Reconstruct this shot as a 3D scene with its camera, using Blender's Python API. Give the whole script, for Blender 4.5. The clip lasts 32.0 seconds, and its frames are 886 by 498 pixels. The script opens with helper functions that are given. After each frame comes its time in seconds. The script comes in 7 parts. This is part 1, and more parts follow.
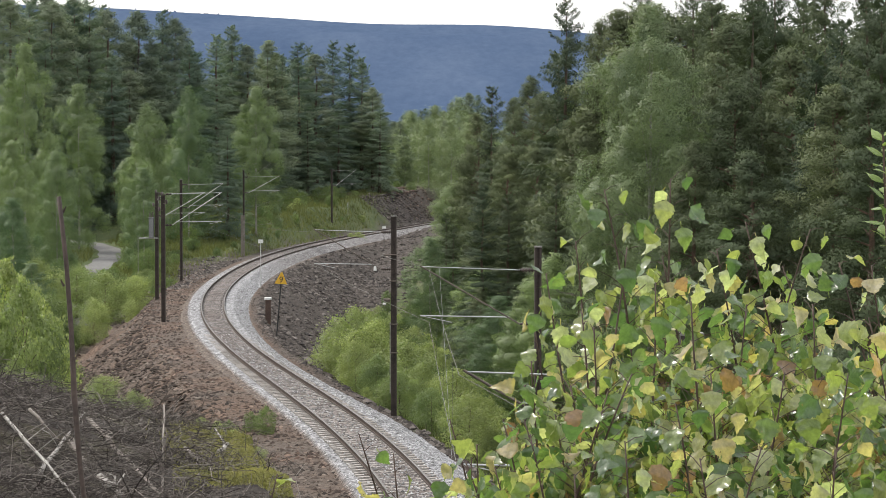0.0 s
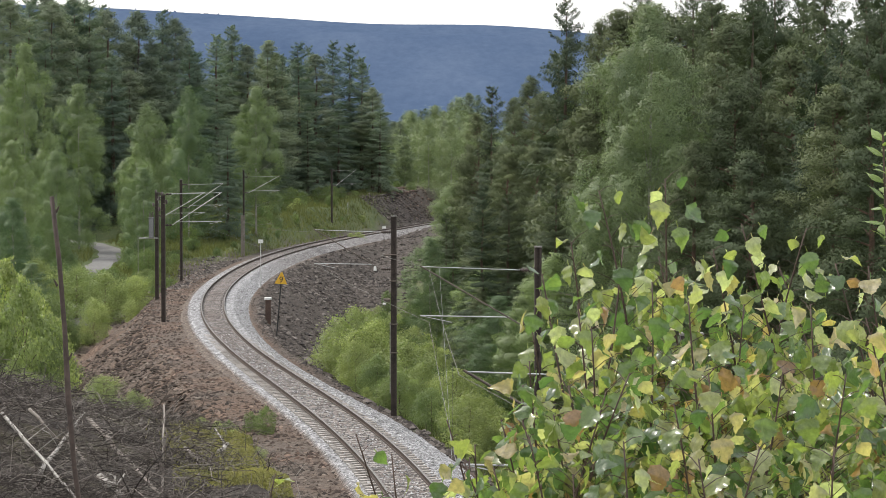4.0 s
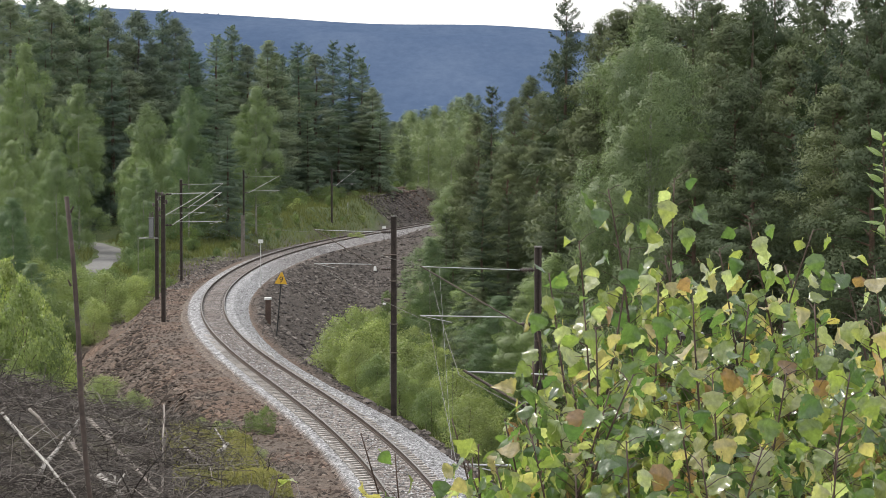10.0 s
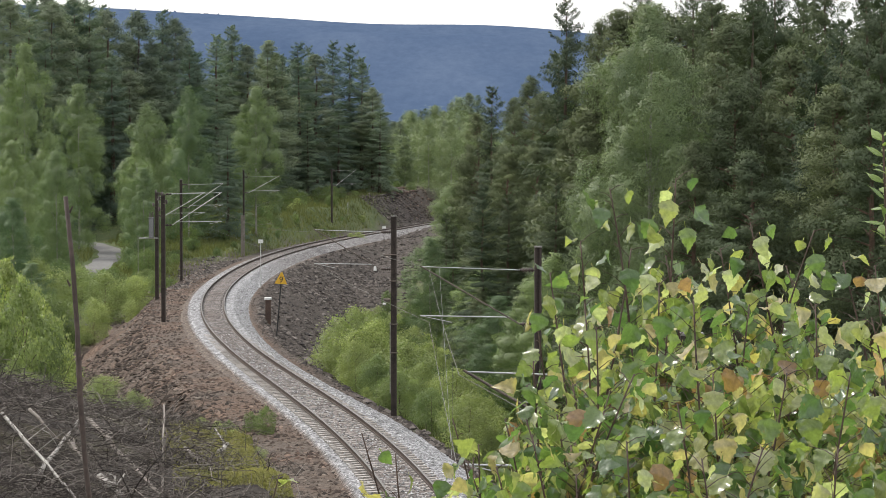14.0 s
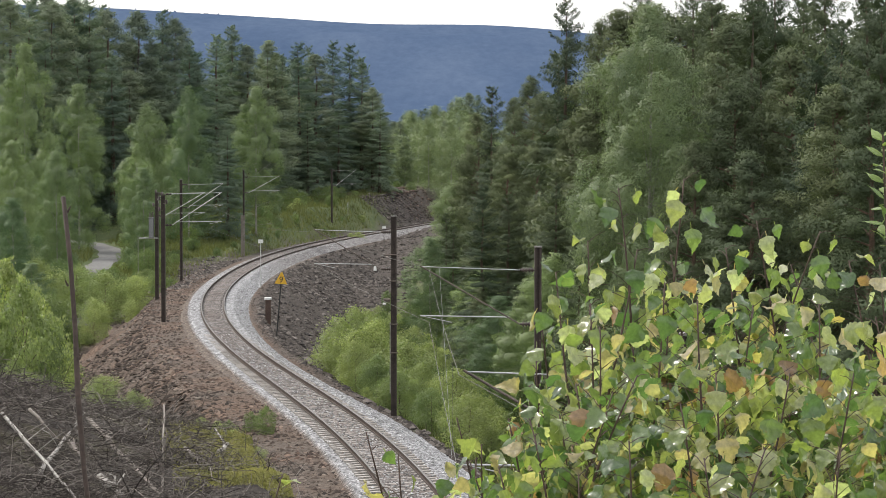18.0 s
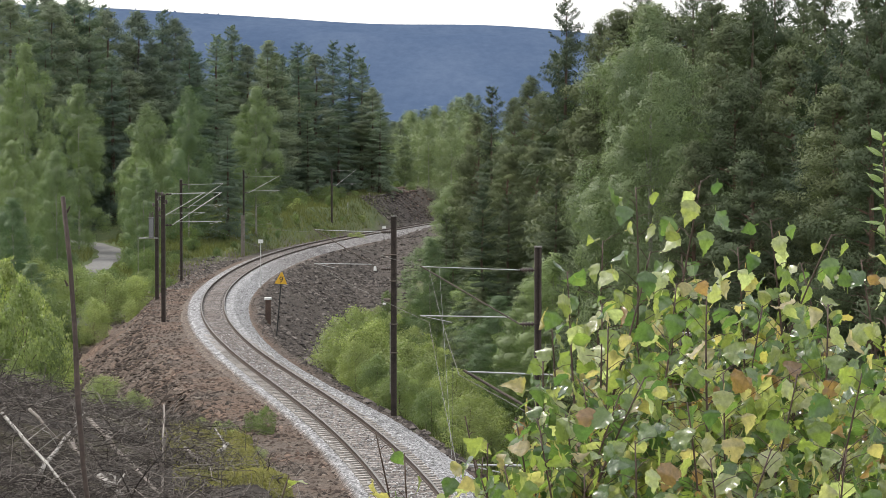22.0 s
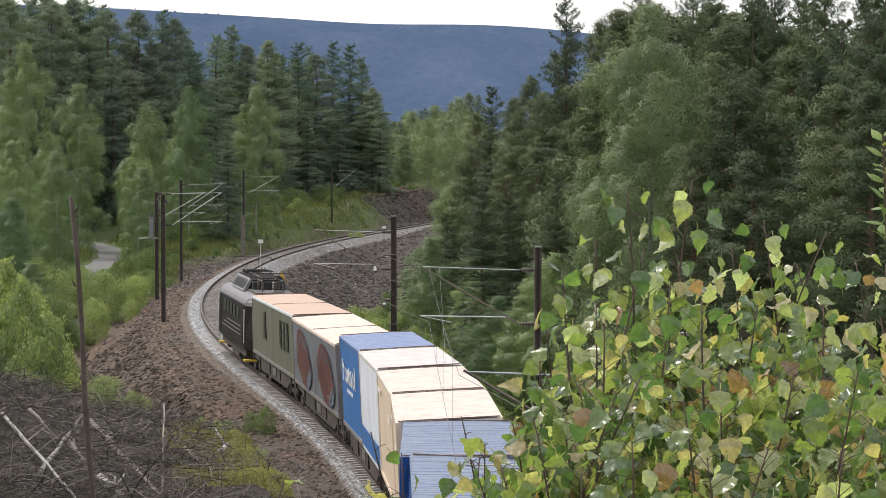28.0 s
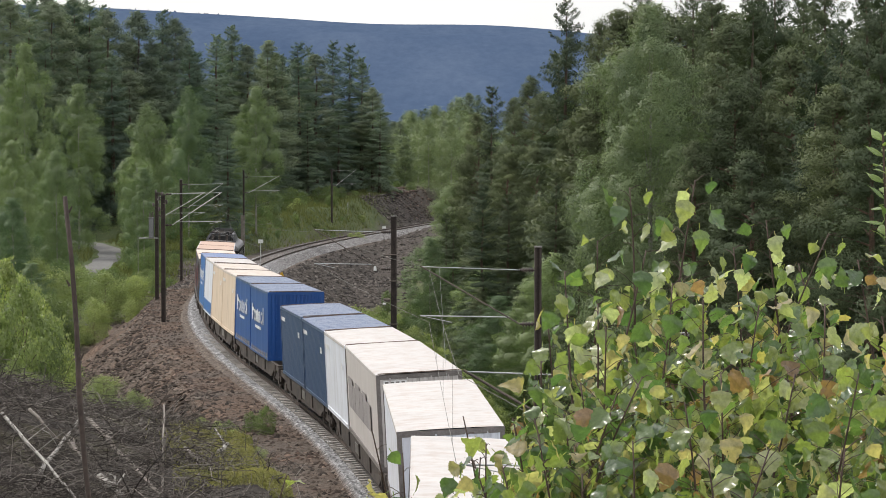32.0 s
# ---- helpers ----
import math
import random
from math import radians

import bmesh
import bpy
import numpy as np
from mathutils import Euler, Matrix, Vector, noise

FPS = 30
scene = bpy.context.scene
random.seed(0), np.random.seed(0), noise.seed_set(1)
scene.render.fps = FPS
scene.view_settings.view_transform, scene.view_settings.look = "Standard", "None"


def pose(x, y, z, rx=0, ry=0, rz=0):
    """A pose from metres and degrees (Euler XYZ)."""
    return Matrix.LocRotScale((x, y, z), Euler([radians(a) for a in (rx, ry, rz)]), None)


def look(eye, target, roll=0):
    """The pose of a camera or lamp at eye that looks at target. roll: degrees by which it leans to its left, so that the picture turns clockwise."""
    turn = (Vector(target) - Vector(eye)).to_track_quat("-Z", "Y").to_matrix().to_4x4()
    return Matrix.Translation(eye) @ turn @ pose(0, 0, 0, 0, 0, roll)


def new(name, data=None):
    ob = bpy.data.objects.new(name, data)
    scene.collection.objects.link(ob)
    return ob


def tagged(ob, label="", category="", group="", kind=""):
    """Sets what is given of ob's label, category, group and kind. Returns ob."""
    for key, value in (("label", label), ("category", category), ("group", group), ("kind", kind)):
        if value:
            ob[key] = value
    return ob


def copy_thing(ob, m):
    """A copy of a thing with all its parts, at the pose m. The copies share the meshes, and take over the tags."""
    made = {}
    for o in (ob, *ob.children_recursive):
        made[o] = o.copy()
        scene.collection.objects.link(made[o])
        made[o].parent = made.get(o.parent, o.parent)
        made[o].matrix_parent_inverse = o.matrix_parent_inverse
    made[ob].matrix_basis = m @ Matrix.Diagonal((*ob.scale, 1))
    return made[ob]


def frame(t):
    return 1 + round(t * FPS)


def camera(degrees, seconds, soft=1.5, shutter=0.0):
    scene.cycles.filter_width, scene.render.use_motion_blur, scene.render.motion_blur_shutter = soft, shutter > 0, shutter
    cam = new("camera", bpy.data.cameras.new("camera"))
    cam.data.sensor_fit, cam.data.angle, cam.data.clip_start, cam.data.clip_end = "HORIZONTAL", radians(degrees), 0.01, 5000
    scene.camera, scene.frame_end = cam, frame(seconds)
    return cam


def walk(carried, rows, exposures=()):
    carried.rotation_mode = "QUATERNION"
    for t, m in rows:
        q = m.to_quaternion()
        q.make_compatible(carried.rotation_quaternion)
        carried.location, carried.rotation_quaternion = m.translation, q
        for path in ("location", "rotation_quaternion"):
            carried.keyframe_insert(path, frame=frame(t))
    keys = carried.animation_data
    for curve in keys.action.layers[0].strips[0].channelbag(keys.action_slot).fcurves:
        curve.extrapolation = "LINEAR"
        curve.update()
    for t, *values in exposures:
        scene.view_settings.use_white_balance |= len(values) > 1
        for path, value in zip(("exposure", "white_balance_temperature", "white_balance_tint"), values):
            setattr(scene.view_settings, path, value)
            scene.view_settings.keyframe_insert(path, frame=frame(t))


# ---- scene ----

# ============ camera: it stands on a hillside above the line ============
cam = camera(18.94, 32.0, soft=0.85)
EYE = (0.0, 0.0, 10.4)
AIM = look(EYE, (0.0, 100.0, 10.4 - 3.745))
walk(cam, [(0.0, AIM), (32.0, AIM)], exposures=[(0.0, 0.12), (9.0, 0.12), (13.0, 0.08), (19.0, 0.11), (25.0, 0.14), (28.0, -0.08), (32.0, -0.15)])

# ============ world and sun ============
SUN_EL, SUN_AZ = radians(50), radians(-56)      # azimuth from +y towards +x
world = bpy.data.worlds.new("world")
scene.world = world
world.use_nodes = True
wn = world.node_tree
sky = wn.nodes.new("ShaderNodeTexSky")
sky.sky_type = 'NISHITA'
sky.sun_disc = False
sky.sun_elevation, sky.sun_rotation = SUN_EL, SUN_AZ
sky.air_density, sky.dust_density, sky.ozone_density = 1.0, 4.0, 1.0
bg = wn.nodes["Background"]
bg.inputs[1].default_value = 0.13
# thin bright cloud over the whole sky
cl_co = wn.nodes.new("ShaderNodeTexCoord")
cl_n = wn.nodes.new("ShaderNodeTexNoise")
cl_n.inputs["Scale"].default_value = 2.2
cl_n.inputs["Detail"].default_value = 6
cl_r = wn.nodes.new("ShaderNodeValToRGB")
cl_r.color_ramp.elements[0].position, cl_r.color_ramp.elements[0].color = 0.30, (0.62, 0.62, 0.62, 1)
cl_r.color_ramp.elements[1].position, cl_r.color_ramp.elements[1].color = 0.62, (0.95, 0.95, 0.95, 1)
cl_m = wn.nodes.new("ShaderNodeMix")
cl_m.data_type = 'RGBA'
cl_m.inputs[7].default_value = (11.0, 11.0, 11.0, 1)
wn.links.new(cl_co.outputs["Generated"], cl_n.inputs["Vector"])
wn.links.new(cl_n.outputs["Fac"], cl_r.inputs[0])
wn.links.new(cl_r.outputs[0], cl_m.inputs[0])
wn.links.new(sky.outputs[0], cl_m.inputs[6])
wn.links.new(cl_m.outputs[2], bg.inputs[0])

sun_data = bpy.data.lights.new("sun", 'SUN')
sun_data.energy, sun_data.angle, sun_data.color = 3.0, radians(5), (1.0, 0.95, 0.88)
sun = new("sun", sun_data)
sun_dir = Vector((math.sin(SUN_AZ) * math.cos(SUN_EL), math.cos(SUN_AZ) * math.cos(SUN_EL), math.sin(SUN_EL)))
sun.matrix_world = look(sun_dir * 300, (0, 0, 0))


# ============ materials ============
class Net:
    """A small node-tree writer."""

    def __init__(self, name):
        self.mat = bpy.data.materials.new(name)
        self.mat.use_nodes = True
        self.t = self.mat.node_tree
        self.b = self.t.nodes["Principled BSDF"]
        self.out = self.t.nodes["Material Output"]

    def n(self, kind, **kw):
        node = self.t.nodes.new(kind)
        for k, v in kw.items():
            node.inputs[k.replace("_", " ")].default_value = v
        return node

    def l(self, a, b):
        self.t.links.new(a, b)

    def coords(self, world_space=False):
        if world_space:
            return self.n("ShaderNodeNewGeometry").outputs["Position"]
        return self.n("ShaderNodeTexCoord").outputs["Object"]

    def noise(self, co, scale, detail=5, rough=0.6):
        node = self.n("ShaderNodeTexNoise", Scale=scale, Detail=detail, Roughness=rough)
        self.l(co, node.inputs["Vector"])
        return node.outputs["Fac"]

    def ramp(self, fac, *stops):
        r = self.n("ShaderNodeValToRGB")
        e = r.color_ramp.elements
        while len(e) < len(stops):
            e.new(0.5)
        for i, (p, c) in enumerate(stops):
            e[i].position = p
            e[i].color = (*c, 1) if len(c) == 3 else c
        self.l(fac, r.inputs[0])
        return r.outputs[0]

    def mix(self, fac, a, b, mode='MIX'):
        m = self.n("ShaderNodeMix")
        m.data_type, m.blend_type = 'RGBA', mode
        for src, i in ((fac, 0), (a, 6), (b, 7)):
            if isinstance(src, (int, float)):
                m.inputs[i].default_value = src
            elif isinstance(src, tuple):
                m.inputs[i].default_value = (*src, 1)
            else:
                self.l(src, m.inputs[i])
        return m.outputs[2]

    def math(self, op, a, b=0.0, clamp=False):
        m = self.n("ShaderNodeMath")
        m.operation, m.use_clamp = op, clamp
        for i, s in enumerate((a, b)):
            if isinstance(s, (int, float)):
                m.inputs[i].default_value = s
            else:
                self.l(s, m.inputs[i])
        return m.outputs[0]

    def bump(self, h, strength, dist):
        b = self.n("ShaderNodeBump", Strength=strength, Distance=dist)
        self.l(h, b.inputs["Height"])
        self.l(b.outputs[0], self.b.inputs["Normal"])

    def color(self, c):
        if isinstance(c, tuple):
            self.b.inputs["Base Color"].default_value = (*c, 1)
        else:
            self.l(c, self.b.inputs["Base Color"])

    def gloss(self, rough, metal=0.0, spec=0.5):
        self.b.inputs["Roughness"].default_value = rough
        self.b.inputs["Metallic"].default_value = metal
        self.b.inputs["Specular IOR Level"].default_value = spec


def surface(name, a, b, scale, rough=0.7, metal=0.0, bump=0.3, dist=0.01, fine=8.0, stain=None, spec=0.4):
    """Two-tone surface: broad stains and fine grain."""
    m = Net(name)
    co = m.coords()
    c = m.ramp(m.noise(co, scale), (0.3, a), (0.7, b))
    g = m.noise(co, scale * fine, 4)
    c = m.mix(0.5, c, m.ramp(g, (0.25, (0.55, 0.55, 0.55)), (0.75, (1.3, 1.3, 1.3))), 'MULTIPLY')
    if stain:
        s = m.ramp(m.noise(co, scale * 2.3, 6, 0.7), (0.52, (0, 0, 0)), (0.68, (1, 1, 1)))
        c = m.mix(s, c, stain)
    m.color(c)
    m.gloss(rough, metal, spec)
    if bump:
        m.bump(g, bump, dist)
    return m.mat


def foliage(name, dark, light, through_col, gloss=0.55, hue_var=0.25, scale=0.5, thru=0.32, spec=0.22):
    """Leaves: tone differs by clump and by tree; some light shines through."""
    m = Net(name)
    geo = m.n("ShaderNodeNewGeometry")
    inf = m.n("ShaderNodeObjectInfo")
    lo, hi = (tuple(a + (b - a) * k for a, b in zip(dark, light)) for k in (0.42, 0.68))
    c = m.ramp(geo.outputs["Random Per Island"], (0.0, lo), (0.9, hi), (1.0, light))
    v = hue_var
    t = m.ramp(inf.outputs["Random"], (0.0, (1 - 1.36 * v, 1 - 1.04 * v, 1 - 0.88 * v)), (0.5, (1.0, 1.0, 1.0)), (1.0, (1 + 0.7 * v, 1 + 0.7 * v, 1 + 0.45 * v)))
    c = m.mix(1.0, c, t, 'MULTIPLY')
    big = m.ramp(m.noise(m.coords(), scale, 3), (0.3, (0.72, 0.74, 0.76)), (0.7, (1.2, 1.16, 1.05)))
    c = m.mix(1.0, c, big, 'MULTIPLY')
    m.color(c)
    m.gloss(gloss, 0, spec)
    tr = m.n("ShaderNodeBsdfTranslucent")
    m.l(m.mix(1.0, c, through_col, 'MULTIPLY'), tr.inputs[0])
    mx = m.n("ShaderNodeMixShader")
    mx.inputs[0].default_value = thru
    m.l(m.b.outputs[0], mx.inputs[1])
    m.l(tr.outputs[0], mx.inputs[2])
    m.l(mx.outputs[0], m.out.inputs[0])
    return m.mat


SPRUCE = foliage("spruce_needles", (0.052, 0.071, 0.045), (0.110, 0.136, 0.084), (1.2, 1.4, 0.8), 0.6, thru=0.15, spec=0.08)
PINE = foliage("pine_needles", (0.072, 0.091, 0.054), (0.148, 0.172, 0.098), (1.2, 1.4, 0.8), 0.6, thru=0.15, spec=0.08)
# distance haze painted into the needles: paler and bluer than SPRUCE and PINE
HILLPINE = foliage("haze_tinted_pine_needles", (0.113, 0.140, 0.113), (0.207, 0.243, 0.183), (1.2, 1.4, 0.8), 0.6, thru=0.28, spec=0.08)
HILLSPRUCE = foliage("haze_tinted_spruce_needles", (0.097, 0.132, 0.109), (0.182, 0.230, 0.180), (1.2, 1.4, 0.8), 0.6, thru=0.28, spec=0.08)
BIRCH = foliage("birch_foliage", (0.116, 0.160, 0.090), (0.259, 0.319, 0.167), (1.3, 1.6, 0.7), 0.5, hue_var=0.38, thru=0.24)
ASPEN = foliage("grey_green_foliage", (0.124, 0.164, 0.090), (0.252, 0.308, 0.166), (1.3, 1.5, 0.8), 0.45, hue_var=0.10, thru=0.24)
SHRUB = foliage("shrub_foliage", (0.080, 0.112, 0.056), (0.178, 0.222, 0.112), (1.4, 1.7, 0.6), 0.5, thru=0.38)
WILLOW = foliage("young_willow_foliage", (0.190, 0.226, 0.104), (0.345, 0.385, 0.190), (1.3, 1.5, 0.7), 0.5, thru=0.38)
GRASS = foliage("grass_blades", (0.07, 0.09, 0.035), (0.17, 0.18, 0.085), (1.3, 1.4, 0.6), 0.7)
MOSS = foliage("olive_moss", (0.14, 0.142, 0.062), (0.31, 0.295, 0.135), (1.2, 1.3, 0.7), 0.8, scale=2.0)
BARK = surface("dark_bark", (0.06, 0.045, 0.035), (0.14, 0.10, 0.075), 2.0, 0.9, bump=0.6)
PINEBARK = surface("pine_bark", (0.085, 0.058, 0.042), (0.17, 0.11, 0.078), 1.5, 0.9, bump=0.6)
BIRCHBARK = surface("birch_bark", (0.22, 0.205, 0.19), (0.38, 0.36, 0.33), 3.0, 0.7, bump=0.3, stain=(0.05, 0.045, 0.04))
DEADWOOD = surface("grey_dead_wood", (0.14, 0.12, 0.105), (0.27, 0.24, 0.215), 3.0, 0.9)
STALKWOOD = surface("dark_stalk_bark", (0.045, 0.034, 0.030), (0.105, 0.078, 0.066), 20.0, 0.8, bump=0.2, dist=0.001)
TWIG = surface("reddish_twig", (0.050, 0.034, 0.027), (0.115, 0.076, 0.058), 20.0, 0.7, bump=0.2, dist=0.001)


# ============ the line: plan of the track ============
KY = np.array([-20., 0., 20., 35., 50., 60., 70., 80., 105., 130., 155., 185., 220., 260., 300., 345., 390., 440.])
KX = np.array([12.4, 7.9, 3.8, 1.45, 0.42, 0.36, 0.0, -0.85, -4.37, -8.93, -12.91, -16.0, -17.39, -16.75, -13.51, -7.19, 0.18, 9.4])


def spline_slopes():
    n = len(KY)
    h = np.diff(KY)
    a, b = np.zeros((n, n)), np.zeros(n)
    a[0, 0] = a[-1, -1] = 1
    for i in range(1, n - 1):
        a[i, i - 1], a[i, i], a[i, i + 1] = h[i - 1], 2 * (h[i - 1] + h[i]), h[i]
        b[i] = 6 * ((KX[i + 1] - KX[i]) / h[i] - (KX[i] - KX[i - 1]) / h[i - 1])
    return np.linalg.solve(a, b)


KM = spline_slopes()


def track_x(y):
    """x of the track's centre line at y; straight beyond both ends."""
    y = np.asarray(y, float)
    k = np.clip(np.searchsorted(KY, y) - 1, 0, len(KY) - 2)
    q = np.clip(y, KY[0], KY[-1])
    t, h = q - KY[k], np.diff(KY)[k]
    sl = (KX[k + 1] - KX[k]) / h - h * (2 * KM[k] + KM[k + 1]) / 6
    x = KX[k] + t * sl + t * t * KM[k] / 2 + t ** 3 * (KM[k + 1] - KM[k]) / (6 * h)
    return x + np.where(y < KY[0], (y - KY[0]) * -0.23, 0) + np.where(y > KY[-1], (y - KY[-1]) * 0.187, 0)


AY = np.arange(-780.0, 720.0, 0.5)
AX = track_x(AY)
AS = np.concatenate([[0], np.cumsum(np.hypot(np.diff(AX), np.diff(AY)))])
AS -= np.interp(60.0, AY, AS)                   # way along the track, 0 at y = 60
AC = np.convolve(np.gradient(np.gradient(AX, AY), AY), np.ones(61) / 61, 'same')
AROLL = np.clip(AC * 560, -1, 1) * radians(2.9)  # cant: the outer rail lies higher


def at_s(s):
    y = float(np.interp(s, AS, AY))
    return Vector((float(np.interp(s, AS, AX)), y, 0.0)), float(np.interp(s, AS, AROLL))


def track_pose(s, half=4.0, z=0.0):
    """Pose on the track: y axis forward, rolled by the cant."""
    a, b = at_s(s - half)[0], at_s(s + half)[0]
    roll = at_s(s)[1]
    d = b - a
    m = Matrix.Translation((a + b) / 2) @ Matrix.Rotation(math.atan2(-d.x, d.y), 4, 'Z') @ Matrix.Rotation(roll, 4, 'Y')
    return m @ Matrix.Translation((0, 0, z))


# ============ ground ============
def fbm(x, y, s, o=4):
    """Cheap smooth noise from sums of sines, -1..1."""
    v = np.zeros(np.broadcast(x, y).shape)
    a = 1.0
    for i in range(o):
        p, q = 1.7 * i + 0.3, 2.9 * i + 1.1
        v = v + a * np.sin(x / s * 1.13 + 1.9 * np.sin(y / s * 0.71 + p) + q) * np.cos(y / s * 0.93 + 1.7 * np.sin(x / s * 0.83 + q) + p)
        a, s = a * 0.5, s * 0.47
    return v / 1.9


def natural_z(x, y):
    x, y = np.asarray(x, float), np.asarray(y, float)
    d = x - track_x(y)
    hill = np.interp(y, [-80, -20, 0, 15, 30, 37, 50, 70, 100, 130, 160], [6, 8.4, 8.8, 8.25, 7.05, 6.2, 3.8, 0.2, -3.0, -4.8, -6])
    hill = hill + np.clip((-x - 2.2) * 0.20, -0.4, 0.95) * np.interp(y, [5, 22, 45, 70, 100], [0, 1, 1, 0.7, 0.2])
    hill = hill - np.clip((x - 1.3 + 0.113 * y) * 1.6, 0, 1.6) * np.interp(y, [10, 20, 45, 75, 90], [0, 1, 1.2, 1, 0])
    left = np.interp(y, [60, 120, 170, 215, 260, 330, 380, 420, 600, 1000, 4000], [-4.5, -4.8, -4.2, -2.2, -0.4, 2.8, 3.5, 3.9, 4.2, 4.0, 0])
    left = np.maximum(left, hill) + fbm(x, y, 14.0) * 0.45
    right = np.interp(y, [-20, 30, 70, 110, 160, 220, 280, 340, 420, 600, 1000, 4000], [7, 3, -1.5, -3.0, -5.0, -5.0, -3.0, 0.0, 3.0, 4.0, 4.0, 0])
    right = right - np.clip((d - 8) * 0.08, 0, 2.2) * np.interp(y, [80, 120, 300, 340], [0, 1, 1, 0]) + fbm(x + 40, y, 15.0) * 0.5
    side = np.where(d < 0, left, right)
    a = np.abs(d)
    cut = np.clip((60 - y) / 20, 0, 1)                    # a steep rock cutting close to the eye
    sh = np.where(d < 0, 4.3 - 2.0 * cut, 3.2 - 0.7 * cut) + fbm(x, y, 6.0) * 0.25 * (1 - cut)
    run = np.maximum(a - sh, 0)
    lip = np.where(d < 0, -0.46, -0.75)
    low, high = lip - run / np.where(d < 0, 1.35, 1.75), lip + run * (0.9 + 5.5 * cut)
    z = np.clip(side, low, high)
    rough = np.clip(run / 2, 0, 1)
    z = z - rough * np.where(d < 0, 1.0, 0.6) * np.abs(fbm(x * 1.1 + 7, y, 1.15, 3)) * np.interp(y, [60, 90, 180, 230], [0, 0.42, 0.42, 0.1])
    z = z + rough * (fbm(x * 1.3, y, 2.1) * 0.16 + fbm(x, y * 1.2, 0.9, 3) * np.where(d < 0, 0.20, 0.14))
    # behind the last bend a bare bank rises
    far = np.clip((y - 375) / 25, 0, 1) * np.clip((a - 4) / 12, 0, 1)
    return z + far * np.where(d < 0, 0.4, 0.6)


def road_path():
    """Middle line of the gravel road, one point every half metre or so, with its level."""
    pts = [(-27.5, 200), (-29.6, 216), (-31.0, 230), (-32.3, 245), (-32.7, 256), (-33.2, 265), (-35.0, 275), (-39.0, 285), (-47.0, 295), (-60.0, 305)]
    path = []
    for i in range(len(pts) - 1):
        for k in range(20):
            t = k / 20
            p0, p1, p2, p3 = (Vector(pts[min(max(i + q, 0), len(pts) - 1)]) for q in (-1, 0, 1, 2))
            path.append(0.5 * (2 * p1 + (p2 - p0) * t + (2 * p0 - 5 * p1 + 4 * p2 - p3) * t * t + (3 * p1 - p0 - 3 * p2 + p3) * t ** 3))
    path = np.array([tuple(v) for v in path])
    level = np.minimum(natural_z(path[:, 0], path[:, 1]), np.interp(path[:, 1], [200, 240, 290], [-2.5, -0.7, 0.6]))
    return path, np.convolve(np.pad(level, 12, 'edge'), np.ones(25) / 25, 'valid')


ROAD, ROAD_Z = road_path()


def ground_z(x, y):
    """The natural ground, evened out along the road."""
    x, y = np.asarray(x, float), np.asarray(y, float)
    z = np.array(natural_z(x, y))
    near = (x > -66) & (x < -20) & (y > 192) & (y < 312)
    if near.any():
        xs, ys = x[near], y[near]
        far2 = (xs[..., None] - ROAD[:, 0]) ** 2 + (ys[..., None] - ROAD[:, 1]) ** 2
        k = far2.argmin(-1)
        blend = np.clip((5.5 - np.sqrt(far2.min(-1))) / 3.0, 0, 1)
        z[near] = z[near] * (1 - blend) + ROAD_Z[k] * blend
    return z


def grid_axis(dense, outer):
    return np.array(sorted(set(np.round(np.concatenate([dense, outer]), 3))))


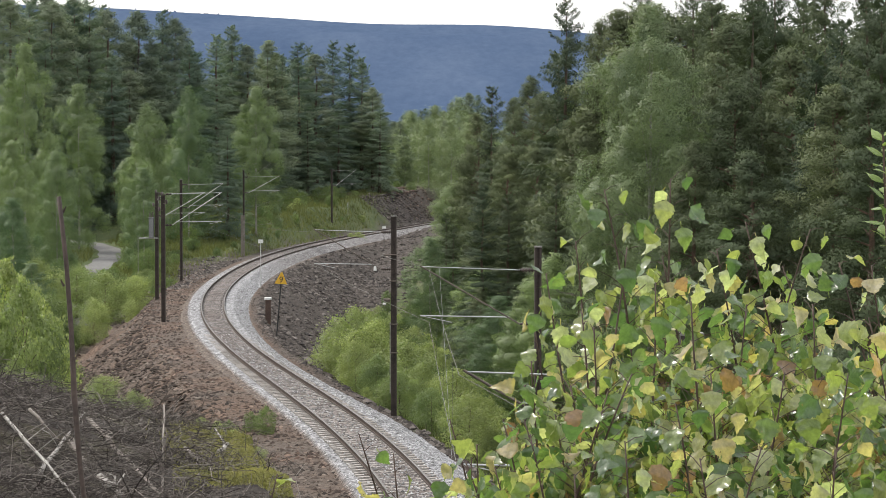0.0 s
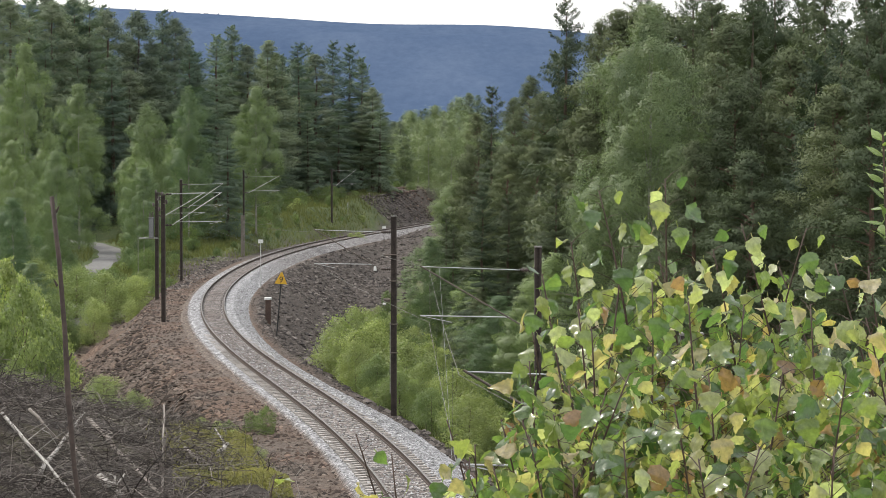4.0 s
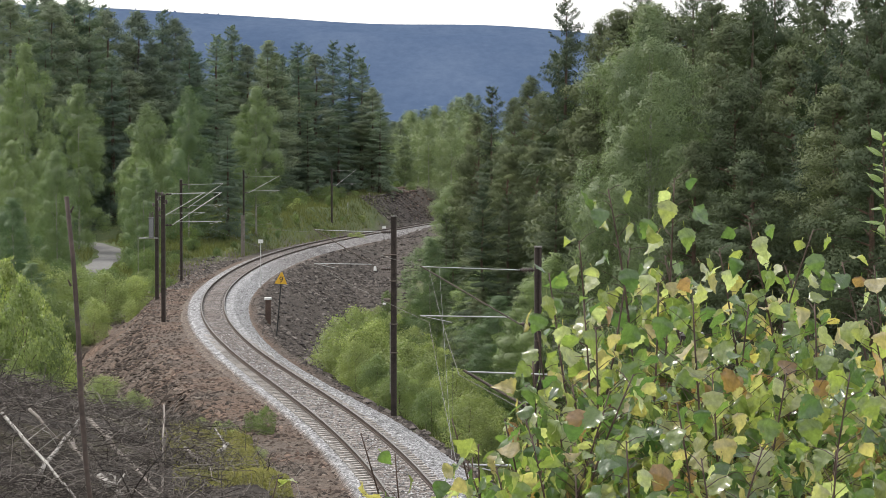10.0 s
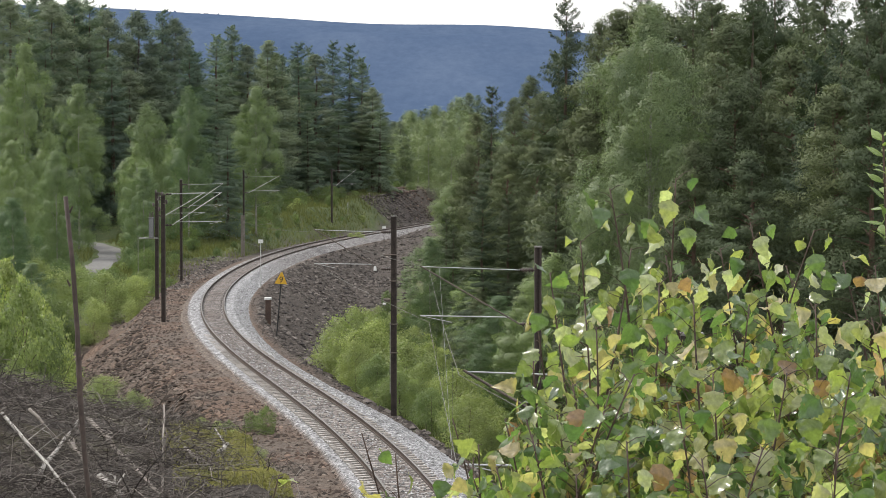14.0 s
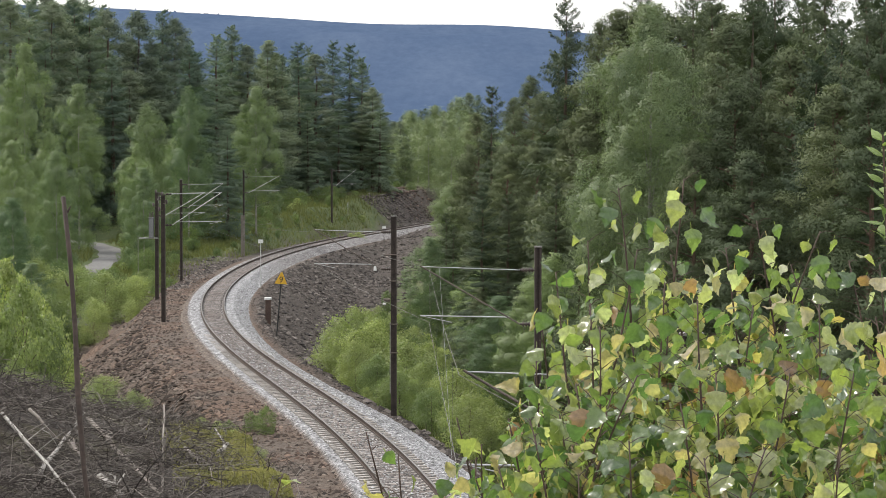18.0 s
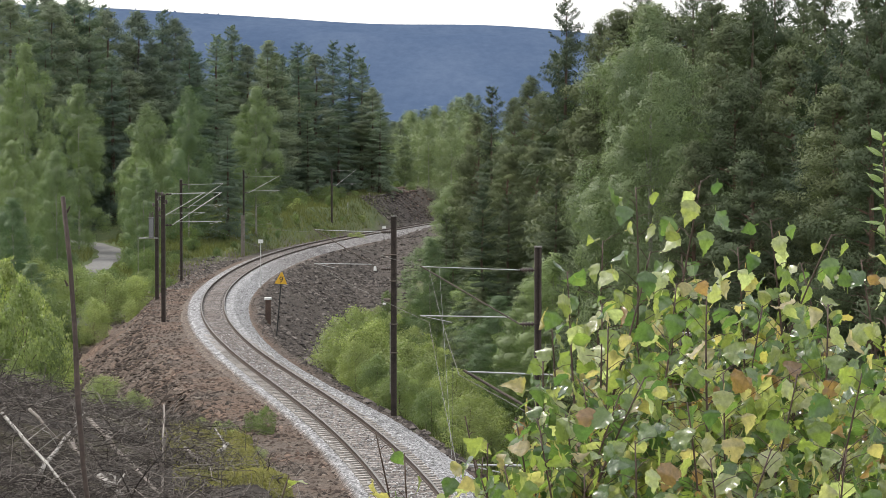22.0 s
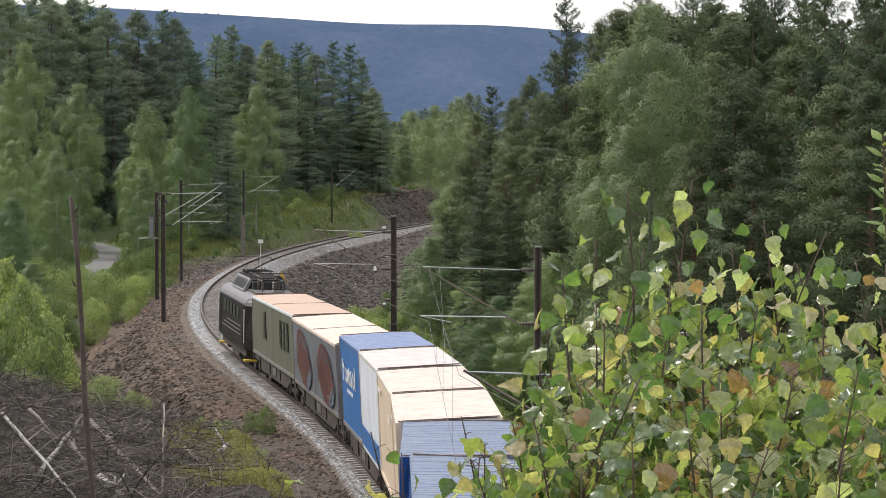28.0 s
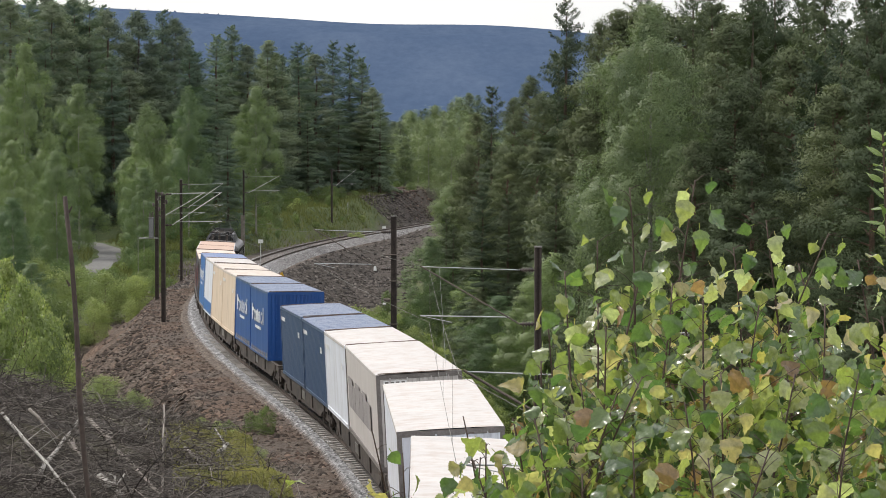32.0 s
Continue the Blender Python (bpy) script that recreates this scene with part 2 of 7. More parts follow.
def make_ground():
    gx = grid_axis(np.concatenate([np.arange(-34, 14.01, 0.5), np.arange(-23, -4, 0.25)]), np.concatenate([-34 - 1.5 * np.cumsum(1.10 ** np.arange(58)), 14 + 1.2 * np.cumsum(1.10 ** np.arange(60))]))
    gy = grid_axis(np.concatenate([np.arange(38, 250.01, 0.5), np.arange(88, 185, 0.25)]), np.concatenate([250 + 0.9 * np.cumsum(1.05 ** np.arange(108)), 38 - 1.0 * np.cumsum(1.08 ** np.arange(68))]))
    X, Y = np.meshgrid(gx, gy)
    Z = ground_z(X, Y)
    Z = np.where(np.hypot(X, Y) > 1500, np.minimum(Z, 3), Z)
    nx, ny = len(gx), len(gy)
    i = np.arange(nx - 1)[None, :] + nx * np.arange(ny - 1)[:, None]
    q = np.stack([i, i + 1, i + nx + 1, i + nx], -1).reshape(-1, 4)
    me = bpy.data.meshes.new("ground")
    me.from_pydata(np.stack([X, Y, Z], -1).reshape(-1, 3).tolist(), [], q.tolist())
    me.polygons.foreach_set("use_smooth", np.ones(len(q), bool))
    # share of bare soil: on the slopes and shoulders of the line
    d = (X - track_x(Y)).ravel()
    yy = Y.ravel()
    width_l = np.interp(yy, [60, 90, 120, 150, 170, 210, 260, 320], [12, 14, 13, 11.5, 10.5, 8.0, 5.5, 4.5])
    width_r = np.interp(yy, [60, 110, 140, 170, 250, 330, 420], [4.2, 4.6, 7, 12, 12, 9, 8])
    w = np.where(d < 0, width_l, width_r) + fbm(X.ravel(), yy, 5.0) * 1.6
    soil = np.clip((w - np.abs(d)) / 1.6 + 0.5, 0, 1)
    slip = np.clip((X.ravel() / np.maximum(yy, 1) + 0.103) / 0.004, 0, 1) * np.clip((yy - 205) / 10, 0, 1) * np.clip((264 - yy) / 8, 0, 1) * (d < 0)
    soil = np.maximum(soil, slip)
    bank = np.clip(1 - np.hypot((X.ravel() + 5) / 13, (yy - 402) / 34), 0, 1) * 2.4
    soil = np.clip(np.maximum(soil, bank), 0, 1)
    at = me.attributes.new("soil", 'FLOAT', 'POINT')
    at.data.foreach_set("value", soil.astype(np.float32))
    # share of darker grey-brown ground: inner slope, outer side further on, far end
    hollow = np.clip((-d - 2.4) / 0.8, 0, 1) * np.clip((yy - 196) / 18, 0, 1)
    dark_soil = np.maximum(np.clip(hollow, 0, 1), np.maximum(np.clip((d - 2.4) / 1.0, 0, 1) * np.clip((yy - 88) / 12, 0, 1), np.clip((yy - 335) / 15, 0, 1)))
    at = me.attributes.new("dark_soil", 'FLOAT', 'POINT')
    at.data.foreach_set("value", dark_soil.astype(np.float32))
    brush = np.clip((62 + fbm(X.ravel(), yy, 7.0) * 12 - yy) / 14, 0, 1) * np.clip((3 - X.ravel()) / 3, 0, 1)
    at = me.attributes.new("brush", 'FLOAT', 'POINT')
    at.data.foreach_set("value", brush.astype(np.float32))
    ob = new("ground", me)
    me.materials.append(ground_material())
    return tagged(ob, "grassy valley ground with bare brown soil along the railway", "ground", kind="structure")


def ground_material():
    m = Net("ground_soil_and_grass")
    co = m.coords(True)
    big, mid, fine = m.noise(co, 0.12, 4), m.noise(co, 0.9, 5), m.noise(co, 5.0, 6, 0.7)
    grass = m.ramp(mid, (0.25, (0.035, 0.055, 0.02)), (0.5, (0.075, 0.10, 0.038)), (0.75, (0.13, 0.125, 0.06)))
    soil = m.ramp(fine, (0.25, (0.042, 0.033, 0.027)), (0.5, (0.105, 0.084, 0.070)), (0.8, (0.205, 0.170, 0.143)))
    soil = m.mix(m.ramp(big, (0.4, (0, 0, 0)), (0.65, (0.8, 0.8, 0.8))), soil, m.mix(1.0, soil, (1.22, 0.98, 0.84), 'MULTIPLY'))
    litter = m.ramp(fine, (0.3, (0.015, 0.013, 0.012)), (0.7, (0.075, 0.063, 0.055)))
    litter = m.mix(m.ramp(mid, (0.52, (0, 0, 0)), (0.66, (0.6, 0.6, 0.6))), litter, (0.085, 0.08, 0.035))
    a1 = m.n("ShaderNodeAttribute")
    a1.attribute_name = "soil"
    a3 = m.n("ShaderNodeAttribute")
    a3.attribute_name = "dark_soil"
    dark_soil = m.ramp(fine, (0.25, (0.028, 0.025, 0.025)), (0.5, (0.070, 0.059, 0.052)), (0.8, (0.140, 0.121, 0.108)))
    soil = m.mix(a3.outputs["Fac"], soil, dark_soil)
    a2 = m.n("ShaderNodeAttribute")
    a2.attribute_name = "brush"
    c = m.mix(a1.outputs["Fac"], grass, soil)
    c = m.mix(a2.outputs["Fac"], c, litter)
    m.color(c)
    m.gloss(0.95, 0, 0.2)
    m.bump(fine, 0.9, 0.12)
    return m.mat


ground = make_ground()


# ============ building helpers ============
def link_mesh(name, me, material, parent=None, label="", smooth=False):
    ob = new(name, me)
    for mm in (material if isinstance(material, (list, tuple)) else [material]):
        me.materials.append(mm)
    if smooth:
        me.polygons.foreach_set("use_smooth", np.ones(len(me.polygons), bool))
    if parent:
        ob.parent = parent
    if label:
        ob["label"] = label
    return ob


def part(name, bm, material, parent, label="", smooth=False):
    me = bpy.data.meshes.new(name)
    bm.to_mesh(me)
    bm.free()
    return link_mesh(name, me, material, parent, label, smooth)


def data_part(name, verts, faces, material, parent, label="", smooth=False):
    me = bpy.data.meshes.new(name)
    me.from_pydata(verts if isinstance(verts, list) else verts.tolist(), [], faces if isinstance(faces, list) else faces.tolist())
    return link_mesh(name, me, material, parent, label, smooth)


def thing(name, label, category, m=None, group="", kind=""):
    e = new(name)
    e.empty_display_size = 0.2
    if m is not None:
        e.matrix_basis = m
    return tagged(e, label, category, group, kind)


def box(bm, x0, x1, y0, y1, z0, z1, bevel=0.0):
    r = bmesh.ops.create_cube(bm, size=1, matrix=Matrix.LocRotScale(((x0 + x1) / 2, (y0 + y1) / 2, (z0 + z1) / 2), None, (x1 - x0, y1 - y0, z1 - z0)))
    if bevel:
        ed = list({e for v in r["verts"] for e in v.link_edges})
        bmesh.ops.bevel(bm, geom=ed, offset=bevel, segments=2, affect='EDGES', profile=0.6)
    return bm


def rod(bm, a, b, r0, r1=None, seg=8):
    a, b = Vector(a), Vector(b)
    d = b - a
    m = Matrix.Translation((a + b) / 2) @ d.to_track_quat('Z', 'Y').to_matrix().to_4x4()
    bmesh.ops.create_cone(bm, cap_ends=True, segments=seg, radius1=r0, radius2=r0 if r1 is None else r1, depth=d.length, matrix=m)
    return bm


def tube_data(path, radii, seg=6):
    """Verts and faces of a tapered tube along a path."""
    vs, fs = [], []
    path = [Vector(p) for p in path]
    for i, p in enumerate(path):
        d = (path[min(i + 1, len(path) - 1)] - path[max(i - 1, 0)]).normalized()
        u = d.orthogonal().normalized()
        w = d.cross(u)
        for k in range(seg):
            t = 2 * math.pi * k / seg
            vs.append(tuple(p + (u * math.cos(t) + w * math.sin(t)) * radii[i]))
    for i in range(len(path) - 1):
        for k in range(seg):
            a, b = i * seg + k, i * seg + (k + 1) % seg
            fs.append((a, b, b + seg, a + seg))
    fs.append(tuple(range(seg))[::-1])
    fs.append(tuple(range((len(path) - 1) * seg, len(path) * seg)))
    return vs, fs


def join_data(chunks):
    vs, fs = [], []
    for v, f in chunks:
        n = len(vs)
        vs += list(v)
        fs += [tuple(i + n for i in q) for q in f]
    return vs, fs

# ============ railway track ============
RAILTOP = surface("worn_rail_head", (0.085, 0.077, 0.070), (0.16, 0.146, 0.134), 6.0, 0.5, 0.2, bump=0.05, dist=0.001)
RAILSIDE = surface("rusty_rail_web", (0.035, 0.026, 0.022), (0.08, 0.055, 0.042), 6.0, 0.85, 0.1, bump=0.2, dist=0.004)
CONCRETE = surface("sleeper_concrete", (0.21, 0.19, 0.172), (0.40, 0.375, 0.35), 2.2, 0.9, bump=0.3, dist=0.004, stain=(0.17, 0.13, 0.105))


def ballast_material():
    m = Net("crushed_stone_ballast")
    co = m.coords(True)
    v = m.n("ShaderNodeTexVoronoi", Scale=11.0)
    m.l(co, v.inputs["Vector"])
    v2 = m.n("ShaderNodeTexVoronoi", Scale=4.5)
    m.l(co, v2.inputs["Vector"])
    stone = m.ramp(v.outputs["Color"], (0.1, (0.10, 0.10, 0.103)), (0.5, (0.245, 0.246, 0.256)), (0.9, (0.49, 0.492, 0.51)))
    stone = m.mix(0.55, stone, m.ramp(v2.outputs["Color"], (0.2, (0.55, 0.55, 0.55)), (0.8, (1.45, 1.45, 1.45))), 'MULTIPLY')
    at = m.n("ShaderNodeAttribute")
    at.attribute_name = "rust"
    patch = m.ramp(m.noise(co, 0.45, 4), (0.3, (0.62, 0.62, 0.62)), (0.7, (1, 1, 1)))
    brown = m.mix(1.0, stone, (0.40, 0.315, 0.26), 'MULTIPLY')
    c = m.mix(m.mix(1.0, at.outputs["Color"], patch, 'MULTIPLY'), stone, brown)
    sand = m.ramp(m.noise(co, 6.0, 6, 0.75), (0.25, (0.050, 0.040, 0.033)), (0.5, (0.125, 0.101, 0.085)), (0.8, (0.25, 0.213, 0.185)))
    sand = m.mix(0.8, sand, m.ramp(v.outputs["Color"], (0.15, (0.45, 0.45, 0.45)), (0.85, (1.5, 1.48, 1.45))), 'MULTIPLY')
    edge = m.math('ADD', m.math('SUBTRACT', at.outputs["Fac"], 1.0), m.math('MULTIPLY', m.math('SUBTRACT', m.noise(co, 1.6, 5, 0.7), 0.5), 1.6))
    c = m.mix(m.ramp(edge, (0.3, (0, 0, 0)), (0.55, (1, 1, 1))), c, sand)
    m.color(c)
    m.gloss(0.9, 0, 0.25)
    m.bump(v.outputs["Distance"], 0.9, 0.06)
    return m.mat


BALLAST = ballast_material()


def sweep(profile, s0, s1, step, jitter=0.0, rail=False):
    """Sweep (d, z) points along the track, following the cant."""
    rng = np.random.RandomState(3)
    ss = np.arange(s0, s1 + step * 0.5, step)
    x, y, r = np.interp(ss, AS, AX), np.interp(ss, AS, AY), np.interp(ss, AS, AROLL)
    tx, ty = np.gradient(x, ss), np.gradient(y, ss)
    P = np.array(profile, float)
    d, z = P[:, 0][None, :], P[:, 1][None, :]
    c, sn = np.cos(r)[:, None], np.sin(r)[:, None]
    dd, zz = d * c + z * sn, z * c - d * sn
    V = np.stack([x[:, None] + dd * ty[:, None], y[:, None] - dd * tx[:, None], zz], -1)
    if jitter:
        V += rng.uniform(-jitter, jitter, V.shape)
    n, k = len(ss), len(P)
    kk = k if rail else k - 1
    i = (np.arange(n - 1) * k)[:, None] + np.arange(kk)[None, :]
    j = (np.arange(n - 1) * k)[:, None] + (np.arange(kk)[None, :] + 1) % k
    F = np.stack([i, j, j + k, i + k], -1).reshape(-1, 4)
    return V.reshape(-1, 3), F, n, k


def make_track():
    bed = np.array([-2.5, -2.3, -2.1, -1.9, -1.72, -1.55, -1.4, -1.15, -0.9, -0.62, -0.5, 0, 0.5, 0.62, 0.9, 1.15, 1.4, 1.6, 1.85, 2.1, 2.3, 2.5, 2.75, 3.0])
    def bz(d):
        return np.where(np.abs(d) < 0.58, -0.185, 0) + np.where(np.abs(d) < 1.5, np.where(np.abs(d) < 0.58, 0.0, -0.20), -0.20 - (np.abs(d) - 1.5) * np.where(d < 0, 0.62, 0.45))
    prof = [(a, float(bz(a))) for a in bed]
    V, F, n, k = sweep(prof, 10, 330, 0.22, 0.022)
    V = V.reshape(n, k, 3)                               # further on the stone lies over the sleepers
    deep = (np.abs(bed) < 0.58) * 0.035 + ((np.abs(bed) > 0.88) & (np.abs(bed) < 1.55)) * 0.055
    V[:, :, 2] += deep[None, :] * np.clip((10 + 0.22 * np.arange(n) - 84) / 24, -1.1, 1)[:, None]
    V = V.reshape(-1, 3)
    ob = data_part("ballast", V, F, BALLAST, None)
    rust = np.tile(np.where(bed < -1.6, 1.0 + np.clip((-1.62 - bed) / 0.4, 0, 1), np.where(bed < -0.8, 0.12, np.where(bed < 0.8, 0.95, 0.0))), n)
    rust = rust + np.repeat(np.clip((0.22 * np.arange(n) - 150) / 70, 0, 0.55), k) * (rust < 0.3)
    a = ob.data.attributes.new("rust", 'FLOAT', 'POINT')
    a.data.foreach_set("value", rust.astype(np.float32))
    tagged(ob, "grey crushed stone ballast bed, browned between the rails", "ballast", kind="structure")
    for s0, s1, st in ((-780, 10, 10.0), (330, 480, 2.0)):
        V, F, n, k = sweep(prof[::4] + [prof[-1]], s0, s1, st)
        o2 = data_part("ballast", V, F, BALLAST, None)
        a = o2.data.attributes.new("rust", 'FLOAT', 'POINT')
        a.data.foreach_set("value", np.full(len(V), 0.5, np.float32))
        tagged(o2, "grey crushed stone ballast bed further along the line", "ballast", kind="structure")
    head = [(-0.036, 0.0), (0.036, 0.0), (0.036, -0.035), (0.012, -0.05), (0.012, -0.14), (0.065, -0.155), (0.065, -0.172),
            (-0.065, -0.172), (-0.065, -0.155), (-0.012, -0.14), (-0.012, -0.05), (-0.036, -0.035)]
    tr = thing("railway_track", "single railway track with worn steel rails on concrete sleepers", "railway track", kind="structure")
    for side in (-0.7535, 0.7535):
        V, F, n, k = sweep([(side + a, b) for a, b in head], -780, 480, 2.0, rail=True)
        ob = data_part("rail", V, F, [RAILSIDE, RAILTOP], tr, "long welded steel rail, bright head, rusty web")
        ob.data.polygons.foreach_set("material_index", np.tile(np.array([1] + [0] * 11, np.int32), n - 1))
    # sleepers: broad ends, slimmer middle
    sec = []
    for yy, w, h in ((-1.25, 0.14, 0.0), (-0.72, 0.145, 0.0), (-0.45, 0.10, -0.035), (0.45, 0.10, -0.035), (0.72, 0.145, 0.0), (1.25, 0.14, 0.0)):
        sec.append([(yy, -w, -0.36), (yy, -w * 0.8, -0.172 + h), (yy, w * 0.8, -0.172 + h), (yy, w, -0.36)])
    vs = [p for q in sec for p in q]
    fs = [(i * 4 + k, i * 4 + k + 1, i * 4 + 5 + k, i * 4 + 4 + k) for i in range(5) for k in range(3)] + [(0, 1, 2, 3), (23, 22, 21, 20)]
    me = bpy.data.meshes.new("sleeper")
    me.from_pydata(vs, [], fs)
    me.materials.append(CONCRETE)
    rest_v, rest_f = [], []
    rng = random.Random(5)
    for i in range(-60, 560):
        s = 12 + i * 0.65
        m = track_pose(s, 0.5) @ pose(rng.uniform(-.02, .02), rng.uniform(-.03, .03), rng.uniform(-0.02, 0.0), 0, 0, rng.uniform(-1, 1))
        if 14 <= s < 200:
            ob = new("sleeper", me)
            ob.parent = tr
            ob.matrix_basis = m
        else:
            n = len(rest_v)
            rest_v += [tuple(m @ Vector(v)) for v in vs]
            rest_f += [tuple(a + n for a in f) for f in fs]
    ob = data_part("far_sleepers", rest_v, rest_f, CONCRETE, tr)
    tagged(ob, kind="stuff")


make_track()


def make_stones():
    """Loose stones on the embankment slopes and on the ballast."""
    rng = np.random.RandomState(11)
    base = np.array([(1, 0, 0), (0.2, 0.9, 0), (-0.9, 0.3, 0), (-0.3, -0.9, 0), (0.1, 0.1, 0.75), (0, 0, -0.6)], float)
    fc = np.array([(0, 1, 4), (1, 2, 4), (2, 3, 4), (3, 0, 4), (1, 0, 5), (2, 1, 5), (3, 2, 5), (0, 3, 5)])
    def scatter(name, n, gen, lo, hi, mat, label, flat=0.7, few=3.0):
        x, y, z = gen(n)
        r = lo + (hi - lo) * rng.rand(n) ** few
        a = rng.rand(n) * 6.28
        V = base[None] * (0.7 + 0.6 * rng.rand(n, 6, 1)) * r[:, None, None]
        V[:, :, 2] *= flat
        c, s = np.cos(a)[:, None], np.sin(a)[:, None]
        V = np.stack([V[:, :, 0] * c - V[:, :, 1] * s + x[:, None], V[:, :, 0] * s + V[:, :, 1] * c + y[:, None], V[:, :, 2] + z[:, None]], -1)
        F = fc[None] + 6 * np.arange(n)[:, None, None]
        ob = data_part(name, V.reshape(-1, 3), F.reshape(-1, 3), mat, None)
        tagged(ob, label, "stones", kind="stuff")
    rock = Net("brown_rubble")
    geo = rock.n("ShaderNodeNewGeometry")
    c = rock.ramp(geo.outputs["Random Per Island"], (0, (0.03, 0.025, 0.022)), (0.6, (0.085, 0.068, 0.058)), (1, (0.21, 0.18, 0.155)))
    rock.color(rock.mix(0.6, c, rock.ramp(rock.noise(rock.coords(True), 0.35, 3), (0.4, (0.95, 0.95, 0.95)), (0.65, (1.35, 1.0, 0.86))), 'MULTIPLY'))
    rock.gloss(0.9, 0, 0.25)
    dull = Net("dull_grey_rubble")
    geo = dull.n("ShaderNodeNewGeometry")
    dull.color(dull.ramp(geo.outputs["Random Per Island"], (0, (0.028, 0.025, 0.025)), (0.6, (0.078, 0.066, 0.059)), (1, (0.20, 0.177, 0.162))))
    dull.gloss(0.9, 0, 0.25)
    grey = Net("grey_stone")
    geo = grey.n("ShaderNodeNewGeometry")
    grey.color(grey.ramp(geo.outputs["Random Per Island"], (0, (0.10, 0.098, 0.098)), (0.6, (0.27, 0.268, 0.27)), (1, (0.56, 0.555, 0.56))))
    grey.gloss(0.9, 0, 0.25)
    def slope(side, near, far, y0, y1):
        def gen(n):
            y = y0 + (y1 - y0) * rng.rand(n) ** 1.3
            d = near + (far - near) * rng.rand(n)
            x = track_x(y) + side * d
            return x, y, ground_z(x, y) + 0.01
        return gen
    scatter("slope_stones", 9000, slope(-1, 3.8, 11, 88, 240), 0.03, 0.21, rock.mat, "loose brown rubble on the embankment slope")
    sod = Net("dark_sod")
    geo = sod.n("ShaderNodeNewGeometry")
    sod.color(sod.ramp(geo.outputs["Random Per Island"], (0, (0.022, 0.017, 0.014)), (0.6, (0.060, 0.046, 0.038)), (1, (0.13, 0.105, 0.088))))
    sod.gloss(0.95, 0, 0.2)
    scatter("slope_clods", 6500, slope(-1, 4.6, 12.0, 88, 172), 0.06, 0.28, sod.mat, "dark sods and blocks on the embankment slope", 0.6, 1.8)
    scatter("slope_clods", 650, slope(-1, 4.6, 9.5, 92, 155), 0.12, 0.30, sod.mat, "large dark sods tipped down the embankment", 0.6, 2.0)
    scatter("slope_clods", 900, slope(1, 4.5, 11.0, 110, 200), 0.10, 0.45, dull.mat, "grey blocks on the slope inside the bend", 0.5)
    scatter("slope_stones", 12000, slope(1, 3.1, 14, 95, 300), 0.04, 0.28, dull.mat, "loose dark rubble inside the bend")
    scatter("slope_stones", 1800, slope(-1, 2.9, 8, 206, 262), 0.06, 0.26, dull.mat, "dark stones and clods on the slipped shoulder")
    scatter("slope_stones", 6000, slope(-1, 3.2, 13, 374, 402), 0.08, 0.34, dull.mat, "dark rubble on the far bank")
    scatter("slope_stones", 2500, slope(-1, 4, 16, 395, 430), 0.1, 0.4, rock.mat, "rubble on the bare bank past the bend")
    scatter("slope_stones", 5000, slope(1, 2.8, 12, 225, 345), 0.06, 0.32, dull.mat, "dark rubble along the far bend")
    scatter("shoulder_gravel", 9000, slope(-1, 1.7, 5.4, 80, 230), 0.025, 0.15, rock.mat, "brown gravel on the shoulder of the line")
    scatter("shoulder_gravel", 7000, slope(1, 2.6, 4.2, 80, 230), 0.02, 0.09, dull.mat, "dark gravel beside the ballast")

    def bed(n):
        s = 15 + 225 * rng.rand(n) ** 1.4
        d = np.where(rng.rand(n) < 0.62, 0.95 + 2.1 * rng.rand(n), np.where(rng.rand(n) < 0.12, -0.9 - 0.5 * rng.rand(n), -0.6 + 1.2 * rng.rand(n)))
        x, y, r = np.interp(s, AS, AX), np.interp(s, AS, AY), np.interp(s, AS, AROLL)
        z = np.where(np.abs(d) < 0.58, -0.185, 0) + np.where(np.abs(d) < 1.5, np.where(np.abs(d) < 0.58, 0.0, -0.20), -0.20 - (np.abs(d) - 1.5) * np.where(d < 0, 0.62, 0.45)) - d * np.sin(r)
        return x + d, y, z + 0.01
    scatter("ballast_stones", 16000, bed, 0.025, 0.075, grey.mat, "loose grey ballast stones")


make_stones()


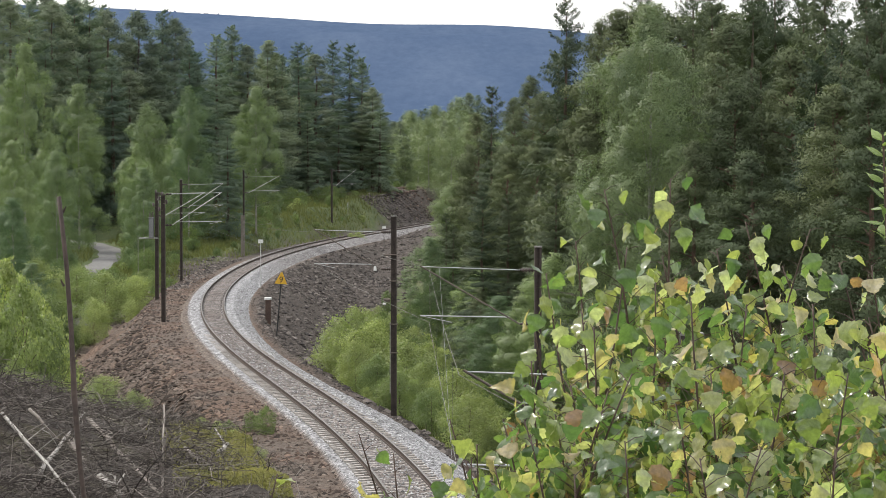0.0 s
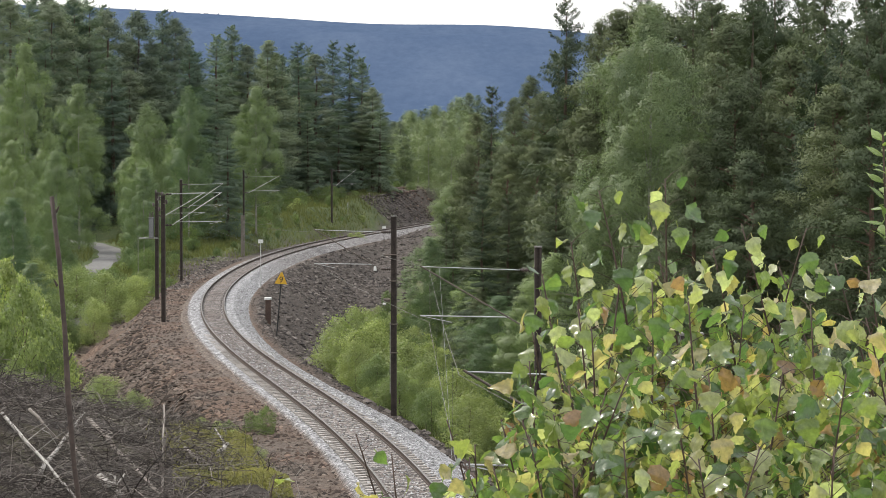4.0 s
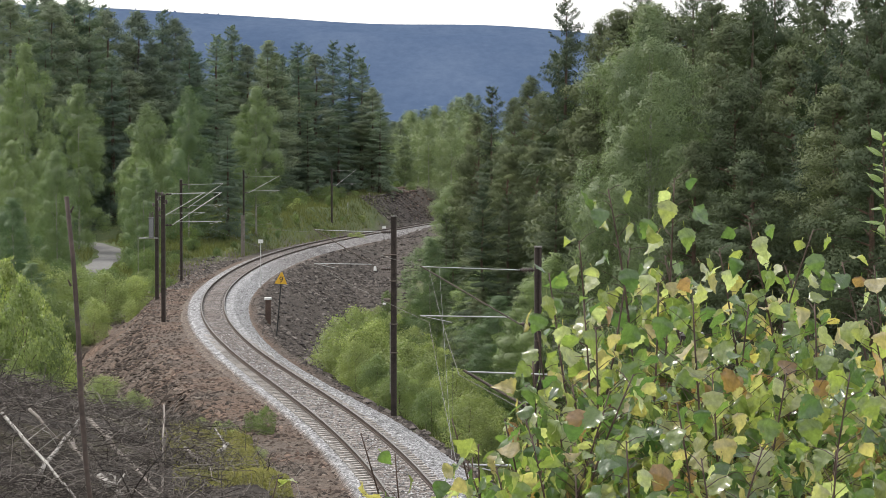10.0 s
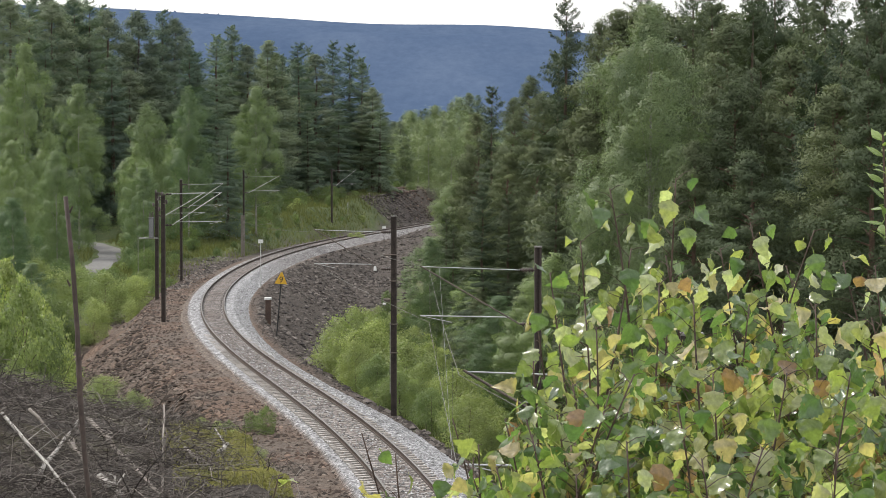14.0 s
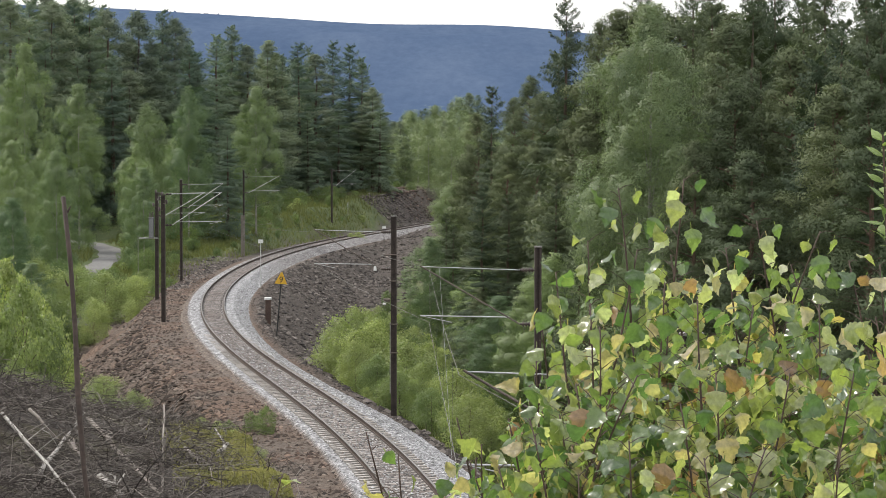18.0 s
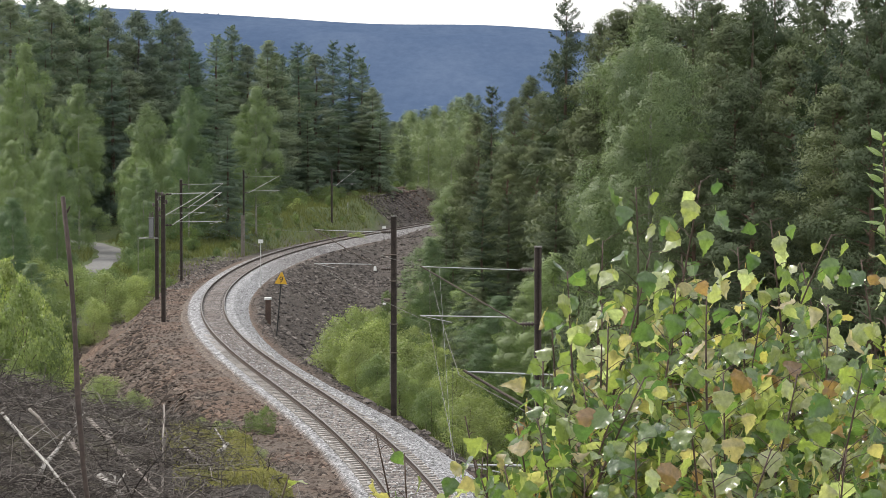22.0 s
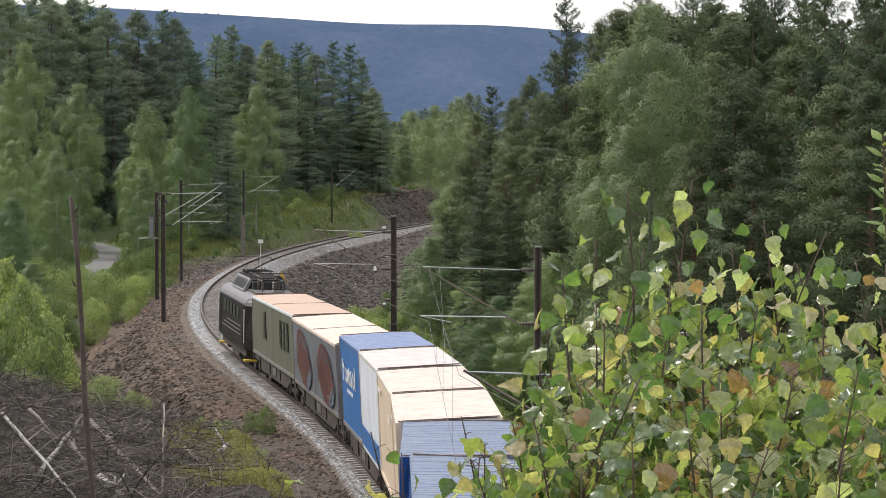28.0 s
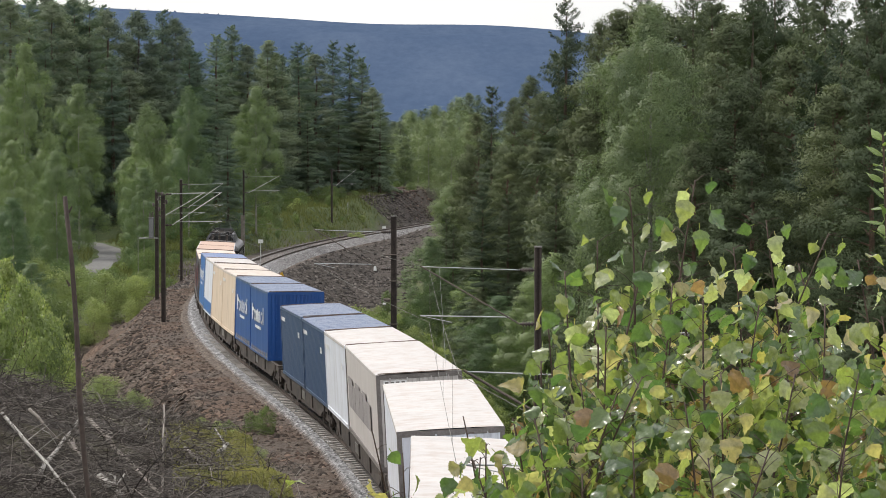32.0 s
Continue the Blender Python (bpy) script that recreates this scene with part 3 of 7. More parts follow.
# ============ distant hill and road ============
def make_hill():
    nx, ny = 120, 24
    vs = []
    for j in range(ny):
        t = j / (ny - 1)
        for i in range(nx):
            u = i / (nx - 1)
            x = -1500 + 3000 * u
            ridge = 160 - 0.052 * (x + 330) + 4 * min(max((-x - 200) / 170, 0), 1.5) + 3 * math.sin(x / 190.0 + 1.0) + 2.0 * math.sin(x / 61.0)
            z = -10 + (ridge + 10) * (math.sin((t - 0.5) * math.pi) * 0.5 + 0.5) ** 0.8
            y = 1500 + 1500 * t + 40 * math.sin(x / 300)
            z += noise.noise((x / 160, y / 160, 0)) * 10 * math.sin(t * math.pi)
            vs.append((x, y, z))
    fs = [(j * nx + i, j * nx + i + 1, (j + 1) * nx + i + 1, (j + 1) * nx + i) for j in range(ny - 1) for i in range(nx - 1)]
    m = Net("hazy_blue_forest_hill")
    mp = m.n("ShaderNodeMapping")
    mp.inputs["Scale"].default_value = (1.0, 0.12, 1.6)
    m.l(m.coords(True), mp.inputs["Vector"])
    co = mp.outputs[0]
    # the blue is distance haze painted into the base colour, ridge treetops included
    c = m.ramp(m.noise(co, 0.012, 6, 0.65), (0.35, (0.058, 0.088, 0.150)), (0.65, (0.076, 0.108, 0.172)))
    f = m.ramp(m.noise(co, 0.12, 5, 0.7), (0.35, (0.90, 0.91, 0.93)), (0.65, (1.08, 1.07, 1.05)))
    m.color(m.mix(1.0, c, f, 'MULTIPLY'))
    m.gloss(1.0, 0, 0.0)
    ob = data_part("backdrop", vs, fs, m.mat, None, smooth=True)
    tagged(ob, "long wooded hill, blue with painted distance haze", "hill", kind="structure")
    # tree tops along the ridge
    rng = np.random.RandomState(8)
    n = 1700
    x = -900 + 1500 * rng.rand(n)
    ridge = 160 - 0.052 * (x + 330) + 4 * np.clip((-x - 200) / 170, 0, 1.5) + 3 * np.sin(x / 190.0 + 1.0) + 2.0 * np.sin(x / 61.0)
    y = 3000 + 40 * np.sin(x / 300) - 60 * rng.rand(n)
    h, w = 2 + 3.5 * rng.rand(n), 1.0 + 1.8 * rng.rand(n)
    V = np.stack([np.stack([x - w, y, ridge - 4], -1), np.stack([x + w, y, ridge - 4], -1), np.stack([x, y + 0 * w, ridge + h - 3], -1), np.stack([x, y - 2 * w, ridge - 4], -1)], 1)
    F = np.array([(0, 3, 2), (3, 1, 2), (0, 2, 1)])[None] + 4 * np.arange(n)[:, None, None]
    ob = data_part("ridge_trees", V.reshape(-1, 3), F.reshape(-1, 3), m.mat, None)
    tagged(ob, "distant treetops along the hill's ridge", "trees", kind="stuff")


make_hill()


def make_road():
    ASPH = surface("pale_gravel_road", (0.125, 0.122, 0.120), (0.18, 0.177, 0.174), 0.3, 0.95, bump=0.2)
    vs, fs = [], []
    path = [Vector(q) for q in ROAD.tolist()]
    for i, p in enumerate(path):
        d = (path[min(i + 1, len(path) - 1)] - path[max(i - 1, 0)]).normalized()
        nrm = Vector((-d.y, d.x))
        for w in (-1.2, -0.6, 0, 0.6, 1.2):
            q = p + nrm * (w + 0.12 * math.sin(i * 0.37 + w))
            vs.append((q.x, q.y, float(ROAD_Z[i]) + 0.09 - 0.05 * abs(w)))
    for i in range(len(path) - 1):
        fs += [(i * 5 + k, i * 5 + k + 1, i * 5 + k + 6, i * 5 + k + 5) for k in range(4)]
    ob = data_part("road", vs, fs, ASPH, None, smooth=True)
    tagged(ob, "pale narrow gravel road among bushes", "road", kind="structure")


make_road()


# ============ trees ============
def unit(a):
    return a / (np.linalg.norm(a, axis=-1, keepdims=True) + 1e-9)


def cards(c, u, w, rng, jag=0.35):
    """Slim uneven leaf triangles: centres c, half axes u and w."""
    n = len(c)
    j = 1 + rng.uniform(-jag, jag, (n, 3, 1))
    V = np.stack([c - u * j[:, 0] - w * 0.6, c + w * j[:, 1], c + u * j[:, 2]], 1)
    F = np.array([(0, 1, 2)])[None] + 3 * np.arange(n)[:, None, None]
    return V.reshape(-1, 3), F.reshape(-1, 3)


def spray(c, nrm, length, width, rng, along=None, tilt=1.6, keep=0.86):
    """Leaf triangles at c that lie roughly square to nrm; vertices and their normals."""
    n = len(c)
    g = unit(nrm * tilt + unit(rng.normal(0, 1, (n, 3))))
    g = np.where((g * nrm).sum(1, keepdims=True) < 0, -g, g)
    a = rng.normal(0, 1, (n, 3)) if along is None else along + rng.normal(0, 0.3, (n, 3))
    u = unit(a - (a * g).sum(1, keepdims=True) * g)
    w = np.cross(g, u) * (width * rng.uniform(0.7, 1.3, n))[:, None]
    u = u * (length * rng.uniform(0.7, 1.3, n))[:, None]
    sk = rng.uniform(-0.5, 0.5, (n, 1))
    V = np.stack([c - u - w * 0.6, c + u * 0.9 - w * 0.5, c + u * sk + w], 1)
    N = np.repeat(unit(nrm * keep + g * (1 - keep))[:, None], 3, 1)
    return V.reshape(-1, 3), N.reshape(-1, 3)


def crown_part(V, N, material, parent):
    """One mesh of loose leaf triangles that shade together as a crown."""
    me = bpy.data.meshes.new("crown")
    n = len(V)
    me.vertices.add(n)
    me.vertices.foreach_set("co", V.astype(np.float32).ravel())
    me.loops.add(n)
    me.loops.foreach_set("vertex_index", np.arange(n, dtype=np.int32))
    me.polygons.add(n // 3)
    me.polygons.foreach_set("loop_start", np.arange(0, n, 3, dtype=np.int32))
    me.polygons.foreach_set("use_smooth", np.ones(n // 3, bool))
    me.update(calc_edges=True)
    me.normals_split_custom_set_from_vertices(N.tolist())
    return link_mesh("crown", me, material, parent)


def spruce_tree(h, seed, bare=0.03, width=0.17, fine=1.0):
    """Drooping boughs in tiers, each a broad frond with hanging sprays."""
    rng = np.random.RandomState(seed)
    rows = []
    z = bare * h
    while z < h * 0.985:
        t = z / h
        for k in range(5 if t < 0.9 else 4):
            rows.append((z + rng.uniform(-0.16, 0.16), rng.uniform(0, 6.283)))
        z += (0.24 + 0.36 * (1 - t)) * rng.uniform(0.75, 1.3)
    R = np.array(rows)
    t, az = np.clip(R[:, 0] / h, 0, 0.995), R[:, 1]
    ln = h * width * (1 - t) ** 0.70 * rng.uniform(0.6, 1.2, len(t)) * (1 + 0.15 * np.sin(az + seed)) + 0.20
    per = np.maximum((34 * fine * np.clip(ln / 2.0, 0.25, 1.6)).astype(int), int(14 * fine))
    i = np.repeat(np.arange(len(t)), per)
    n = len(i)
    f = 0.10 + 0.90 * rng.rand(n) ** 0.75
    L, T, A = ln[i], t[i], az[i]
    out = np.stack([np.cos(A), np.sin(A), 0 * A], -1)
    side = np.stack([-np.sin(A), np.cos(A), 0 * A], -1)
    up = np.array([0, 0, 1.0])
    sg = rng.uniform(-1, 1, n)
    hang = rng.rand(n) ** 1.6
    rise = (-0.12 + 1.0 * T ** 3) * f - (0.42 * (1 - T)) * f ** 2 + 0.16 * f ** 4
    c = out * (L * f)[:, None] + side * (sg * L * 0.30 * (0.25 + np.sin(np.pi * f ** 0.8)))[:, None]
    c[:, 2] = T * h + L * rise - hang * (0.06 + 0.13 * L) - np.abs(sg) * 0.05 * L
    nrm = unit(out * (0.45 + 0.5 * hang)[:, None] + up * (0.95 - 0.9 * hang)[:, None] + side * (sg * 0.35)[:, None])
    along = out + side * (np.sign(sg) * 0.8)[:, None] - up * (0.35 + 0.7 * hang)[:, None]
    k = 1 / fine ** 0.5
    return spray(c, nrm, np.clip(0.10 + 0.05 * L, 0.08, 0.24) * 1.3 * k, np.clip(0.040 + 0.012 * L, 0.03, 0.08) * 1.25 * k, rng, along)


def pine_tree(h, seed, low=0.28, fine=1.0):
    """Needle pads on crooked limbs, ragged and rather open."""
    rng = np.random.RandomState(seed)
    nl = int(72 * (1 - low) + 14)
    q = np.linspace(0, 1, nl) ** 0.9
    t = low + (0.955 - low) * q
    az = np.cumsum(np.full(nl, 2.399)) + rng.uniform(-0.7, 0.7, nl)
    prof = np.clip((1.03 - q) ** 0.80, 0.07, 1) * (0.72 + 0.28 * np.clip(q * 3, 0, 1))
    ln = h * 0.18 * prof * rng.uniform(0.5, 1.15, nl)
    lift = rng.uniform(-0.05, 0.35, nl) + 0.35 * q
    cs, rs = [], []
    for i in range(nl):
        d = np.array([math.cos(az[i]), math.sin(az[i]), lift[i]])
        s = np.array([-math.sin(az[i]), math.cos(az[i]), 0])
        for k, f in enumerate((1.0, 0.72, 0.42)):
            if k == 2 and ln[i] < 1.6:
                continue
            cs.append(np.array([0, 0, t[i] * h]) + d * ln[i] * f + s * rng.uniform(-0.3, 0.3) * ln[i] * f)
            rs.append((0.36 + 0.20 * ln[i]) * rng.uniform(0.7, 1.25))
    tips = np.array(cs)
    cs += [np.array([0, 0, h * 0.965]), np.array([0.25, 0.1, h * 0.935]), np.array([-0.2, 0.2, h * 0.92])]
    rs += [0.34, 0.45, 0.55]
    cs, rs = np.array(cs), np.array(rs)
    per = np.maximum((70 * fine * (rs / 0.7) ** 2).astype(int), 12)
    i = np.repeat(np.arange(len(cs)), per)
    d = unit(rng.normal(0, 1, (len(i), 3)) + np.array([0, 0, 0.35]))
    c = cs[i] + d * (rs[i] * rng.rand(len(i)) ** 0.4 * np.where(rng.rand(len(i)) < 0.12, 1.35, 1.0))[:, None] * np.array([1, 1, 0.75])
    out = unit(c * np.array([1, 1, 0.0]) + np.array([0, 0, 0.2]))
    nrm = unit(d * 0.75 + out * 0.35 + np.array([0, 0, 0.25]))
    k = 1 / fine ** 0.5
    V, N = spray(c, nrm, np.full(len(c), 0.20 * k), np.full(len(c), 0.072 * k), rng, d + np.array([0, 0, 0.4]))
    return V, N, tips


def broad_tree(h, seed, width=0.2, low=0.12, n=2600, size=0.16, mid=0.333, lumps=90, taper=2.0, keep=0.88, shell=0.38, lump=1.0, loose=0.14):
    """Leafy crown of many uneven clumps with gaps between them, on rising limbs."""
    rng = np.random.RandomState(seed)
    q = np.linspace(0, 1, lumps) ** 0.92
    az = np.cumsum(np.full(lumps, 2.399)) + rng.uniform(-0.5, 0.5, lumps)
    prof = np.clip(1 - np.where(q > mid, (q - mid) / (1 - mid), (mid - q) / (mid + 0.3)) ** taper, 0.16, 1)
    R = h * width * prof * (1 + 0.16 * np.sin(az * 2 + seed) + 0.10 * np.sin(q * 17 + seed))
    rc = lump * (0.20 + 0.20 * prof) * h * width * rng.uniform(0.65, 1.3, lumps)
    rad = np.maximum(R - 0.7 * rc, 0) * rng.rand(lumps) ** 0.38
    t = low + (0.975 - low) * q + rng.uniform(-0.015, 0.015, lumps)
    cen = np.stack([np.cos(az) * rad, np.sin(az) * rad, np.minimum(t * h, h - 0.6 * rc)], -1)
    w8 = rc ** 2
    per = np.maximum((n * w8 / w8.sum()).astype(int), 8)
    i = np.repeat(np.arange(lumps), per)
    m = len(i)
    d = unit(rng.normal(0, 1, (m, 3)) + np.array([0, 0, 0.25]) + 0.35 * unit(cen[i] * np.array([1, 1, 0.05])))
    far = rc[i] * rng.rand(m) ** shell * np.where(rng.rand(m) < loose, 1.4, 1.0)
    ph = rng.uniform(0, 6.28, (lumps, 3))[i]
    far = far * (1 + 0.17 * np.sin(4.1 * d[:, 0] + ph[:, 0]) + 0.17 * np.sin(4.7 * d[:, 1] + ph[:, 1]) + 0.13 * np.sin(7.3 * d[:, 2] + ph[:, 2]))
    form = rng.uniform(0.75, 1.3, (lumps, 3))[i]
    c = cen[i] + d * far[:, None] * form
    axis_out = unit((c - np.array([0, 0, h * (low + 0.35 * (1 - low))])) * np.array([1, 1, 0.45]))
    nrm = unit(d * 1.0 + axis_out * 0.28 + np.array([0, 0, 0.12]))
    V, N = spray(c, nrm, np.full(m, size), np.full(m, size * 0.8), rng, None, 1.9 if keep > 0.6 else 0.7, keep)
    limbs = [((0, 0, float(cen[k, 2]) * 0.8), tuple(float(v) for v in cen[k])) for k in range(2, lumps, max(1, lumps // 12))]
    return V, N, limbs


def trunk_data(h, r, limbs=(), seed=0, bend=0.02):
    rng = random.Random(seed)
    path = [(rng.uniform(-bend, bend) * h * (k / 6), rng.uniform(-bend, bend) * h * (k / 6), h * k / 6 - (0.6 if k == 0 else 0)) for k in range(7)]
    ch = [tube_data(path, [r * (1.15 - 1.05 * k / 6) for k in range(7)], 7)]
    for a, b in limbs:
        mid = tuple((p + q) / 2 + (0.06 * (k == 2)) for k, (p, q) in enumerate(zip(a, b)))
        ch.append(tube_data([a, mid, b], [r * 0.28, r * 0.18, r * 0.06], 4))
    return join_data(ch)


PROTO = {}


def proto(kind, seed):
    """One tree of each sort and form; the rest are copies."""
    key = (kind, seed)
    if key in PROTO:
        return PROTO[key]
    h = 20.0
    near = kind.startswith("near_")
    sort = kind[5:] if near else kind
    fine = 7.0 if near else 2.5
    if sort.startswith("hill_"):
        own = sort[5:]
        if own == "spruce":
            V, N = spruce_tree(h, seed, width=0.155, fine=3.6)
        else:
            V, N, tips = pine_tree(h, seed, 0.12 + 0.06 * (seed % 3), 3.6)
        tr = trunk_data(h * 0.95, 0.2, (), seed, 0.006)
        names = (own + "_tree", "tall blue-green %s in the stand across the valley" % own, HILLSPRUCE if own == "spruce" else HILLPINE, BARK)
    elif sort == "spruce":
        V, N = spruce_tree(h, seed, width=0.15 + 0.015 * (seed % 3), fine=fine)
        tr, names = trunk_data(h * 0.97, 0.2, (), seed, 0.004), ("spruce_tree", "tall dark green spruce with drooping boughs", SPRUCE, BARK)
    elif sort == "pine":
        V, N, tips = pine_tree(h, seed, 0.08 + 0.06 * (seed % 3), fine * 0.9)
        limbs = [((0, 0, float(p[2]) - 0.5), tuple(float(v) for v in p)) for p in tips[::4]]
        tr, names = trunk_data(h * 0.93, 0.22, limbs, seed, 0.01), ("pine_tree", "tall pine with ragged dull green crown and brown trunk", PINE, PINEBARK)
    elif sort == "birch":
        V, N, limbs = broad_tree(h, seed, 0.20 + 0.02 * (seed % 3), 0.04, 72000, 0.070, 0.44, 56, 3.0, 0.90, 0.18, 0.78, 0.06)
        tr, names = trunk_data(h * 0.86, 0.16, limbs, seed, 0.012), ("birch_tree", "light green birch with thin pale trunk", BIRCH, BIRCHBARK)
    elif sort == "far_birch":
        V, N, limbs = broad_tree(h, seed, 0.21, 0.05, 15000, 0.12, 0.44, 60)
        tr, names = trunk_data(h * 0.86, 0.16, (), seed, 0.012), ("birch_tree", "pale green birch far along the valley", ASPEN, BIRCHBARK)
    elif sort == "grand_birch":
        V, N, limbs = broad_tree(h, seed, 0.20, 0.12, 190000, 0.042, 0.46, 150, 2.8, 0.90, 0.17, 0.62, 0.05)
        tr, names = trunk_data(h * 0.88, 0.17, limbs, seed, 0.012), ("birch_tree", "big full-crowned grey-green birch at the forest edge", ASPEN, BIRCHBARK)
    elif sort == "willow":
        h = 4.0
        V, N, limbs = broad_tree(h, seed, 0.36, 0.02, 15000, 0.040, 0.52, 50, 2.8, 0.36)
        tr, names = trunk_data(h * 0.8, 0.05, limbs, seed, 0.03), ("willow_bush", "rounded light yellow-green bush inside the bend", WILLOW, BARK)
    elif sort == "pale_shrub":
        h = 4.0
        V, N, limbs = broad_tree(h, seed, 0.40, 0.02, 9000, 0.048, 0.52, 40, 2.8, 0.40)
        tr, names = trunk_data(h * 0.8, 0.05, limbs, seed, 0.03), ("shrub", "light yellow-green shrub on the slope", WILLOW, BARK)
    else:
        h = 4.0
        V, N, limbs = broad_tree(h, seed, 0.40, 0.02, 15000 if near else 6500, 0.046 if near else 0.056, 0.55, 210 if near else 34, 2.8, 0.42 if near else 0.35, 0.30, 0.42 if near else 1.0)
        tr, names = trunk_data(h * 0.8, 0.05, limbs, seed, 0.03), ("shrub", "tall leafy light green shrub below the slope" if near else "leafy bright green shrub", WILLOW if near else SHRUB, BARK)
    e = thing(names[0], names[1], "shrub" if sort in ("shrub", "willow", "pale_shrub") else "tree", group="shrubs" if sort in ("shrub", "willow", "pale_shrub") else "forest trees")
    data_part("trunk", *tr, names[3], e)
    crown_part(V, N, names[2], e)
    PROTO[key] = [e, h, False]
    return PROTO[key]


TREE_RNG = random.Random(21)


def plant(kind, x, y, top=None, height=None, seeds=3, fat=1.0):
    """A tree at x, y whose tip reaches the level top (or of that height)."""
    z = float(ground_z(x, y))
    h = (top - z) if height is None else height
    h = max(h, 0.12)
    rec = proto(kind, TREE_RNG.randrange(seeds) + (10 if "pine" in kind else 0))
    k = h / rec[1]
    wide = k ** 0.75 * fat * TREE_RNG.uniform(0.9, 1.12) if "shrub" not in kind and kind != "willow" else k * fat * TREE_RNG.uniform(0.85, 1.2)
    m = pose(x, y, z - 0.05, 0, 0, TREE_RNG.uniform(0, 360)) @ Matrix.Diagonal((wide, wide, k, 1))
    if not rec[2]:
        rec[0].matrix_basis = m
        rec[2] = True
        return rec[0]
    ob = rec[0]
    keep = tuple(ob.scale)
    ob.scale = (1, 1, 1)
    c = copy_thing(ob, m)
    ob.scale = keep
    return c


# ============ planting ============
LEFT_SPRUCE = [(-48.1, 310, 27.9), (-44.5, 320, 28.1), (-41.7, 330, 28.4), (-36.8, 350, 28.8), (-37.2, 340, 24.5), (-32.3, 350, 23.4),
               (-30.6, 360, 26.1), (-27.1, 370, 25.4), (-23.3, 385, 24.3), (-21.1, 390, 26.2), (-16.7, 405, 27.0), (-12.4, 405, 24.6),
               (-10.6, 400, 20.2), (-9.4, 395, 16.7), (-15.3, 390, 17.5), (-19.6, 385, 15.7), (-24.3, 375, 16.4), (-37.7, 320, 20.3),
               (-38.5, 310, 21.3), (-41.8, 305, 21.1), (-44.9, 300, 22.8), (-47.3, 295, 22.0)]
LEFT_PINE = [(-54.5, 330, 30.6), (-51.5, 334, 31.2), (-49.0, 331, 30.2), (-46.8, 338, 30.8), (-43.5, 340, 28.9), (-48.8, 300, 28.0), (-46.2, 315, 28.5), (-42.5, 320, 28.3), (-39.0, 340, 28.8), (-35.3, 350, 28.3), (-29.4, 370, 27.7),
             (-25.0, 380, 26.6), (-19.1, 400, 25.3), (-14.3, 410, 26.7)]
LEFT_BIRCH = [(-41.7, 265, 20.9), (-37.0, 270, 17.0), (-26.8, 280, 17.0), (-20.4, 290, 17.2), (-32.0, 287, 15.3), (-27.6, 245, 8.8), (-34.2, 235, 10.2), (-36.4, 225, 11.1),
              (-30.4, 264, 11.0), (-33.2, 205, 6.7), (-45.0, 250, 15.5)]
RIGHT_SPRUCE = [(8.5, 185, 20.8), (4.2, 230, 16.0), (8.8, 205, 18.0), (13.3, 180, 21.3), (14.1, 150, 19.8), (14.2, 140, 18.7), (15.1, 130, 17.7),
                (16.8, 135, 18.9), (16.9, 125, 18.0), (17.3, 120, 18.2), (16.5, 110, 15.7), (16.7, 105, 17.7), (16.5, 100, 16.0),
                (14.2, 118, 14.5), (0.3, 242, 4.7), (12.4, 140, 14.7), (15.1, 108, 14.2)]
RIGHT_PINE = [(5.9, 220, 15.3), (7.1, 215, 17.0), (7.5, 200, 15.3), (3.2, 245, 14.3), (2.8, 255, 10.7),
              (10.6, 180, 19.8), (11.4, 175, 20.3), (14.5, 135, 17.7), (15.1, 115, 15.4), (12.6, 115, 13.9), (14.8, 100, 13.3),
              (15.3, 95, 13.3), (8.7, 180, 12.9), (6.7, 190, 11.0), (4.9, 200, 10.6),
              (9.4, 168, 10.5), (10.4, 110, 11.2), (11.6, 100, 10.7)]
RIGHT_BIRCH = [(0.9, 255, 7.1), (-1.1, 225, 3.0), (6.2, 148, 4.6), (4.6, 150, 2.2), (3.4, 160, 1.6)]
BACK_ROW = [(12.6, 176, 20.2), (13.9, 174, 20.6), (17.0, 168, 20.4), (18.4, 170, 19.9), (19.6, 165, 20.4), (22.4, 163, 16.8), (25.2, 160, 18.2), (28.0, 168, 20.8), (15.4, 172, 19.9), (16.9, 142, 18.4), (19.9, 143, 18.8), (16.2, 150, 17.4), (18.8, 148, 17.9), (21.2, 146, 15.8), (23.4, 144, 17.9)]
FAR_TREES = [(-11.1, 620, 17.0), (-8.7, 640, 19.3), (-5.5, 660, 20.2), (-2.0, 680, 22.0), (2.3, 680, 22.7), (5.6, 640, 21.3),
             (-11.2, 560, 14.0), (8.4, 600, 20.0), (-6.3, 600, 16.8)]

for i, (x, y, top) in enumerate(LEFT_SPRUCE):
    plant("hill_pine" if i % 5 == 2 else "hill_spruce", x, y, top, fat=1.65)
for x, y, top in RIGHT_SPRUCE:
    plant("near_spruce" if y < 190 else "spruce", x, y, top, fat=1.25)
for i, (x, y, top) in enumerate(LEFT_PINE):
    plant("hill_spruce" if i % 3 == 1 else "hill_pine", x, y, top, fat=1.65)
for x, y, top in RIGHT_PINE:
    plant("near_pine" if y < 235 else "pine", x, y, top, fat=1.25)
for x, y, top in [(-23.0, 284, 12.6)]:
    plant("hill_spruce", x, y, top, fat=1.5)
for x, y, top in LEFT_BIRCH:
    plant("birch", x, y, top, fat=0.85)
for x, y, top in RIGHT_BIRCH:
    plant("birch", x, y, top, fat=1.08)
for x, y, top in BACK_ROW:                               # tall trees behind the right-hand edge
    plant("pine" if (x * 3) % 5 < 3 else "spruce", x, y, top, fat=1.7)
for x, y, top in FAR_TREES:
    plant("spruce", x, y, top, fat=1.25)
plant("birch", -2.5, 525, 14.5, fat=1.1)
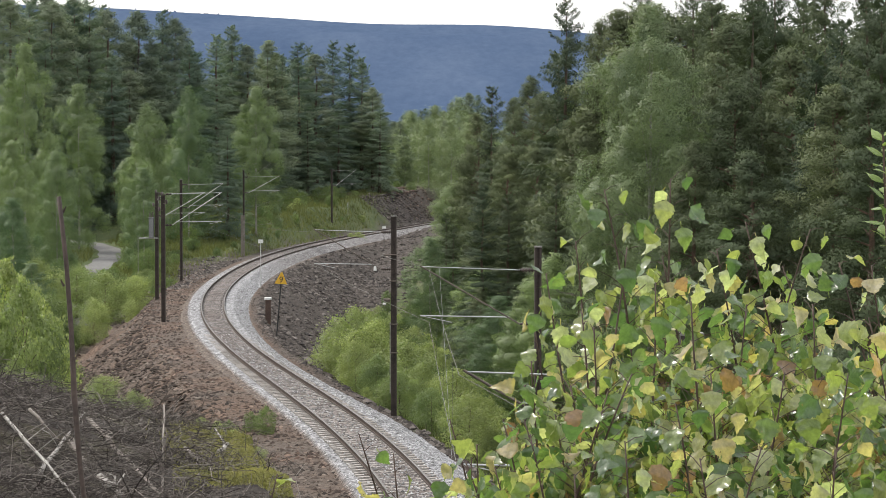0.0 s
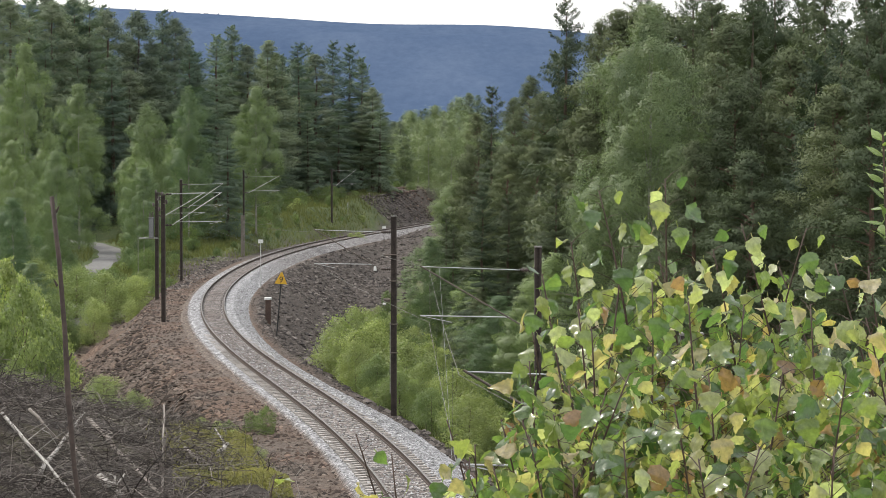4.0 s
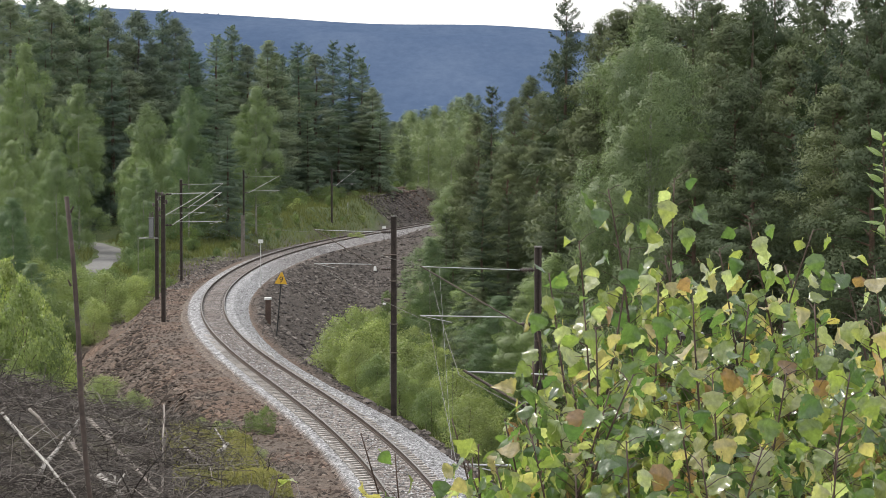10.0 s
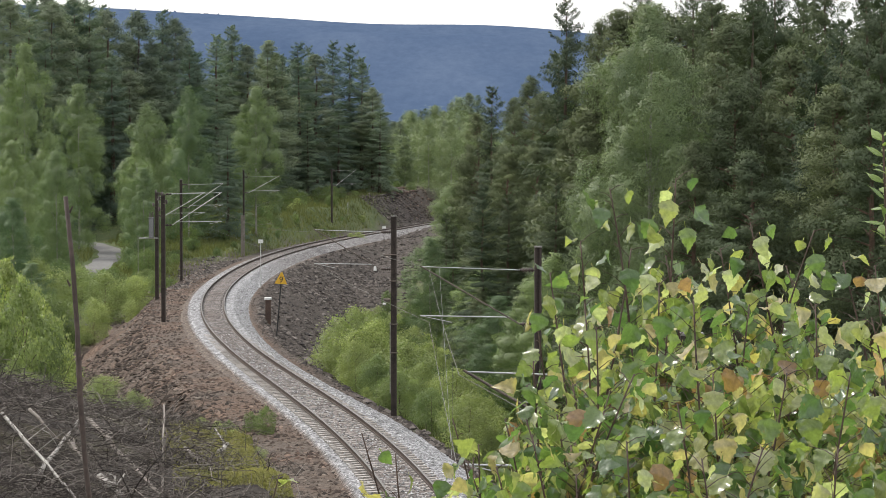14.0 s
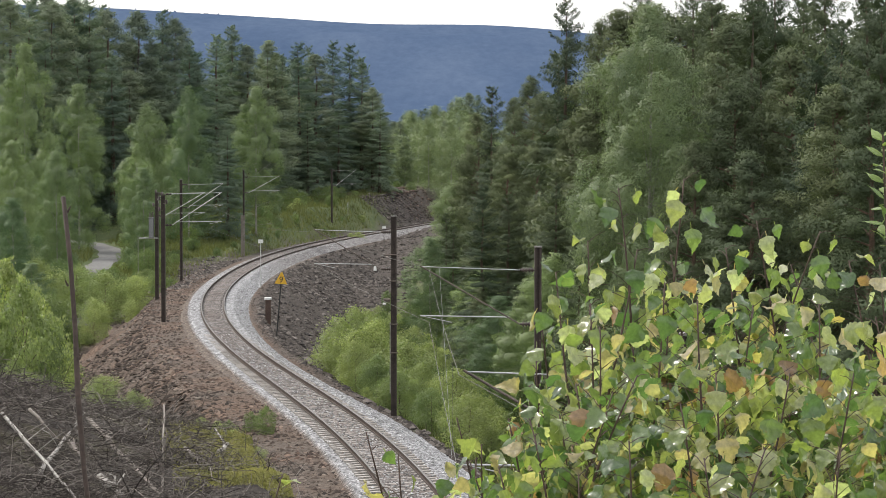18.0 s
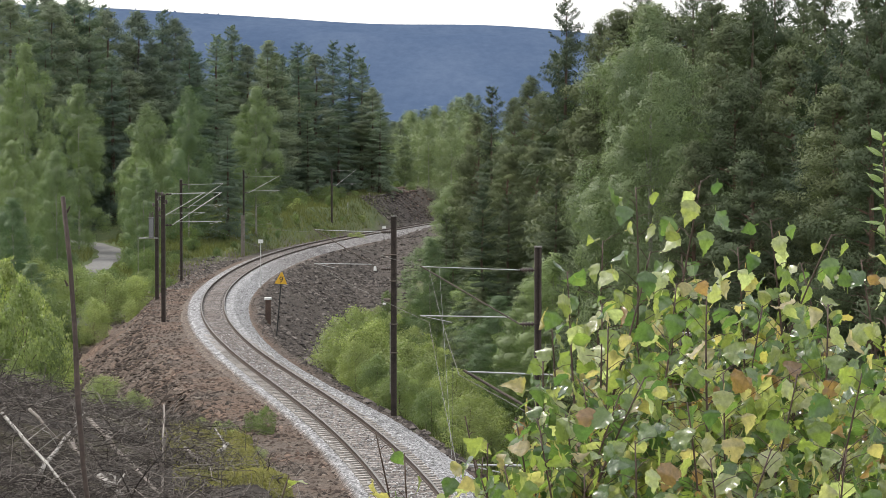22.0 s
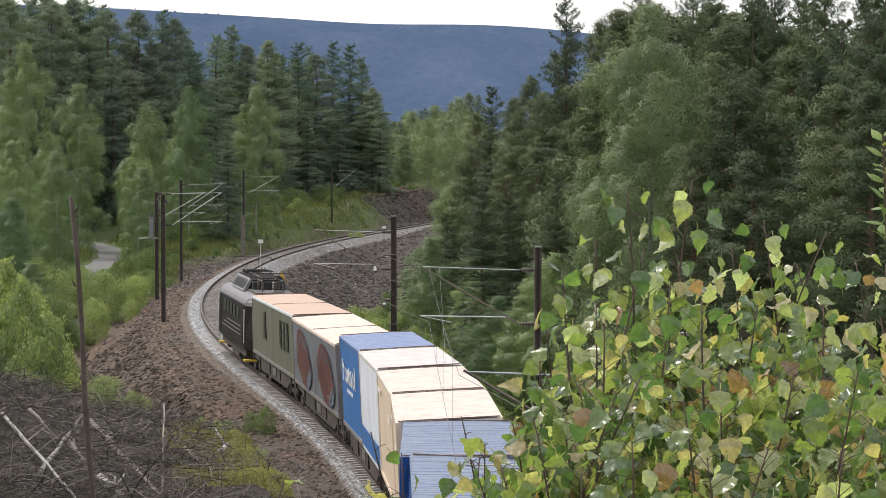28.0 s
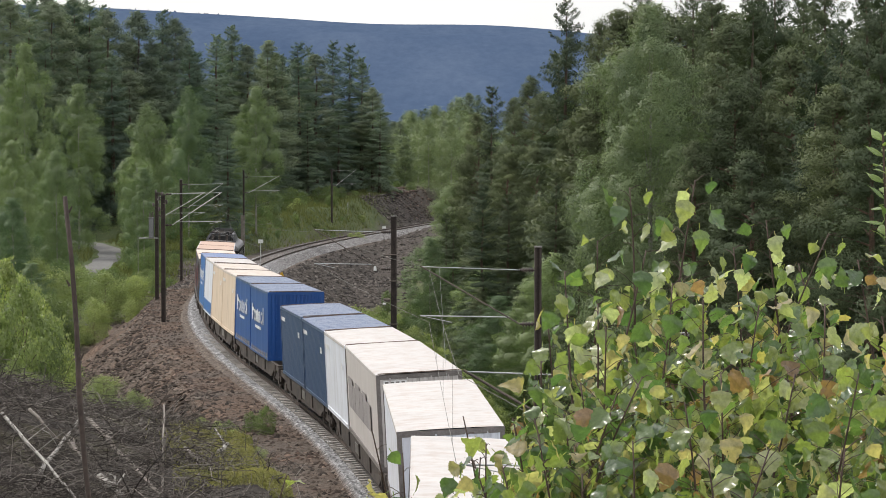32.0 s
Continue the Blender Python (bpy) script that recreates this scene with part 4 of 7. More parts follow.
plant("birch", -0.5, 500, 12.0, fat=1.1)
for x, y, top in ((-2.3, 425, 15.6), (-6.4, 440, 12.6), (-9.4, 455, 11.2), (1.3, 418, 15.2), (-4.4, 470, 15.0), (4.0, 430, 14.8)):
    plant("far_birch", x, y, top, fat=1.0)
for i, (x, top) in enumerate(((-9.6, 16.2), (-7.9, 17.2), (-6.4, 17.8), (-5.0, 17.4), (-3.4, 18.4), (-1.6, 18.9), (0.0, 18.6), (1.4, 19.8), (3.2, 20.6), (5.2, 22.0), (7.0, 21.4))):
    plant(("hill_pine", "hill_spruce", "far_birch")[i % 3], x, 515 + 9 * (i % 4), top, fat=1.6)      # the wood that closes the valley
plant("grand_birch", 9.2, 118, 16.7, seeds=1, fat=1.03)
for x, y, top in ((7.0, 165, 9.0), (8.3, 152, 9.5), (7.2, 140, 6.0), (3.0, 205, 5.0), (2.6, 175, 8.0), (4.6, 186, 7.4)):
    plant("near_spruce", x, y, top, fat=1.25)


def on_road(x, y, clear=2.6):
    return float(((ROAD[:, 0] - x) ** 2 + (ROAD[:, 1] - y) ** 2).min()) < clear ** 2


def plant_woods():
    """The depth of the woods behind the edge trees, and the scrub."""
    r = random.Random(77)
    for i in range(40):                                   # left woods
        y = r.uniform(330, 470)
        x = r.uniform(-95, -22) - max(0, (390 - y)) * 0.12
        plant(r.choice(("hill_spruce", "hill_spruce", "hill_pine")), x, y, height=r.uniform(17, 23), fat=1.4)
    for i in range(28):                                   # right woods
        y = r.uniform(95, 330)
        x = 13 + y * 0.015 + abs(r.gauss(0, 16)) + 3
        plant(r.choice(("spruce", "spruce", "pine")), x, y, height=r.uniform(14, 18.5), fat=1.2)
    for i in range(26):                                   # right woods, further along the edge
        y = r.uniform(250, 420)
        x = 0.012 * y + 3 + r.uniform(0, 22) + max(0, (y - 330) * 0.16)
        plant(r.choice(("spruce", "pine", "far_birch")), x, y, height=r.uniform(12, 19), fat=1.15)
    for i in range(46):                                   # far woods
        y = r.uniform(470, 700)
        plant(r.choice(("hill_spruce", "hill_pine", "far_birch", "far_birch")), r.uniform(-32, 30), y, height=r.uniform(8, 13) - (y - 580) * 0.01, fat=1.5)
    for i in range(30):                                   # broad-leaved edge of the right woods
        y = r.uniform(88, 175)
        x = 7.5 + (y - 88) * 0.01 + r.uniform(0, 7)
        clear = 0.048 < x / y < 0.098 and y < 133
        plant(r.choice(("near_pine", "near_spruce", "near_spruce", "near_pine")), x, y, height=r.uniform(3.0, 5.5) if clear else r.uniform(3, 7), fat=1.2)
    for i in range(24):                                   # edge inside the bend, further on
        y = r.uniform(165, 265)
        plant(r.choice(("near_pine", "near_spruce", "near_pine", "birch")), 2.2 + (y - 165) * -0.02 + r.uniform(0, 7), y, height=r.uniform(5, 10), fat=1.2)
    for i in range(40):                                   # woods at the end of the view
        y = r.uniform(430, 540)
        x = r.uniform(-16, 12) + (y - 430) * 0.05
        if abs(x - float(track_x(y))) < 7:
            continue
        plant(r.choice(("hill_pine", "far_birch", "far_birch")), x, y, height=r.uniform(6, 10.5), fat=1.3)
    for i in range(7):                                    # left thicket by the road
        y = r.uniform(180, 300)
        x = r.uniform(-50, -27) - (y - 240) * 0.03
        way = x / y                                       # keep the view to the road open
        if on_road(x, y, 4) or -0.142 < way < -0.118 and y < 290:
            continue
        plant("birch", x, y, height=r.uniform(4.5, 8.5) + (y - 180) * 0.02, fat=1.15)


plant_woods()


def plant_shrubs():
    r = random.Random(5)
    rows = []
    rows += [(-15.2, 96, 5.6), (-16.9, 96, 5.2), (-15.6, 103, 3.9), (-17.3, 105, 6.0), (-14.5, 90, 3.4), (-13.9, 87, 1.4), (-17.8, 112, 5.0), (-16.2, 108, 1.4), (-14.5, 97, 0.4), (-13.9, 93, -0.6), (-15.2, 101, 0.0), (-13.4, 84, 0.0)]
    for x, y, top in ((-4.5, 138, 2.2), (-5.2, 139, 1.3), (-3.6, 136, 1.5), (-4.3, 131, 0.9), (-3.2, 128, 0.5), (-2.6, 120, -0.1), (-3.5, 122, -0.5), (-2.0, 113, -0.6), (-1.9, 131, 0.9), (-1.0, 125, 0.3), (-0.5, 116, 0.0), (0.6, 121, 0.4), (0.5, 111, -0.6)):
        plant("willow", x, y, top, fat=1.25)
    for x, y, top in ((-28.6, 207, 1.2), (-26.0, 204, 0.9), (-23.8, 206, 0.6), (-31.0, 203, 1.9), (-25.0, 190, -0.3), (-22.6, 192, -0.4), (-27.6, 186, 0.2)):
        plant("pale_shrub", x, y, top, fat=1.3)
    for x, y, top in rows:
        plant("near_shrub", x, y, top, fat=0.62)
    for i in range(92):                                   # scrub inside the bend
        y = r.uniform(98, 250)
        lo = 5.0 if y < 125 else 9.5
        x = float(track_x(y)) + lo + abs(r.gauss(0, 7)) + max(0, (y - 150) * 0.02)
        plant("pale_shrub" if y < 150 or r.random() < 0.3 else "shrub", x, y, height=r.uniform(0.5, 1.3) if 0.02 < x / y < 0.075 else r.uniform(1.0, 2.8), fat=1.15)
    for i in range(110):                                  # scrub on the valley side
        y = r.uniform(120, 290)
        x = float(track_x(y)) - r.uniform(8.5, 22) - max(0, 165 - y) * 0.04
        if on_road(x, y) and y > 236 or -0.102 < x / y < -0.083 and 208 < y < 260:
            continue
        low = -0.142 < x / y < -0.118 and y < 290
        plant("shrub", x, y, height=r.uniform(0.8, 1.0) if low else r.uniform(0.8, 2.8), fat=1.2)
    for i in range(70):                                   # low scrub on the outer shoulder of the bend
        y = r.uniform(222, 330)
        x = float(track_x(y)) - r.uniform(4.8, 12.5)
        if -0.101 < x / y < -0.083 and 208 < y < 260:
            continue
        plant("pale_shrub" if i % 3 == 0 else "shrub", x, y, height=r.uniform(0.4, 1.4), fat=1.45)
    for i in range(22):                                   # bushes before the far bank
        y = r.uniform(318, 385)
        plant(r.choice(("shrub", "pale_shrub")), r.uniform(-24, -10.5) - (y - 350) * 0.03, y, height=r.uniform(0.6, 1.7), fat=1.5)
    for i in range(26):                                   # beyond the bend
        y = r.uniform(300, 430)
        x = float(track_x(y)) - r.uniform(5, 18)
        if 370 < y < 408 and x > float(track_x(y)) - 14:
            continue
        plant("shrub", x, y, height=r.uniform(0.8, 2.4), fat=1.25)
    for x, y, top in ((-35.6, 238, 2.4), (-30.6, 224, -0.6), (-34.2, 246, 0.3), (-29.3, 229, 0.1), (-35.9, 255, 0.8), (-30.6, 256, 0.9), (-30.0, 249, 0.3), (-38.0, 246, 3.4), (-29.9, 220, 0.6), (-28.6, 222, 0.3), (-27.2, 219, 0.7), (-31.6, 217, 1.2)):
        plant("shrub", x, y, top, fat=1.5)
    for x, y, h in ((-6.75, 101, 1.1), (-7.4, 102, 0.8), (-8.0, 99, 0.9), (-8.8, 97, 0.9), (-4.35, 34, 0.55), (-4.1, 35, 0.5), (-4.6, 35, 0.45), (-2.9, 34, 0.22), (-2.6, 33, 0.2), (-2.3, 33, 0.22), (-3.2, 35, 0.2), (-6.1, 30, 0.4), (-9.9, 90, 1.5), (-10.6, 96, 1.4)):
        plant("pale_shrub" if y < 40 else "shrub", x, y, height=h, fat=1.2)


plant_shrubs()


def make_grass():
    """Tufts of long grass on the verges and the valley side."""
    rng = np.random.RandomState(31)
    def patch(n, gen, label, lo=0.25, hi=0.7, mat=GRASS):
        x, y = gen(n)
        road = np.min((x[:, None] - ROAD[None, ::4, 0]) ** 2 + (y[:, None] - ROAD[None, ::4, 1]) ** 2, 1) < 3.4
        hollow = (y > 210) & (y < 262) & (x / y < -0.080) & (x / y > -0.100) & (rng.rand(n) < 0.85)
        keep = ~(road | hollow)
        x, y = x[keep], y[keep]
        n = len(x)
        z = ground_z(x, y)
        h = rng.uniform(lo, hi, n)
        a = rng.uniform(0, 6.28, n)
        u = np.stack([np.cos(a) * 0.07 * hi, np.sin(a) * 0.07 * hi, 0 * a], -1)
        tip = np.stack([rng.normal(0, 0.3, n) * h, rng.normal(0, 0.3, n) * h, h], -1)
        b = np.stack([x, y, z - 0.03], -1)
        V = np.stack([b - u, b + u, b + tip], 1).reshape(-1, 3)
        F = np.arange(3 * n).reshape(-1, 3)
        tagged(data_part("grass", V, F, mat, None), label, "grass", kind="stuff")
    def left(n):
        y = rng.uniform(150, 330, n)
        return track_x(y) - np.interp(y, [150, 200, 260], [11, 9, 6]) - rng.uniform(0, 15, n), y
    def bank(n):
        y = rng.uniform(325, 430, n)
        return np.minimum(track_x(y) - rng.uniform(4.5, 22, n), -9.8 - (y - 325) * 0.035 + rng.normal(0, 2.2, n)), y
    def right(n):
        y = rng.uniform(92, 200, n)
        return track_x(y) + np.where(y < 125, 4.8, 10.5) + rng.uniform(0, 10, n), y
    def near(n):
        y = rng.uniform(24, 32, n)
        return 1.2 - 0.113 * y + rng.normal(-0.35, 0.28, n), y
    patch(30000, left, "long pale grass on the valley side")
    patch(16000, bank, "yellowish grass on the bank past the bend")
    def verge(n):
        y = rng.uniform(212, 335, n)
        return track_x(y) - rng.uniform(0, 1, n) ** 0.8 * 11 - np.interp(y, [212, 240, 300], [6.0, 4.2, 3.4]), y
    patch(16000, verge, "mixed green and yellowed grass on the outer verge of the bend", 0.2, 0.6)
    patch(12000, right, "rough grass below the embankment")
    patch(2600, near, "yellowish grass tufts on the brow", 0.05, 0.16, MOSS)


make_grass()


# ============ overhead line ============
MASTWOOD = surface("tarred_mast", (0.028, 0.022, 0.02), (0.075, 0.058, 0.05), 2.5, 0.8, bump=0.4, dist=0.006)
GALV = surface("galvanised_tube", (0.42, 0.43, 0.43), (0.6, 0.61, 0.6), 5.0, 0.45, 0.6, bump=0.05, dist=0.001)
RUSTY = surface("weathered_steel_tube", (0.10, 0.085, 0.075), (0.2, 0.165, 0.14), 5.0, 0.7, 0.3, bump=0.1, dist=0.002)
PORC = surface("brown_porcelain", (0.05, 0.038, 0.034), (0.09, 0.07, 0.062), 6.0, 0.25, bump=0)
WHITE = surface("white_cap", (0.62, 0.62, 0.60), (0.8, 0.8, 0.78), 5.0, 0.6, bump=0.1, dist=0.002)
CAP = surface("weathered_cap", (0.16, 0.15, 0.14), (0.28, 0.27, 0.26), 5.0, 0.7, bump=0.1, dist=0.002)
COPPER = surface("dull_copper_wire", (0.10, 0.10, 0.09), (0.2, 0.19, 0.17), 8.0, 0.6, 0.4, bump=0)


def insulator(name, a, b, parent):
    bm = bmesh.new()
    a, b = Vector(a), Vector(b)
    rod(bm, a, b, 0.03)
    for k in range(4):
        p = a.lerp(b, 0.2 + 0.2 * k)
        d = (b - a).normalized() * 0.025
        rod(bm, p - d, p + d, 0.085, 0.05, 10)
    return part(name, bm, PORC, parent, "brown ribbed insulator")


def mast(x, y, base, top, arm=2.6, towards=-1, levels=(5.7, 7.0), wide=0.28, label="", tubes=True, mat=None, tube_mat=None):
    """A catenary mast with its bracket; the arm points to the track."""
    e = thing("catenary_mast", label or "dark steel catenary mast with bracket arm beside the track", "mast", pose(x, y, base), group="catenary masts")
    h = top - base
    bm = bmesh.new()
    w = wide / 2
    for sx in (-1, 1):
        box(bm, sx * w - 0.03, sx * w + 0.03, -0.11, 0.11, -0.8, h, 0.006)
    box(bm, -w, w, -0.03, 0.03, -0.8, h - 0.02)
    for k in range(int(h / 1.1)):
        z = 0.4 + k * 1.1
        box(bm, -w + 0.03, w - 0.03, -0.085, 0.085, z, z + 0.12)
    part("pole", bm, mat or MASTWOOD, e)
    bm = bmesh.new()
    box(bm, -w - 0.04, w + 0.04, -0.13, 0.13, h, h + 0.04, 0.01)
    part("cap", bm, CAP, e, "weathered grey metal cap")
    if tubes:
        lo, hi = levels[0] - base, levels[1] - base
        s = towards
        insulator("insulator", (s * w, 0, hi), (s * (w + 0.45), 0, hi), e)
        insulator("insulator", (s * w, 0, lo), (s * (w + 0.45), 0, lo), e)
        bm = bmesh.new()
        rod(bm, (s * (w + 0.45), 0, lo), (s * (w + arm), 0, hi + 0.12), 0.021)
        part("bracket_tube", bm, tube_mat or RUSTY, e, "slanting bracket tube")
        bm = bmesh.new()
        rod(bm, (s * (w + 0.45), 0, hi), (s * (w + arm), 0, hi + 0.10), 0.012)
        part("top_tie", bm, GALV, e, "galvanised top tie")
        bm = bmesh.new()
        rod(bm, (s * (w + 0.75), 0, lo + 0.20), (s * (w + arm), 0, lo + 0.24), 0.016)
        rod(bm, (s * (w + arm), 0, lo + 0.24), (s * (w + arm - 0.9), 0, lo + 0.05), 0.009)
        part("registration_arm", bm, GALV, e, "galvanised registration arm")
    return e


first_mast = mast(-2.06, 111.0, -1.0, 7.6, 3.25, -1, (5.4, 6.95), wide=0.18)
bm = bmesh.new()
rod(bm, (-0.78, 0, 6.34), (-0.78, 0, 6.53), 0.075, 0.05, 10)
part("white_insulator", bm, WHITE, first_mast, "small white insulator")
bm = bmesh.new()
rod(bm, (-0.42, 0, 5.1), (-0.16, 0, 5.1), 0.07, 0.07, 8)
part("feeder_bracket", bm, RUSTY, first_mast)
for z, mat_, nm, x0, x1 in ((4.95, WHITE, "white_insulator", -0.46, -0.34), (7.0, RUSTY, "clamp", -0.40, 0.12), (5.9, RUSTY, "clamp", -0.16, 0.16), (4.1, RUSTY, "clamp", -0.17, 0.17), (2.9, RUSTY, "clamp", -0.17, 0.17)):
    bm = bmesh.new()
    rod(bm, (x0, -0.12, z), (x1, -0.12, z), 0.05 if mat_ is WHITE else 0.028, None, 8)
    part(nm, bm, mat_, first_mast)
bm = bmesh.new()
rod(bm, (-0.15, -0.13, 1.2), (-0.15, -0.13, 4.2), 0.022, None, 6)
part("cable_guard", bm, CAP, first_mast, "pale grey cable guard tube")
mast(2.72, 76.0, -1.6, 7.6, 3.3, -1, (5.4, 6.95), wide=0.14)
mast(3.75, 40.0, -0.8, 7.6, 3.3, -1, (5.4, 6.95))
outer_mast = mast(-17.6, 167, -1.0, 7.55, 3.6, 1, (5.65, 7.6), wide=0.2, tube_mat=GALV, label="dark catenary mast on the embankment's outer shoulder")
pole_mast = mast(-20.7, 192, -2.0, 7.3, 3.4, 1, (5.6, 7.2), wide=0.2, tube_mat=GALV, label="dark pole carrying a transformer beside the track")
mast(-21.6, 219, -1.4, 7.9, 3.4, 1, (5.6, 7.5), wide=0.16, tube_mat=GALV)
mast(-14.2, 339, -1.0, 7.9, 3.0, 1, (5.8, 7.7), wide=0.18, tube_mat=GALV)
mast(-20.3, 270.4, -1.0, 8.3, 3.6, 1, (6.0, 7.6), wide=0.12, tube_mat=GALV, label="slender brown catenary mast before the trees")
mast(-20.3, 269.2, -1.0, 3.7, tubes=False, mat=DEADWOOD, wide=0.3, label="short weathered grey post near the track")
mast(4.6, 372, -1.0, 8.2, 3.0, -1, (5.8, 7.6), wide=0.22)


for holder, h in ((outer_mast, 8.55), (pole_mast, 9.3)):     # pin insulators and their brackets near the top
    for z, side in ((h - 0.05, -0.05), (h - 0.55, 0.22), (h - 1.0, -0.22)):
        insulator("pin_insulator", (side, -0.14, z), (side, -0.14, z + 0.26), holder)
        bm = bmesh.new()
        rod(bm, (0, -0.12, z), (side, -0.14, z), 0.02, None, 6)
        part("pin_bracket", bm, RUSTY, holder)
    bm = bmesh.new()
    rod(bm, (-0.06, -0.1, h + 0.05), (-0.06, -0.1, h + 0.16), 0.07, 0.05, 8)
    part("white_cap", bm, WHITE, holder, "white insulator cap")


UNDER_GREY = surface("grey_tank_paint", (0.14, 0.145, 0.15), (0.20, 0.205, 0.21), 3.0, 0.6)


def make_transformer():
    e = thing("pole_transformer", "grey pole-mounted transformer with white insulators", "transformer", pose(-21.08, 191.9, 4.0))
    bm = bmesh.new()
    box(bm, -0.17, 0.17, -0.2, 0.2, 0, 1.5, 0.05)
    part("tank", bm, UNDER_GREY, e)
    bm = bmesh.new()
    box(bm, -0.20, 0.20, -0.23, 0.23, 1.42, 1.50, 0.02)
    part("lid", bm, UNDER_GREY, e)
    for dx in (-0.1, 0.1):
        insulator("bushing", (dx, 0, 1.5), (dx, 0, 1.9), e)
    bm = bmesh.new()
    rod(bm, (-0.9, 0, 0.0), (0.5, 0, 0.0), 0.04)
    part("bracket", bm, GALV, e)


make_transformer()


def wire_line(name, pts, r, label, sag=0.0, mat=None):
    chunks = []
    for a, b in zip(pts[:-1], pts[1:]):
        a, b = Vector(a), Vector(b)
        path = [a.lerp(b, k / 8) - Vector((0, 0, sag * 4 * (k / 8) * (1 - k / 8))) for k in range(9)]
        chunks.append(tube_data(path, [r] * 9, 4))
    vs, fs = join_data(chunks)
    ob = data_part(name, vs, fs, mat or COPPER, None)
    return tagged(ob, label, "wire", group="overhead wires")


def make_wires():
    stations = (-20, 40, 76, 111, 167, 219, 278, 339, 372, 430)
    zig = (0.2, -0.7, 0.06, 0.3, -0.25, -0.3, 0.2, -0.3, 0.3, 0)
    contact = [(float(track_x(y)) + k, y, 5.45) for y, k in zip(stations, zig)]
    carrier = [(float(track_x(y)) + k, y, 7.0) for y, k in zip(stations, zig)]
    def dip(a, b):
        return 0.55 * min(1.0, ((b[1] - a[1]) / 56) ** 3)
    for a, b, c, d in zip(contact[:-1], contact[1:], carrier[:-1], carrier[1:]):
        wire_line("contact_wire", [a, b], 0.0065, "thin copper contact wire over the track", 0.05)
        wire_line("carrier_wire", [c, d], 0.005, "sagging carrier wire above the contact wire", dip(c, d))
    for a, b, c, d in zip(contact[:-1], contact[1:], carrier[:-1], carrier[1:]):
        for k in (1, 3, 5, 7):
            t = k / 8
            p = Vector(a).lerp(Vector(b), t) - Vector((0, 0, 0.05 * 4 * t * (1 - t)))
            q = Vector(c).lerp(Vector(d), t) - Vector((0, 0, dip(c, d) * 4 * t * (1 - t)))
            wire_line("dropper", [p, q], 0.004, "thin dropper between carrier and contact wire")
    wire_line("return_wire", [(-17.6, 167, 7.0), (-20.7, 192, 7.0), (-21.6, 219, 7.2), (-20.3, 269.6, 3.4)], 0.008, "return conductor along the masts", 0.3)
    wire_line("stay_wire", [(-0.1, 76, 7.0), (0.35, 74, 0.2)], 0.005, "pale thin stay wire at the mast", 0.0, GALV)


make_wires()


# ============ trackside things ============
SIGNYEL = surface("orange_yellow_sign", (0.62, 0.36, 0.03), (0.75, 0.45, 0.05), 3.0, 0.5, bump=0.05, dist=0.001)
BLACK = surface("black_paint", (0.015, 0.015, 0.016), (0.03, 0.03, 0.03), 5.0, 0.5, bump=0)
DARKBOX = surface("brown_painted_cabinet", (0.055, 0.035, 0.028), (0.10, 0.065, 0.05), 2.0, 0.7)


def flat_shape(name, pts, y, thick, mat, parent, label=""):
    """An outline in the x-z plane with thickness."""
    bm = bmesh.new()
    f = bm.faces.new([bm.verts.new((a, y, b)) for a, b in pts])
    r = bmesh.ops.extrude_face_region(bm, geom=[f])
    bmesh.ops.translate(bm, vec=(0, thick, 0), verts=[v for v in r["geom"] if isinstance(v, bmesh.types.BMVert)])
    bmesh.ops.recalc_face_normals(bm, faces=bm.faces[:])
    return part(name, bm, mat, parent, label)


def make_sign():
    x, y = -10.17, 162.0
    z = float(ground_z(x, y))
    e = thing("speed_sign", "orange-yellow triangular speed sign with black nine on dark post", "sign", pose(x, y, z, 0, 4.8, 0))
    top = 2.21 - z
    bm = bmesh.new()
    rod(bm, (0, 0, -0.3), (0, 0, top + 0.5), 0.04)
    part("post", bm, BLACK, e)
    flat_shape("plate", [(-0.39, top), (0.39, top), (0.05, top + 0.70), (-0.05, top + 0.70)], -0.07, 0.03, SIGNYEL, e, "orange-yellow triangular plate")
    cu = bpy.data.curves.new("numeral", 'FONT')
    cu.body, cu.size, cu.align_x, cu.extrude = "9", 0.52, 'CENTER', 0.004
    tmp = new("numeral", cu)
    dg = bpy.context.evaluated_depsgraph_get()
    me = bpy.data.meshes.new_from_object(tmp.evaluated_get(dg))
    bpy.data.objects.remove(tmp)
    ob = link_mesh("numeral", me, BLACK, e)
    ob.matrix_basis = pose(0, -0.075, top + 0.09, 90, 0, 0)


make_sign()


def make_cabinet():
    x, y = -11.5, 174.5
    z = float(ground_z(x, y))
    e = thing("relay_cabinet", "tall brown trackside cabinet with a white lid", "cabinet", pose(x, y, z))
    h = 10.4 - 174.5 * (531 - 265) / 4700 - z
    bm = bmesh.new()
    box(bm, -0.18, 0.18, -0.15, 0.15, -0.2, h, 0.015)
    part("body", bm, DARKBOX, e)
    bm = bmesh.new()
    box(bm, -0.25, 0.22, -0.2, 0.2, h, h + 0.15, 0.03)
    part("lid", bm, WHITE, e, "white metal lid")


make_cabinet()


def marker(px_x, y, h, board, mat, label):
    z = float(ground_z(px_x, y))
    e = thing("marker_post", label, "post", pose(px_x, y, z))
    bm = bmesh.new()
    rod(bm, (0, 0, -0.3), (0, 0, h), 0.03)
    part("post", bm, mat, e)
    if board:
        bm = bmesh.new()
        box(bm, -board, board, -0.03, 0.0, h - 0.3, h, 0.01)
        part("board", bm, WHITE, e, "small pale board")
    return e


